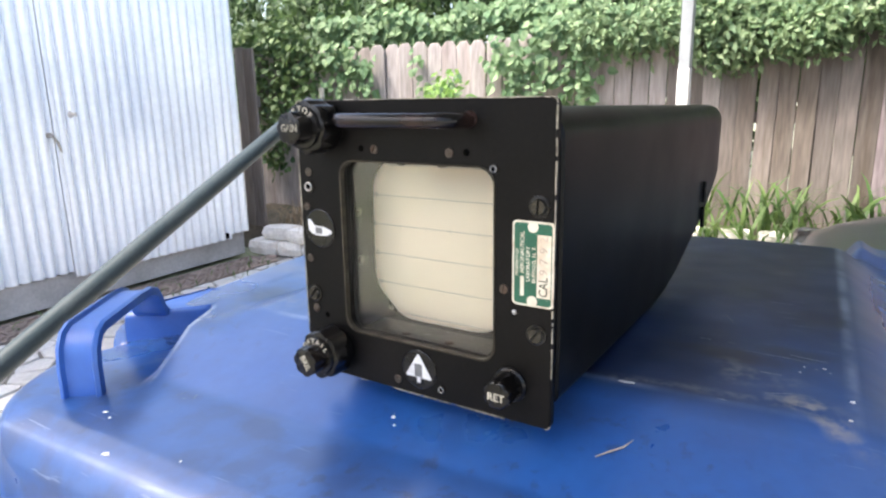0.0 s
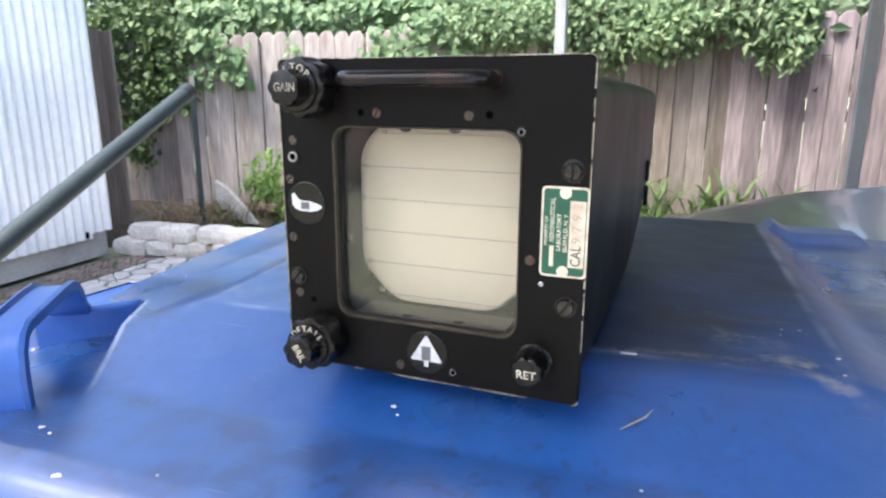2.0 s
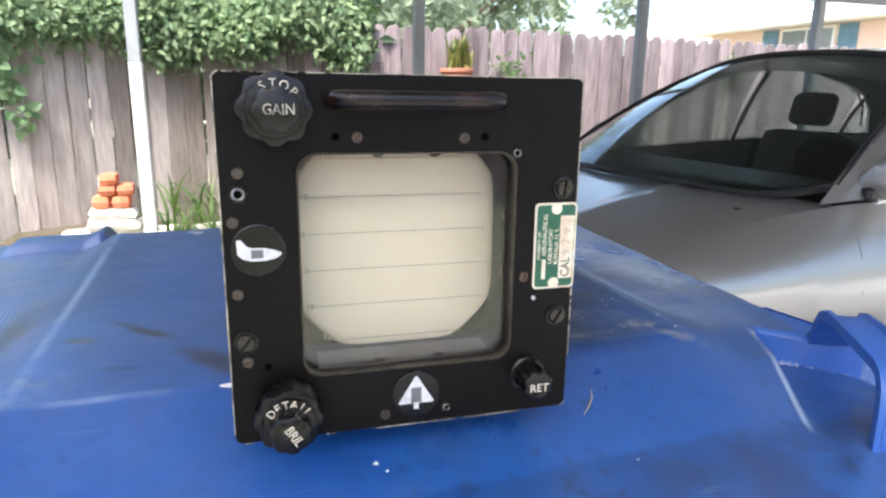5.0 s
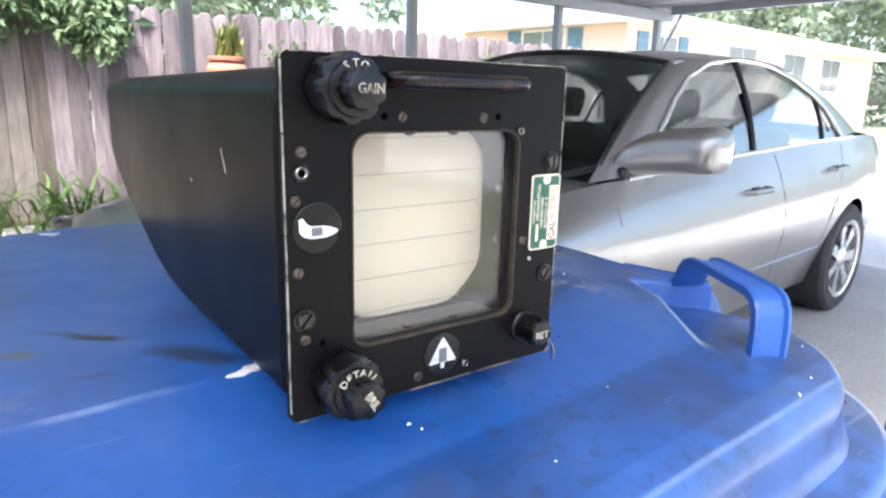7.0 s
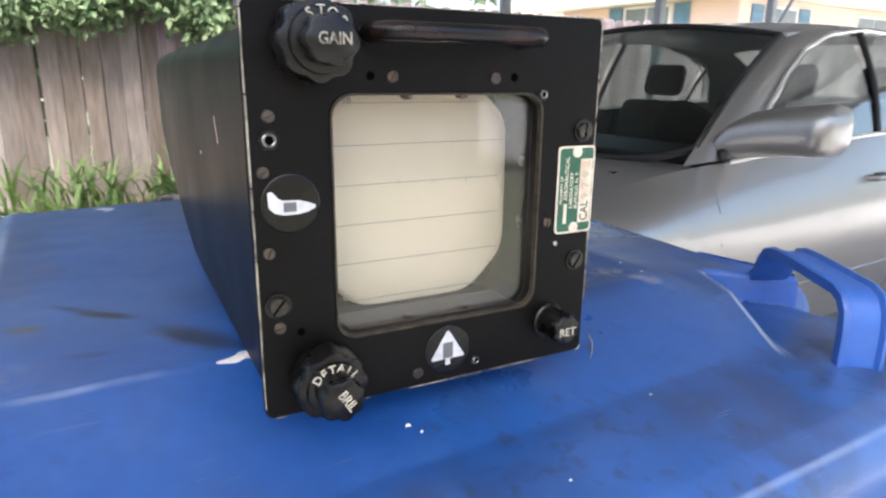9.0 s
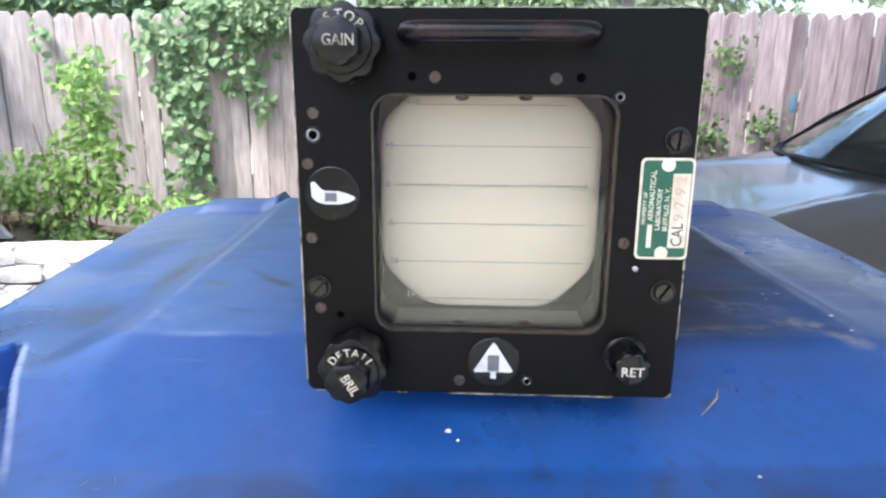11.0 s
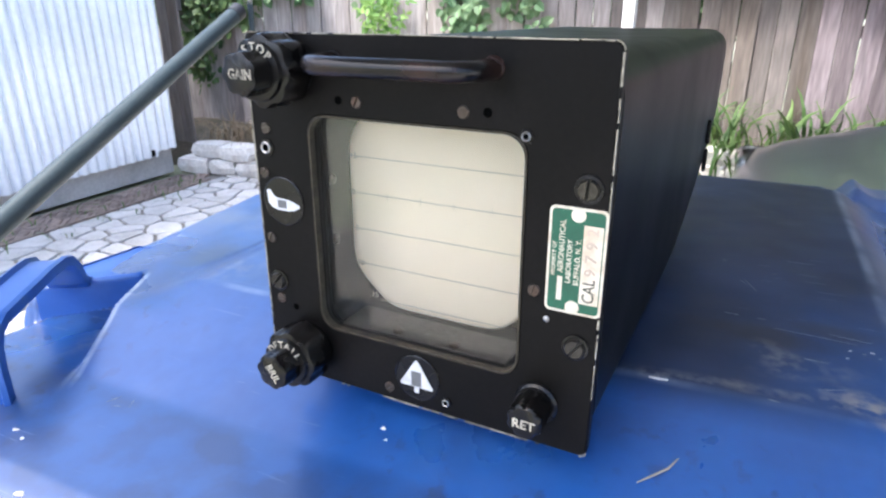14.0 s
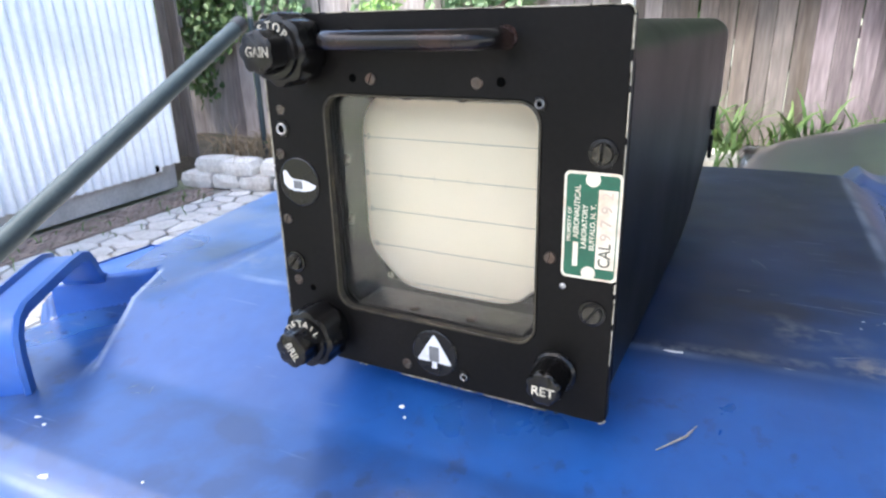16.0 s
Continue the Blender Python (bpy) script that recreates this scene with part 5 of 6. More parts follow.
def roof_pt(u, s):
    w, z = rail(u)
    return (u, s * w, z + 0.055 * (1 - abs(s) ** 2.4))


bm = bmesh.new()
cols = []
for k in range(13):
    row = []
    for i in range(13):
        s = -1 + 2 * i / 12
        u0, u1 = 2.2 - 0.1 * (1 - s * s), 3.55 + 0.08 * (1 - s * s)
        row.append(bm.verts.new(roof_pt(u0 + (u1 - u0) * k / 12, s)))
    cols.append(row)
for a, b in zip(cols, cols[1:]):
    for i in range(12):
        bm.faces.new((a[i], b[i], b[i + 1], a[i + 1]))
r = bmesh.ops.extrude_face_region(bm, geom=bm.faces[:])
bmesh.ops.translate(bm, verts=[g for g in r["geom"] if isinstance(g, bmesh.types.BMVert)], vec=(0, 0, -0.03))
part("roof", bm, M_CAR, car, "silver-taupe roof", smooth=True)


def screen_grid(lo, hi, name, label, thick):
    bm = bmesh.new()
    cols = []
    for k in range(9):
        q = k / 8
        row = []
        for i in range(13):
            s = -1 + 2 * i / 12
            a, b = Vector(lo(s)), Vector(hi(s))
            p = a.lerp(b, q)
            p.z += 0.03 * math.sin(math.pi * q)
            row.append(bm.verts.new(p))
        cols.append(row)
    for a, b in zip(cols, cols[1:]):
        for i in range(12):
            bm.faces.new((a[i], b[i], b[i + 1], a[i + 1]))
    r = bmesh.ops.extrude_face_region(bm, geom=bm.faces[:])
    bmesh.ops.translate(bm, verts=[g for g in r["geom"] if isinstance(g, bmesh.types.BMVert)], vec=(thick, 0, -0.004))
    ob = part(name, bm, M_WINDSCREEN, car, label, smooth=True)
    ob.visible_shadow = False
    return ob


def screen_foot(s):
    """Lower edge of the windscreen, with rounded corners."""
    a = Vector((1.42 - 0.19 * (1 - s * s), s * 0.79, 0.938 + 0.022 * (1 - s * s)))
    return a.lerp(screen_head(s), 0.12 * max((abs(s) - 0.72) / 0.28, 0) ** 2)


def screen_head(s):
    return Vector((2.19 - 0.1 * (1 - s * s), s * 0.59, rail(2.2)[1] + 0.05 * (1 - s * s) - 0.008))


screen_grid(screen_foot, screen_head, "windscreen", "tinted curved windscreen", 0.004)
screen_grid(lambda s: (4.3 + 0.06 * (1 - s * s), s * 0.7, 1.06 + 0.03 * (1 - s * s)), lambda s: (3.56 + 0.08 * (1 - s * s), s * 0.56, rail(3.55)[1] + 0.045 * (1 - s * s)), "rear_screen", "", -0.004)
bm = bmesh.new()
box(bm, 1.2, 1.5, -0.7, 0.7, 0.88, 0.925, bevel=0.01)
part("cowl", bm, M_BLACKTRIM, car, "black scuttle below the windscreen")
bm = bmesh.new()
edge = [screen_foot(-1 + k / 12) for k in range(25)] + [screen_foot(1).lerp(screen_head(1), k / 8) + Vector((0, 0, 0.03 * math.sin(math.pi * k / 8))) for k in range(1, 9)]
edge += [screen_head(1 - k / 12) for k in range(1, 25)] + [screen_head(-1).lerp(screen_foot(-1), k / 8) + Vector((0, 0, 0.03 * math.sin(math.pi * k / 8))) for k in range(1, 9)]
tube(bm, edge, 0.013, 6)
part("windscreen_seal", bm, M_BLACKTRIM, car, "black rubber windscreen surround", smooth=True)

for sy in (-1, 1):
    def low(u):
        z = lerp_table(BELT, u)
        return Vector((u, sy * (half_width(u, z) - 0.012), z))

    def high(u):
        w, z = rail(u)
        return Vector((u, sy * (w + 0.005), z - 0.005))

    def glass_pt(u, q, off=0.0):
        """A point of the side glass: q runs from the belt to the roof rail."""
        return low(u).lerp(high(u), q) + Vector((0, sy * (0.02 * math.sin(math.pi * q) + off), 0))

    for name, u0, u1 in (("front_side_window", 1.75, 2.6), ("rear_side_window", 2.66, 3.46), ("quarter_window", 3.5, 3.75)):
        bm = bmesh.new()
        cols = []
        for i in range(17):
            u = u0 + (u1 - u0) * i / 16
            top = max(lerp_table(ARCH, u), 0.01)
            cols.append([bm.verts.new(glass_pt(u, top * k / 6, 0.001)) for k in range(7)])
        for a, b in zip(cols, cols[1:]):
            for k in range(6):
                bm.faces.new((a[k], b[k], b[k + 1], a[k + 1]))
        r = bmesh.ops.extrude_face_region(bm, geom=bm.faces[:])
        bmesh.ops.translate(bm, verts=[g for g in r["geom"] if isinstance(g, bmesh.types.BMVert)], vec=(0, -sy * 0.004, 0))
        win = part(name, bm, M_CARGLASS, car, "tinted side window", smooth=True)
        win.visible_shadow = False

    # painted pillars and roof side between the side glass and the screens
    inner = [glass_pt(ARCH[0][0] + (ARCH[-1][0] - ARCH[0][0]) * k / 48, lerp_table(ARCH, ARCH[0][0] + (ARCH[-1][0] - ARCH[0][0]) * k / 48), 0.004) for k in range(49)]
    outer = []
    w0, w1 = Vector((1.42, sy * 0.792, 0.942)), Vector((2.19, sy * 0.592, rail(2.2)[1] - 0.004))
    r0, r1 = Vector((3.56, sy * 0.56, rail(3.55)[1] + 0.002)), Vector((4.3, sy * 0.71, 1.062))
    for k in range(49):
        q = k / 48
        if q < 0.36:
            p = w0.lerp(w1, q / 0.36)
            p.z += 0.03 * math.sin(math.pi * q / 0.36)
        elif q < 0.72:
            u = 2.2 + 1.35 * (q - 0.36) / 0.36
            p = Vector((u, sy * (rail(u)[0] - 0.012), rail(u)[1] + 0.008))
        else:
            p = r0.lerp(r1, (q - 0.72) / 0.28)
            p.z += 0.035 * math.sin(math.pi * (q - 0.72) / 0.28)
        outer.append(p)
    bm = bmesh.new()
    cols = []
    for a, b in zip(inner, outer):
        out = Vector((0, sy * 0.5, 0.35)) * min((b - a).length * 0.12, 0.02)
        cols.append([bm.verts.new(a.lerp(b, i / 5) + out * math.sin(math.pi * i / 5)) for i in range(6)])
    for a, b in zip(cols, cols[1:]):
        for i in range(5):
            bm.faces.new((a[i], b[i], b[i + 1], a[i + 1]))
    part("roof_frame", bm, M_CAR, car, "silver-taupe window frame and pillars", smooth=True)
    for u, rad in ((2.63, 0.013), (3.48, 0.011)):
        bm = bmesh.new()
        tube(bm, [glass_pt(u + 0.05 * k / 9, lerp_table(ARCH, u) * k / 9, 0.004) for k in range(10)], rad, 8)
        part("door_pillar", bm, M_BLACKTRIM, car, "black door pillar", smooth=True)
    bm = bmesh.new()
    tube(bm, [p + Vector((0, sy * 0.006, 0)) for p in inner], 0.011, 8)
    part("window_trim", bm, M_CHROME, car, "bright trim round the side windows", smooth=True)
    bm = bmesh.new()
    tube(bm, [p.lerp(p2, -0.12) + Vector((0, sy * 0.001, 0)) for p, p2 in zip(inner, outer)][1:-1], 0.006, 6)
    part("window_seal", bm, M_BLACKTRIM, car, "black rubber seal inside the trim", smooth=True)
    bm = bmesh.new()
    tube(bm, [low(1.62 + 2.3 * k / 20) + Vector((0, sy * 0.018, 0.004)) for k in range(21)], 0.009, 6)
    part("belt_moulding", bm, M_CHROME, car, "bright strip below the windows", smooth=True)
    for path in ([(1.5, 0.3), (1.5, 0.45), (1.5, 0.6), (1.5, 0.7), (1.505, 0.8), (1.51, 0.86)], [(2.85, 0.27), (2.85, 0.45), (2.85, 0.6), (2.845, 0.7), (2.84, 0.8), (2.83, 0.9), (2.82, 0.99)], [(3.43, 0.5), (3.47, 0.62), (3.54, 0.72), (3.62, 0.84), (3.68, 0.94), (3.7, 1.01)]):
        bm = bmesh.new()
        tube(bm, [(u, sy * (half_width(u, z) - 0.001), z) for u, z in path], 0.0028 if path[0][0] > 2 else 0.0012, 6)
        part("door_gap", bm, M_BLACKTRIM, car, "dark door shut line")
    bm = bmesh.new()
    tube(bm, [(1.45 + 1.98 * k / 12, sy * (half_width(1.45 + 1.98 * k / 12, 0.46) + 0.001), 0.46) for k in range(13)], 0.006, 6)
    part("side_moulding", bm, M_CAR, car, "body-coloured side moulding", smooth=True)
    for u in (2.55, 3.56):
        z = 0.84 if u < 3 else 0.885
        w = half_width(u, z)
        bm = bmesh.new()
        tube(bm, [(u - 0.11, sy * (w - 0.01), z), (u - 0.09, sy * (w + 0.03), z + 0.004), (u + 0.07, sy * (w + 0.034), z + 0.006), (u + 0.1, sy * (w - 0.01), z + 0.006)], [0.012, 0.014, 0.016, 0.012], 8)
        hd = part("door_handle", bm, M_CAR, car, "body-coloured door handle", smooth=True)
        part("handle_recess", cube(u - 0.05, u + 0.03, sy * (w - 0.01), sy * (w + 0.003), z - 0.012, z + 0.018, bevel=0.006), M_BLACKTRIM, hd)
    # mirror
    bm = bmesh.new()
    loops = []
    for k, (y, sx2, sz2, x, z) in enumerate(((0.785, 0.08, 0.04, 1.66, 0.995), (0.81, 0.105, 0.062, 1.69, 1.02), (0.86, 0.11, 0.077, 1.715, 1.04), (0.92, 0.108, 0.081, 1.735, 1.052), (0.99, 0.105, 0.082, 1.75, 1.06), (1.05, 0.1, 0.084, 1.76, 1.066), (1.085, 0.085, 0.076, 1.765, 1.066), (1.1, 0.06, 0.055, 1.765, 1.066), (1.106, 0.02, 0.02, 1.765, 1.066))):
        if sy > 0:  # folded back against the glass
            x, y = x + (y - 0.785) * 0.75, 0.785 + (y - 0.785) * 0.35
        loops.append([(x + sx2 * math.copysign(abs(math.cos(a)) ** 0.6, math.cos(a)), sy * y, z + sz2 * math.copysign(abs(math.sin(a)) ** 0.7, math.sin(a))) for a in [2 * math.pi * i / 20 for i in range(20)]])
    rings(bm, loops)
    mir = part("wing_mirror", bm, M_CAR, car, "silver-taupe wing mirror", smooth=True)
    if sy < 0:
        part("mirror_glass", cube(1.845, 1.868, -0.9, -1.07, 1.0, 1.125, bevel=0.008), M_CHROME, mir)
    part("mirror_foot", cube(1.58, 1.76, sy * 0.77, sy * 0.83, 0.95, 0.995, bevel=0.012), M_BLACKTRIM, mir)
    for c in WHEELS:
        m = Matrix.Translation((c, sy * 0.805, 0.33)) @ Matrix.Rotation(radians(-90 * sy), 4, "X")
        bm = bmesh.new()
        lathe(bm, [(0.225, -0.1), (0.3, -0.105), (0.325, -0.085), (0.332, -0.04), (0.332, 0.04), (0.325, 0.085), (0.3, 0.105), (0.225, 0.1)], 48, m, caps=False)
        wheel = part("wheel", bm, M_TYRE, car, "black tyre on an alloy rim", smooth=True)
        bm = bmesh.new()
        lathe(bm, [(0.222, -0.09), (0.215, 0.0), (0.222, 0.085), (0.232, 0.1), (0.236, 0.106), (0.214, 0.1), (0.206, 0.05), (0.2, 0.0)], 40, m, caps=False)
        for k in range(7):
            a = 2 * math.pi * k / 7
            mm = m @ Matrix.Rotation(a, 4, "Z")
            rings(bm, [[mm @ Vector((r0, -w1, z1)), mm @ Vector((r0, w1, z1)), mm @ Vector((r0, w1, z1 - 0.03)), mm @ Vector((r0, -w1, z1 - 0.03))] for r0, w1, z1 in ((0.03, 0.026, 0.085), (0.12, 0.026, 0.088), (0.215, 0.036, 0.09))])
        lathe(bm, [(0.06, 0.05), (0.06, 0.085), (0.045, 0.096), (0.01, 0.098)], 24, m)
        part("rim", bm, M_RIM, wheel, "seven-spoke alloy rim", smooth=True)
        bm = bmesh.new()
        lathe(bm, [(0.15, 0.0), (0.15, 0.02)], 24, m)
        part("brake_disc", bm, M_DARKSCREW, wheel)
    for c in WHEELS:
        bm = bmesh.new()
        lathe(bm, [(0.345, -0.2), (0.345, 0.03)], 32, Matrix.Translation((c, sy * 0.72, 0.35)) @ Matrix.Rotation(radians(-90 * sy), 4, "X"), caps=False)
        part("wheel_arch", bm, M_BLACKTRIM, car, "dark wheel arch")

# ---- black bin beside ----
black_bin = thing("black_bin", pose(0.81, 0.01, 0), "black plastic bin beside the blue one", "bin")
bm = bmesh.new()
rings(bm, [[(a, b, z) for a, b in rounded(w, d, 0.05)] for z, w, d in ((0.0, 0.42, 0.46), (0.76, 0.48, 0.5), (0.765, 0.5, 0.53), (0.79, 0.5, 0.53))])
part("body", bm, M_BLACKBIN, black_bin, smooth=True)
bm = bmesh.new()
rings(bm, [[(a, b, z) for a, b in rounded(w, d, 0.05)] for z, w, d in ((0.78, 0.53, 0.55), (0.825, 0.53, 0.55), (0.832, 0.515, 0.535), (0.835, 0.47, 0.49), (0.85, 0.44, 0.46), (0.855, 0.4, 0.42))])
lid2 = part("lid", bm, M_BLACKBIN, black_bin, "black lid with a raised middle", smooth=True)
bm = bmesh.new()
tube(bm, [(-0.09, -0.27, 0.8), (-0.09, -0.3, 0.81), (0.09, -0.3, 0.81), (0.09, -0.27, 0.8)], 0.009, 8)
part("handle", bm, M_BLACKBIN, lid2, smooth=True)

# ---- house beyond ----
HL, HD, e = 16.6, 5.2, 0.55
house = thing("house", pose(11.6, 9.3, 0, 0, 0, 4), "single-storey peach stucco house with pale roof and blue shutters", "house")
part("wall", cube(0, 0.25, 0, HD, 0, 2.78), M_HOUSE, house, "peach stucco wall")
part("wall", cube(0.25, HL, 0, 0.25, 0, 2.78), M_HOUSE, house, "peach stucco wall")
part("wall", cube(HL - 0.25, HL, 0.25, HD, 0, 2.78), M_HOUSE, house)
part("wall", cube(0.25, HL - 0.25, HD - 0.25, HD, 0, 2.78), M_HOUSE, house)
part("wing", cube(3.0, 9.0, HD + 0.01, HD + 6.5, 0, 3.6), M_WING, house, "cream wing set back, its sunlight put into the colour")


def eaves(z):
    return [(-e, -e, z), (HL + e, -e, z), (HL + e, HD + e, z), (-e, HD + e, z)]


part("soffit", rings(bmesh.new(), [eaves(2.79), eaves(2.81)]), M_EAVE, house, "white soffit under the eaves")
part("fascia", rings(bmesh.new(), [eaves(2.812), eaves(2.97)]), M_EAVE, house, "white fascia board")
part("roof", rings(bmesh.new(), [[(x * 1.004, y - 0.04 if y < 0 else y + 0.04, z) for x, y, z in eaves(2.972)], [(x * 1.004, y - 0.04 if y < 0 else y + 0.04, z) for x, y, z in eaves(3.0)], [(2.6, 2.5, 3.62), (HL - 2.6, 2.5, 3.62), (HL - 2.6, 2.7, 3.62), (2.6, 2.7, 3.62)]]), M_ROOF, house, "pale low-pitched roof")


def house_window(m, w, h, shutters):
    win = part("window", box(bmesh.new(), -w / 2, w / 2, -0.03, 0.01, 0, h, m), M_EAVE, house, "white framed window")
    for k in range(2):
        x0 = -w / 2 + 0.05 + k * (w / 2 - 0.03)
        part("pane", box(bmesh.new(), x0, x0 + w / 2 - 0.08, -0.04, -0.031, 0.06, h - 0.06, m), M_PANE, win)
    part("sill", box(bmesh.new(), -w / 2 - 0.06, w / 2 + 0.06, -0.08, 0.0, -0.08, -0.005, m), M_EAVE, win)
    if shutters:
        for sx in (-1, 1):
            x0 = sx * (w / 2 + 0.08)
            x1 = x0 + sx * 0.42
            edge = [(-0.004, 0.0), (-0.03, 0.0)]
            for q in range(8):
                edge += [(-0.044, h * (q + 0.15) / 8), (-0.026, h * (q + 0.95) / 8)]
            edge += [(-0.03, h), (-0.004, h)]
            bm = rings(bmesh.new(), [[m @ Vector((x, y, z)) for y, z in edge] for x in (min(x0, x1), max(x0, x1))])
            part("shutter", bm, M_SHUTTER, win, "slate-blue shutter")


side_m = Matrix.Rotation(radians(-90), 4, "Z")
house_window(Matrix.Translation((0, 2.35, 1.55)) @ side_m, 1.35, 1.2, True)
for x, shut in ((1.5, True), (5.56, False), (9.1, False), (12.2, False)):
    house_window(Matrix.Translation((x, 0, 1.5)), 1.2 if shut else 1.7, 1.15, shut)

# far white wall and shed at the end of the drive
tagged(part("far_wall", cube(24, 40, 3.0, 3.2, -0.02, 1.3), M_EAVE), "low white wall far down the drive", "wall", kind="structure")
far = thing("far_shelter", pose(32, 7.5, 0, 0, 0, 5), "far low shelter with white roof and red wall", "shelter")
part("wall", cube(0, 6, 0.4, 0.6, 0, 1.9), M_BRICK, far)
part("roof", cube(-1, 7, -0.8, 3, 1.95, 2.25), M_EAVE, far, "white flat roof")
for x in (-0.6, 6.6):
    part("post", cube(x - 0.06, x + 0.06, -0.6, -0.48, 0, 1.94), M_EAVE, far)

# ---- pipe, pot, small things ----
pipe = thing("leaning_pipe", pose(0, 0, 0), "long grey-green steel pipe that leans up from the paving", "pipe")
a, b = Vector((-1.70, 1.82, 1.235)), Vector((-1.28, -0.9, 0.05))
bm = bmesh.new()
d = (b - a).normalized()
tube(bm, [a, a + d * 0.02, b], 0.0265, 20)
pp = part("shaft", bm, M_PIPE, pipe, smooth=True)
bm = bmesh.new()
tube(bm, [a - d * 0.012, a + d * 0.03], 0.028, 20)
part("cap", bm, M_BLACKTRIM, pipe, "dark end cap", smooth=True)

stake = thing("garden_stake", pose(-3.77, 4.2, 0.15), "thin grey-green garden stake with a tan tip", "stake")
bm = bmesh.new()
tube(bm, [(-0.01, 0, -0.05), (0, 0, 1.12)], 0.022, 10)
part("rod", bm, M_PIPE, stake, smooth=True)
bm = bmesh.new()
tube(bm, [(0, 0, 1.1), (0.002, 0, 1.2)], 0.022, 8)
part("tip", bm, M_TWIG, stake, "tan tip", smooth=True)

slab = thing("pale_slab", pose(-3.55, 4.33, 0.15, 8, 0, 4), "pale broken slab leaning in the garden bed", "slab")
bm = bmesh.new()
rings(bm, [[(x, y, z) for x, z in ((-0.16, 0.0), (0.2, 0.0), (0.1, 0.14), (-0.04, 0.3), (-0.14, 0.36))] for y in (0, 0.04)])
part("stone", bm, M_BLOCK, slab)

pot = thing("hanging_pot", pose(1.55, 5.62, 1.168), "terracotta pot hung on the fence", "flower pot")
bm = bmesh.new()
lathe(bm, [(0.06, 0.0), (0.085, 0.01), (0.125, 0.07), (0.155, 0.13), (0.166, 0.18), (0.163, 0.21), (0.145, 0.235), (0.128, 0.246), (0.132, 0.256), (0.15, 0.264), (0.154, 0.275), (0.152, 0.296), (0.14, 0.298), (0.128, 0.27), (0.12, 0.25)], 40)
part("bowl", bm, M_TERRA, pot, smooth=True)
bm = bmesh.new()
lathe(bm, [(0.141, 0.252), (0.02, 0.262)], 24)
part("soil", bm, M_SOIL, pot)
part("bracket", cube(-0.03, 0.03, 0.1, 0.2, 0.15, 0.2), M_DARKWOOD, pot)
plant = thing("snake_plant", pose(1.55, 5.62, 1.418), "yellow-edged snake plant in the hanging pot", "plant")
rg = np.random.default_rng(8)
blades("leaf", [(rg.uniform(-0.09, 0.09), rg.uniform(-0.09, 0.09), 0) for _ in range(44)], M_LEAF_SNAKE, plant, rg, 0.31, 0.045, 0.5, True)

# small hanging plants on the fence
for x, z, r, n in ((2.13, 1.47, 0.15, 90), (1.97, 1.22, 0.1, 34), (2.02, 0.8, 0.15, 110), (2.5, 0.9, 0.14, 90), (4.62, 1.58, 0.12, 60)):
    hang = thing("hanging_plant", pose(x, 5.78, z), "small trailing green plant on the fence", "plant", group="hanging plants")
    pts = np.random.default_rng(int(x * 100)).normal(size=(n, 3)) * (r * 0.6, 0.03, r * 0.5)
    leaf_cloud("foliage", pts, 0.042, M_LEAF_IVY, hang, np.random.default_rng(int(x * 10)), (0, -1, 0.4), spread=0.8)
blue_peg = thing("blue_bottle", pose(2.72, 5.77, 1.0), "small blue bottle hung on the fence", "bottle")
bm = bmesh.new()
lathe(bm, [(0.02, 0), (0.022, 0.02), (0.022, 0.12), (0.009, 0.15), (0.009, 0.18)], 16)
part("glass", bm, M_BOTTLE, blue_peg, smooth=True)

# ---- planting ----
rg = np.random.default_rng(21)
lily_roots = [(x, y, 0.17 if y > 5.25 else 0.0) for x, y in zip(rg.uniform(-0.9, 0.8, 250), rg.uniform(4.98, 5.6, 250))]
lily = thing("strap_leaf_plants", pose(0, 0, 0), "bright green strap-leaved plants along the fence", "plant", kind="stuff")
blades("foliage", lily_roots, M_LEAF_LILY, lily, rg, 0.55, 0.022, 0.8)
dry = thing("dry_weeds", pose(0, 0, 0), "dry brown weeds in the bed beside the shed", "weeds", kind="stuff")
blades("stalks", [(rg.uniform(-4.15, -3.4), rg.uniform(3.95, 4.7), 0.17) for _ in range(260)], M_DRY, dry, rg, 0.3, 0.008, 1.2)
weeds = thing("paving_weeds", pose(0, 0, 0), "thin green weeds between the pavers", "weeds", kind="stuff")
blades("stalks", [(rg.uniform(-4.0, -3.5), rg.uniform(0.8, 3.6), 0.0) for _ in range(70)], M_LEAF_LILY, weeds, rg, 0.09, 0.006, 1.0)

bush = thing("leafy_bush", pose(-3.03, 4.74, 0.23), "bright green leafy bush before the fence", "bush")
pts = []
for cx, cz, rx, rz, n in ((-0.35, 0.28, 0.36, 0.3, 700), (0.1, 0.45, 0.3, 0.42, 800), (0.15, 1.0, 0.22, 0.4, 500), (-0.6, 0.2, 0.2, 0.15, 200), (0.5, 0.12, 0.6, 0.14, 300), (-0.1, 0.1, 0.7, 0.14, 260)):
    q = rg.normal(size=(n, 3))
    q /= np.linalg.norm(q, axis=1)[:, None]
    pts.append(q * rg.uniform(0.4, 1.05, (n, 1)) * (rx, 0.25, rz) + (cx, 0, cz))
pts = np.concatenate(pts)
leaf_cloud("foliage", pts[np.arange(len(pts)) % 5 < 3] * (0.92, 0.8, 0.92), 0.08, M_LEAF_BUSH, bush, rg, (0, -0.6, 0.6), heart=False, spread=0.9)
bm = bmesh.new()
for k in range(5):
    tube(bm, [(0.02 * k - 0.05, 0, -0.27), (0.1 * k - 0.25, 0.02, 0.35), (0.12 * k - 0.3, 0, 0.7)], [0.01, 0.007, 0.003], 6)
part("stem", bm, M_BARK, bush)


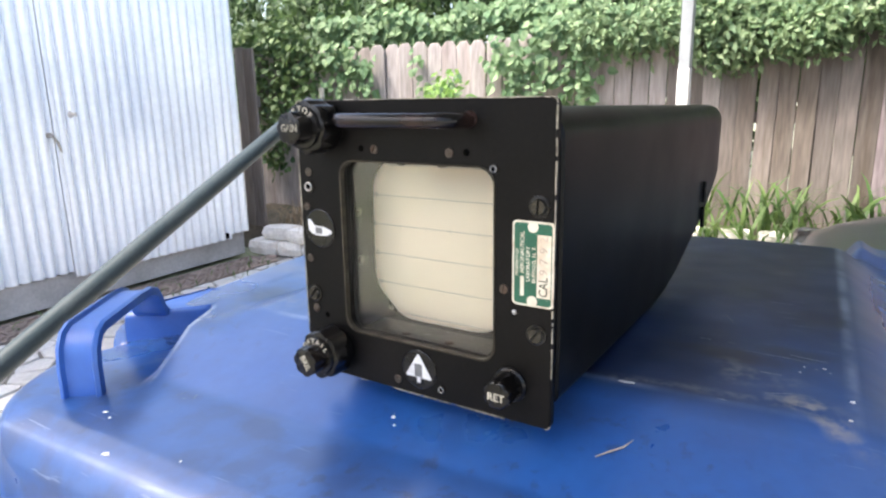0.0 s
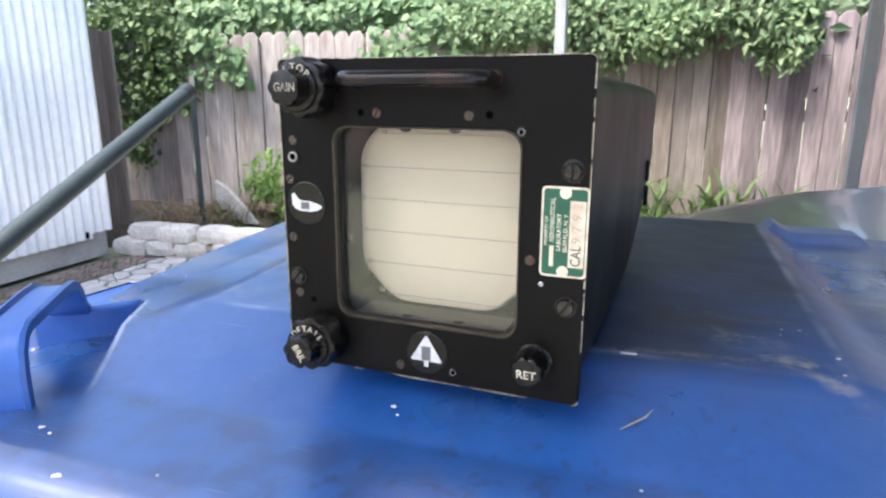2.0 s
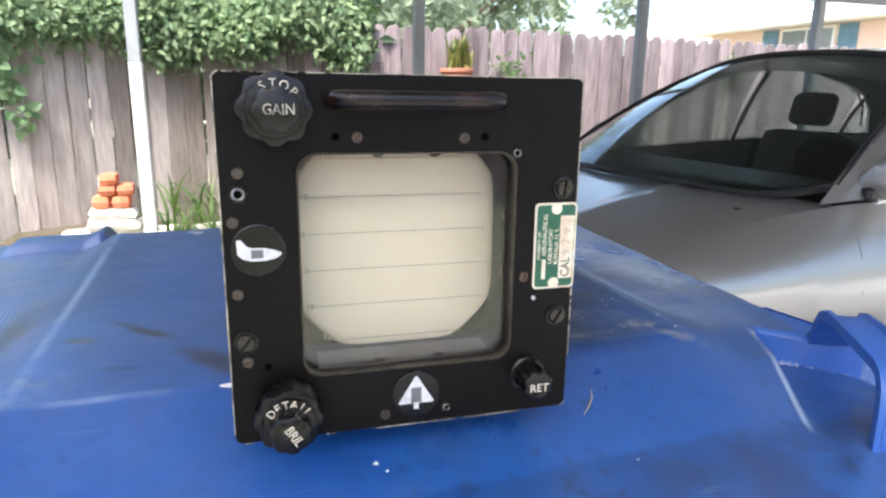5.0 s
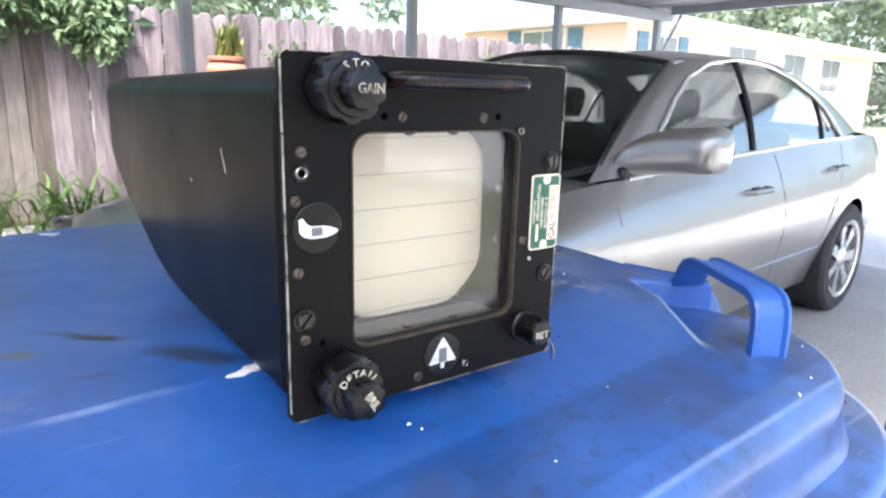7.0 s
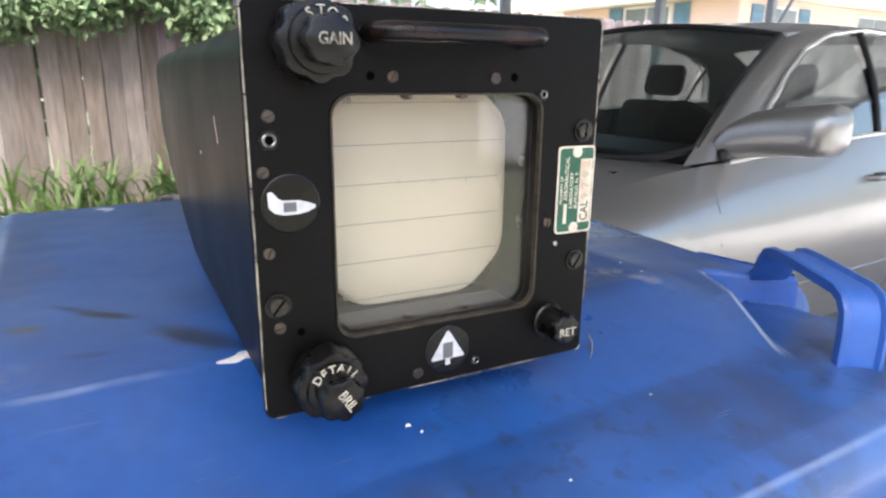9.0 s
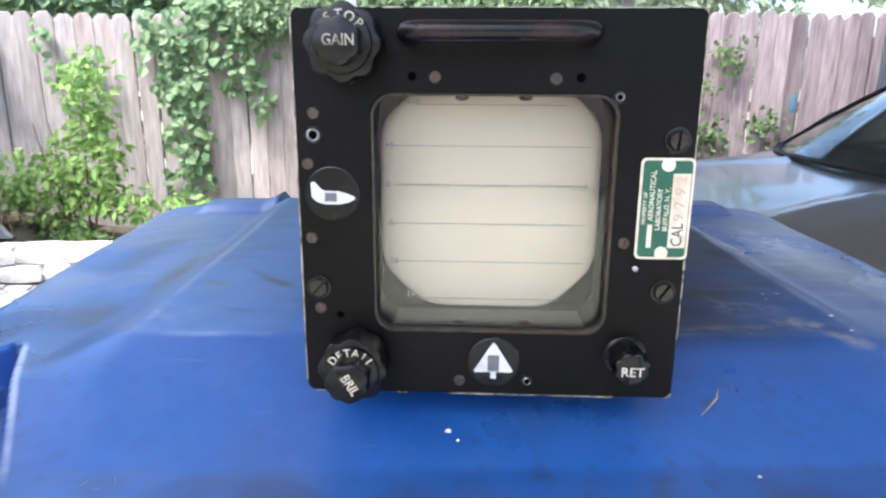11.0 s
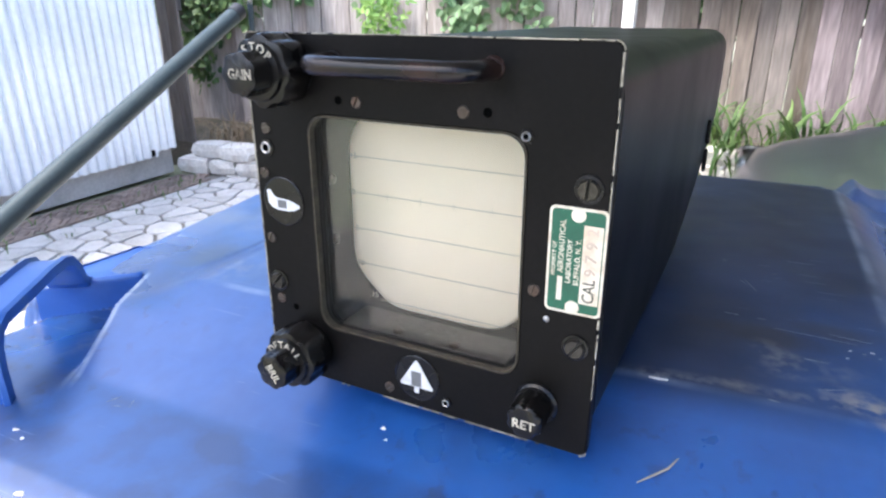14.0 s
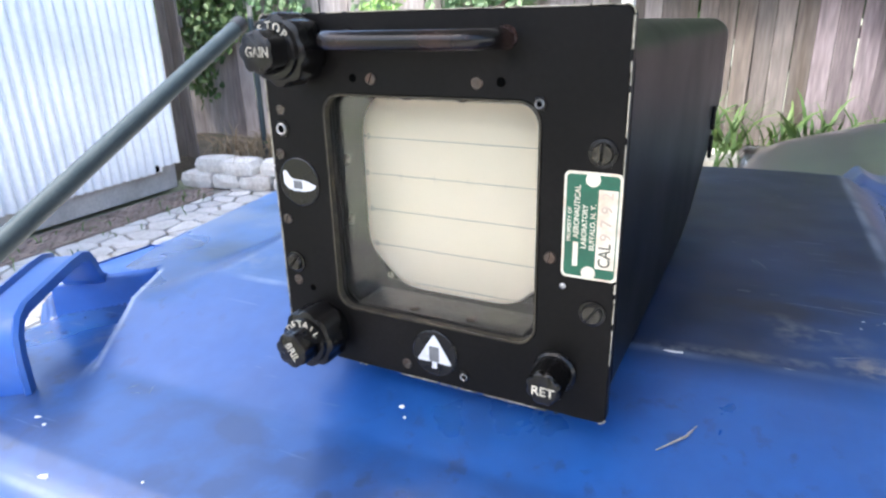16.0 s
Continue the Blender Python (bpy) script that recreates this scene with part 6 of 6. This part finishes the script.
low = thing("low_plants", pose(0, 0, 0), "low green leafy plants on the bed soil", "plant", kind="stuff")
n = 1100
x, y = rg.uniform(-3.7, -2.6, n), rg.uniform(4.15, 4.95, n)
leaf_cloud("foliage", np.stack([x, y, 0.14 - 0.11 * np.clip((x + 3.5) / 0.3, 0, 1) + rg.uniform(0, 0.2, n) * (0.5 + 0.5 * np.sin(x * 7 + y * 5))], 1), 0.07, M_LEAF_LILY, low, rg, (0, -0.5, 0.7), heart=False, spread=0.9)


def clumps(spec, seed, deep=0.1):
    rg = np.random.default_rng(seed)
    out = []
    for x, y, z, rx, rz, n in spec:
        q = rg.normal(size=(n, 3))
        q /= np.linalg.norm(q, axis=1)[:, None]
        q *= rg.uniform(0.1, 1.0, (n, 1)) ** 0.5 * rg.choice((1.0, 1.0, 1.25), (n, 1))
        out.append(q * (rx, deep, rz) + (x, y, z))
    return np.concatenate(out)


vine = thing("climbing_vine", pose(0, 0, 0), "green heart-leaved vine hanging over the fence", "vine", kind="stuff")
rg = np.random.default_rng(31)
F = 5.74
spec = [(-2.68, F, 1.62, 0.3, 0.24, 170), (-2.62, F, 1.25, 0.28, 0.3, 200), (-2.6, F, 0.8, 0.24, 0.34, 190), (-2.62, F, 0.4, 0.2, 0.25, 90), (-2.2, F, 1.55, 0.34, 0.26, 190), (-2.1, F, 1.28, 0.22, 0.16, 60), (-1.92, F, 1.05, 0.1, 0.14, 22),
        (-4.72, F, 1.58, 0.34, 0.26, 210), (-4.9, F, 1.75, 0.3, 0.14, 90), (-4.5, F, 1.35, 0.14, 0.1, 30), (-3.82, F, 1.6, 0.07, 0.14, 18), (-3.5, F, 1.32, 0.16, 0.18, 46), (-3.75, F, 1.3, 0.1, 0.14, 20)]
for k in range(34):
    x = -5.3 + 3.4 * k / 33
    spec.append((x, 6.02, 2.02 + 0.1 * rg.uniform(-1, 1), 0.2, 0.13, 60))
for k in range(12):
    spec.append((-2.0 + 0.5 * rg.uniform(-1, 1), F + 0.02, 1.84 + 0.08 * rg.uniform(-1, 1), 0.18, 0.12, 36))
pts = clumps(spec, 7)
pts = pts[np.arange(len(pts)) % 5 < 3]
leaf_cloud("foliage", to_bend(pts), 0.08, M_LEAF_VINE, vine, rg, (0, -1, 0.4), spread=0.5)
ivy = thing("ivy", pose(0, 0, 0), "dark green ivy beside the shed", "ivy", kind="stuff")
spec = [(-5.5, F, 1.65, 0.4, 0.3, 420), (-5.7, F, 1.2, 0.34, 0.36, 330), (-5.95, F, 0.7, 0.25, 0.4, 200), (-5.2, F, 1.2, 0.2, 0.2, 80), (-6.3, F, 1.5, 0.4, 0.5, 400), (-6.0, F, 2.0, 0.6, 0.2, 300)]
leaf_cloud("foliage", to_bend(clumps(spec, 9)), 0.062, M_LEAF_IVY, ivy, rg, (0, -1, 0.45), spread=0.8)
curtain = thing("trailing_climber", pose(0, 0, 0), "light green small-leaved climber heaped over the fence top", "climber", kind="stuff")
spec = []
for k in range(60):
    x = -2.0 + 2.7 * k / 59
    top = 1.93 + 0.05 * math.sin(x * 5) - 0.12 * max(x - 0.45, 0) / 0.25
    low_z = 1.56 + 0.09 * math.sin(x * 3.7 + 1) + 0.05 * math.sin(x * 9) - (0.06 if x > 0.2 else 0)
    spec.append((x, F + 0.08, top, 0.15, 0.1, 110))
    spec.append((x, F, (top + low_z) / 2 + 0.04 * rg.uniform(-1, 1), 0.13, (top - low_z) * 0.5, 120))
    if k % 3 == 0:
        spec.append((x, F, low_z + 0.03, 0.06, 0.13, 24))
leaf_cloud("foliage", to_bend(clumps(spec, 5, 0.13)), 0.075, M_LEAF_CURTAIN, curtain, rg, (0, -0.8, 0.6), heart=False, spread=0.95)

hedge = thing("hedge", pose(0, 0, 0), "dense dark green hedge behind the fence", "hedge", kind="stuff")
n = 15000
x = rg.uniform(-11, 0.9, n)
top = 2.75 + 0.2 * np.sin(x * 1.3) + 0.15 * np.sin(x * 3.1) - 0.65 * np.clip((x + 0.6) / 1.5, 0, 1)
z = 1.2 + (top - 1.2) * rg.uniform(0, 1, n)
y = 6.3 + 0.35 * np.sin(x * 2.2 + z * 1.7) + rg.uniform(-0.15, 0.35, n)
leaf_cloud("foliage", np.stack([x, y, z], 1), 0.13, M_LEAF_HEDGE, hedge, rg, (0, -0.8, 0.5), heart=False, spread=0.9)
n = 5000
leaf_cloud("inner_foliage", np.stack([rg.uniform(-11, 0.6, n), rg.uniform(6.8, 7.3, n), rg.uniform(0.5, 3.3, n)], 1), 0.24, M_LEAF_HEDGE, hedge, rg, (0, -0.8, 0.5), heart=False, spread=0.9)


def tree(x, y, h, spread, seed, mat=M_LEAF_TREE, n=4200, size=0.26):
    rg = np.random.default_rng(seed)
    t = thing("tree", pose(x, y, -0.03), "broad leafy green tree behind the fence and house", "tree", group="trees behind")
    bm = bmesh.new()
    fork = Vector((0.1, 0, h * 0.35))
    tube(bm, [(0, 0, 0), (0.05, 0.02, h * 0.18), fork], [0.24, 0.19, 0.15], 10)
    cs = []
    for k in range(9):
        a = 2 * math.pi * k / 9 + rg.uniform(-0.3, 0.3)
        e = Vector((math.cos(a) * spread * rg.uniform(0.4, 0.8), math.sin(a) * spread * rg.uniform(0.4, 0.8), h * rg.uniform(0.45, 0.85)))
        tube(bm, [fork, fork.lerp(e, 0.5) + Vector((0, 0, 0.2)), e], [0.1, 0.06, 0.025], 6)
        cs.append(e)
    part("trunk", bm, M_BARK, t, "brown bark")
    pts = []
    for k in range(34):
        c = cs[k % 9] + Vector(rg.normal(size=3) * (spread * 0.28, spread * 0.28, h * 0.09))
        q = rg.normal(size=(n // 34, 3))
        q /= np.linalg.norm(q, axis=1)[:, None]
        pts.append(q * rg.uniform(0.3, 1, (len(q), 1)) ** 0.5 * spread * rg.uniform(0.16, 0.3) + np.array(c))
    leaf_cloud("crown", np.concatenate(pts), size, mat, t, rg, (0, 0, 0.6), heart=False, spread=1)


tree(3.0, 13.0, 3.9, 2.6, 1)
tree(-3.5, 13.0, 4.6, 3, 2)
tree(-9, 11.0, 4.4, 3, 3)
tree(6.2, 19.0, 4.6, 2.6, 4)
tree(30.0, 17.0, 9.5, 5.5, 5, n=5000, size=0.4)
tree(39.0, 12.0, 10, 6, 6, n=5000, size=0.45)
tree(47.0, 5.0, 10, 6, 7, n=4000, size=0.5)
woods = thing("far_woods", pose(0, 0, 0), "far mass of grey-green trees beyond the drive", "woods", kind="stuff")
n = 9000
x = rg.uniform(24, 60, n)
z = rg.uniform(0, 1, n) ** 0.8 * (7.5 + 1.5 * np.sin(x * 0.5) + np.sin(x * 1.3))
leaf_cloud("foliage", np.stack([x, 20 - 0.22 * (x - 24) + rg.uniform(-1.5, 1.5, n) + 1.2 * np.sin(x + z), z], 1), 0.5, M_LEAF_TREE, woods, rg, (-0.5, -0.8, 0.5), heart=False, spread=0.9)
shrub = thing("flowering_shrub", pose(25.3, 6.6, 0), "round green shrub by the house corner", "shrub")
q = rg.normal(size=(1500, 3))
q /= np.linalg.norm(q, axis=1)[:, None]
leaf_cloud("foliage", q * rg.uniform(0.5, 1, (1500, 1)) * (1.0, 0.8, 0.9) + (0, 0, 0.8), 0.16, M_LEAF_LILY, shrub, rg, (0, 0, 0.5), spread=1)

# ---- stone edging of the bed ----
edging = thing("stone_edging", pose(0, 0, 0), "low edging wall of rough white stacked stones", "garden wall", kind="structure")
rng = random.Random(17)


def rough_stone(w, d, h, seed):
    bm = cube(-w / 2, w / 2, -d / 2, d / 2, 0, h)
    bmesh.ops.subdivide_edges(bm, edges=bm.edges[:], cuts=1, use_grid_fill=True)
    r2 = random.Random(seed)
    for v in bm.verts:
        k = (abs(v.co.x) > w * 0.4) + (abs(v.co.y) > d * 0.4) + (v.co.z < h * 0.1 or v.co.z > h * 0.9)
        s = 0.86 if k == 3 else 0.95 if k == 2 else 1.04
        v.co.x *= s * r2.uniform(0.95, 1.05)
        v.co.y *= s * r2.uniform(0.92, 1.08)
        v.co.z = h / 2 + (v.co.z - h / 2) * s * r2.uniform(0.95, 1.05)
    me = bpy.data.meshes.new("stone")
    bmesh.ops.recalc_face_normals(bm, faces=bm.faces)
    bm.to_mesh(me)
    bm.free()
    me.materials.append(M_BLOCK)
    return me


stones = [rough_stone(0.24 + 0.05 * (i % 3), 0.2, 0.115, i) for i in range(6)]


def lay_stones(p0, p1, courses, z0=0.0):
    p0, p1 = Vector(p0), Vector(p1)
    length, d = (p1 - p0).length, (p1 - p0).normalized()
    a = math.degrees(math.atan2(d.y, d.x))
    for c in range(courses):
        s = 0.1 * (c % 2) + 0.05
        while s < length:
            ob = new("stone", rng.choice(stones))
            ob.parent = edging
            p = p0 + d * s
            ob.matrix_world = pose(p.x + rng.uniform(-0.01, 0.01), p.y + rng.uniform(-0.02, 0.02) + 0.03 * c, z0 + c * 0.113, rng.uniform(-2, 2), rng.uniform(-2, 2), a + rng.uniform(-4, 4) + rng.choice((0, 180)))
            s += rng.uniform(0.26, 0.32)


lay_stones((-4.08, 3.72), (-2.3, 3.93), 2)
lay_stones((-1.6, 5.15), (2.6, 5.3), 2)
for k, (w, d, h, z) in enumerate(((0.37, 0.24, 0.085, 0.227), (0.33, 0.22, 0.078, 0.314))):
    ob = new("stone", rough_stone(w, d, h, 120 + k))
    ob.parent = edging
    ob.matrix_world = pose(-1.245, 5.2, z, 0, 0, 3)
brick_sizes = [rough_stone(0.2, 0.118, 0.095, 90), rough_stone(0.2, 0.112, 0.076, 91)]
for me in brick_sizes:
    me.materials.clear()
    me.materials.append(M_BRICK)
for k, x, z in ((0, -1.305, 0.393), (0, -1.18, 0.393), (1, -1.265, 0.489), (1, -1.15, 0.489), (1, -1.255, 0.566)):
    b2 = tagged(new("brick", brick_sizes[k]), "loose orange brick stacked on the edging", "brick", "stacked bricks")
    b2.matrix_world = pose(x, 5.2, z, 0, 0, 90 + rng.uniform(-6, 6))

# ---- paving ----
paving = thing("flagstone_paving", pose(0, 0, 0), "crazy paving of pale irregular flagstones with dark joints", "paving", kind="structure")
part("joint_bed", cube(-4.05, -0.76, -2.5, 3.9, -0.06, -0.012), M_MORTAR, paving)
rng = random.Random(23)
seeds = []
tries = 0
while len(seeds) < 470 and tries < 30000:
    tries += 1
    p = (rng.uniform(-3.72, -0.8), rng.uniform(-0.6, 3.75))
    if all((p[0] - q[0]) ** 2 + (p[1] - q[1]) ** 2 > (0.145 + 0.03 * math.sin(p[0] * 9 + p[1] * 7)) ** 2 for q in seeds):
        seeds.append(p)
seeds.sort(key=lambda p: -p[1])


def cell(i):
    px, py = seeds[i]
    poly = [(-3.72, -0.7), (-0.78, -0.7), (-0.78, 3.75), (-3.72, 3.75)]
    for j, (qx, qy) in enumerate(seeds):
        if j == i or (qx - px) ** 2 + (qy - py) ** 2 > 0.5:
            continue
        mx, my, nx, ny = (px + qx) / 2, (py + qy) / 2, qx - px, qy - py
        ln = math.hypot(nx, ny)
        lim = (mx * nx + my * ny) / ln - 0.0095
        nx, ny = nx / ln, ny / ln
        out = []
        for k in range(len(poly)):
            a, b = poly[k], poly[(k + 1) % len(poly)]
            da, db = a[0] * nx + a[1] * ny - lim, b[0] * nx + b[1] * ny - lim
            if da <= 0:
                out.append(a)
            if da * db < 0:
                t = da / (da - db)
                out.append((a[0] + (b[0] - a[0]) * t, a[1] + (b[1] - a[1]) * t))
        poly = out
    return poly


rest = bmesh.new()
for i in range(len(seeds)):
    poly = cell(i)
    if len(poly) < 3:
        continue
    cx, cy = sum(p[0] for p in poly) / len(poly), sum(p[1] for p in poly) / len(poly)
    soft = []
    for k in range(len(poly)):
        a, b = poly[k], poly[(k + 1) % len(poly)]
        for q in (0.12, 0.88):
            soft.append((a[0] + (b[0] - a[0]) * q - cx, a[1] + (b[1] - a[1]) * q - cy))
    top = rng.uniform(-0.002, 0.004)
    bm = bmesh.new() if i < 300 else rest
    dx, dy = (0, 0) if i < 300 else (cx, cy)
    soft = [(a * rng.uniform(0.97, 1.02) + dx, b * rng.uniform(0.97, 1.02) + dy) for a, b in soft]
    rings(bm, [[(a, b, -0.03) for a, b in soft], [(a, b, top - 0.005) for a, b in soft], [(dx + (a - dx) * 0.96, dy + (b - dy) * 0.96, top) for a, b in soft]], cap0=False)
    if i < 300:
        part("flagstone", bm, M_STONE, paving).location = (cx, cy, 0)
tagged(part("far_flagstones", rest, M_STONE, paving), kind="stuff")

pavers = thing("perforated_pavers", pose(0, 0, 0), "strip of brown perforated bricks laid along the shed", "paving", kind="structure")
bm = bmesh.new()
xs = [-0.05, -0.035, -0.012, 0.012, 0.035, 0.05]
ys = [-0.1, -0.08, -0.045, -0.02, 0.02, 0.045, 0.08, 0.1]
vs = [[bm.verts.new((x, y, 0)) for x in xs] for y in ys]
for j in range(len(ys) - 1):
    for i in range(len(xs) - 1):
        if i == 2 and j in (1, 3, 5) or (i in (1, 3) and j in (2, 4)):
            f = [vs[j][i], vs[j][i + 1], vs[j + 1][i + 1], vs[j + 1][i]]
            low = [bm.verts.new((v.co.x, v.co.y, -0.035)) for v in f]
            bm.faces.new(low)
            for k in range(4):
                bm.faces.new((f[k], f[(k + 1) % 4], low[(k + 1) % 4], low[k]))
        else:
            bm.faces.new((vs[j][i], vs[j][i + 1], vs[j + 1][i + 1], vs[j + 1][i]))
rim = [vs[0][i] for i in range(6)] + [vs[j][5] for j in range(1, 8)] + [vs[7][i] for i in range(4, -1, -1)] + [vs[j][0] for j in range(6, 0, -1)]
low = [bm.verts.new((v.co.x, v.co.y, -0.05)) for v in rim]
for k in range(len(rim)):
    bm.faces.new((rim[k], rim[(k + 1) % len(rim)], low[(k + 1) % len(rim)], low[k]))
paver_mesh = bpy.data.meshes.new("paver")
bmesh.ops.recalc_face_normals(bm, faces=bm.faces)
bm.to_mesh(paver_mesh)
bm.free()
paver_mesh.materials.append(M_PAVER)
for j in range(23):
    for i in range(3):
        y = -0.9 + 0.207 * j + 0.1 * (i % 2)
        if y < 3.55:
            ob = new("paver", paver_mesh)
            ob.parent = pavers
            ob.matrix_world = pose(-3.995 + 0.106 * i - 0.02 * y / 3, y, 0.004 + rng.uniform(-0.004, 0.003), rng.uniform(-1, 1), rng.uniform(-1.5, 1.5), rng.uniform(-1.5, 1.5))

# ---- fence ----
fence = thing("board_fence", pose(0, 0, 0), "tall weathered grey-brown board fence", "fence", kind="structure")
rng = random.Random(41)
BENT = Matrix.Translation((BEND_X, 5.866, 0)) @ Matrix.Rotation(math.atan(BEND), 4, "Z")
for z in (0.35, 1.0, 1.55):
    part("rail", cube(BEND_X + 0.02, 11.0, 5.885, 5.925, z, z + 0.09), M_DARKWOOD, fence)
    part("rail", box(bmesh.new(), -6.3, 0.0, 0.019, 0.059, z, z + 0.09, BENT), M_DARKWOOD, fence)
picket_meshes = []
for k in range(5):
    bm = bmesh.new()
    w, hh = 0.0685 + 0.0006 * k, 1.83
    prof = [(-w, 0.02), (w, 0.02), (w, hh - 0.045 - 0.01 * (k % 3)), (w - 0.035, hh), (-w + 0.03 + 0.004 * k, hh - 0.004), (-w, hh - 0.05)]
    rings(bm, [[(a, 0.009, b) for a, b in prof], [(a, -0.006, b) for a, b in prof], [(a * 0.9, -0.011, 0.02 + (b - 0.02) * 0.996) for a, b in prof]])
    me = bpy.data.meshes.new("picket")
    bmesh.ops.recalc_face_normals(bm, faces=bm.faces)
    bm.to_mesh(me)
    bm.free()
    me.materials.append(M_FENCE)
    rough = me.copy()
    rough.name = "picket"
    rough.materials.clear()
    rough.materials.append(M_FENCE_ROUGH)
    shaded = me.copy()
    shaded.name = "picket"
    shaded.materials.clear()
    shaded.materials.append(M_FENCE_BROWN)
    picket_meshes.append((me, rough, shaded))
x = -7.0
while x < 10.9:
    # the middle run takes the brown boards with the climber's shade in them
    wood = 0 if x < -1.1 + 0.3 * math.sin(x * 31) else 2 if x < 0.2 + 0.15 * math.sin(x * 40) else 1
    ob = new("picket", rng.choice(picket_meshes)[wood])
    ob.parent = fence
    y, turn = fence_line(x), math.degrees(math.atan(BEND)) if x < BEND_X else 0
    ob.matrix_world = pose(x, y + rng.uniform(-0.012, 0.006), rng.uniform(-0.02, 0.015) + 0.012 * math.sin(x * 0.7), rng.uniform(-0.4, 0.4), rng.uniform(-0.4, 0.4), turn + rng.uniform(-5, 5)) @ Matrix.Diagonal((1, 1, 0.68 + 0.32 * y / 5.866, 1))
    x += (0.1425 + rng.uniform(-0.003, 0.003)) * (0.965 if x < BEND_X else 1)
for x in (-6.2, -3.8, -1.4, 1.0, 3.4, 5.8, 8.2):
    y = fence_line(x) + 0.115
    part("fence_post", cube(x - 0.045, x + 0.045, y - 0.045, y + 0.045, -0.03, 1.6), M_DARKWOOD, fence)
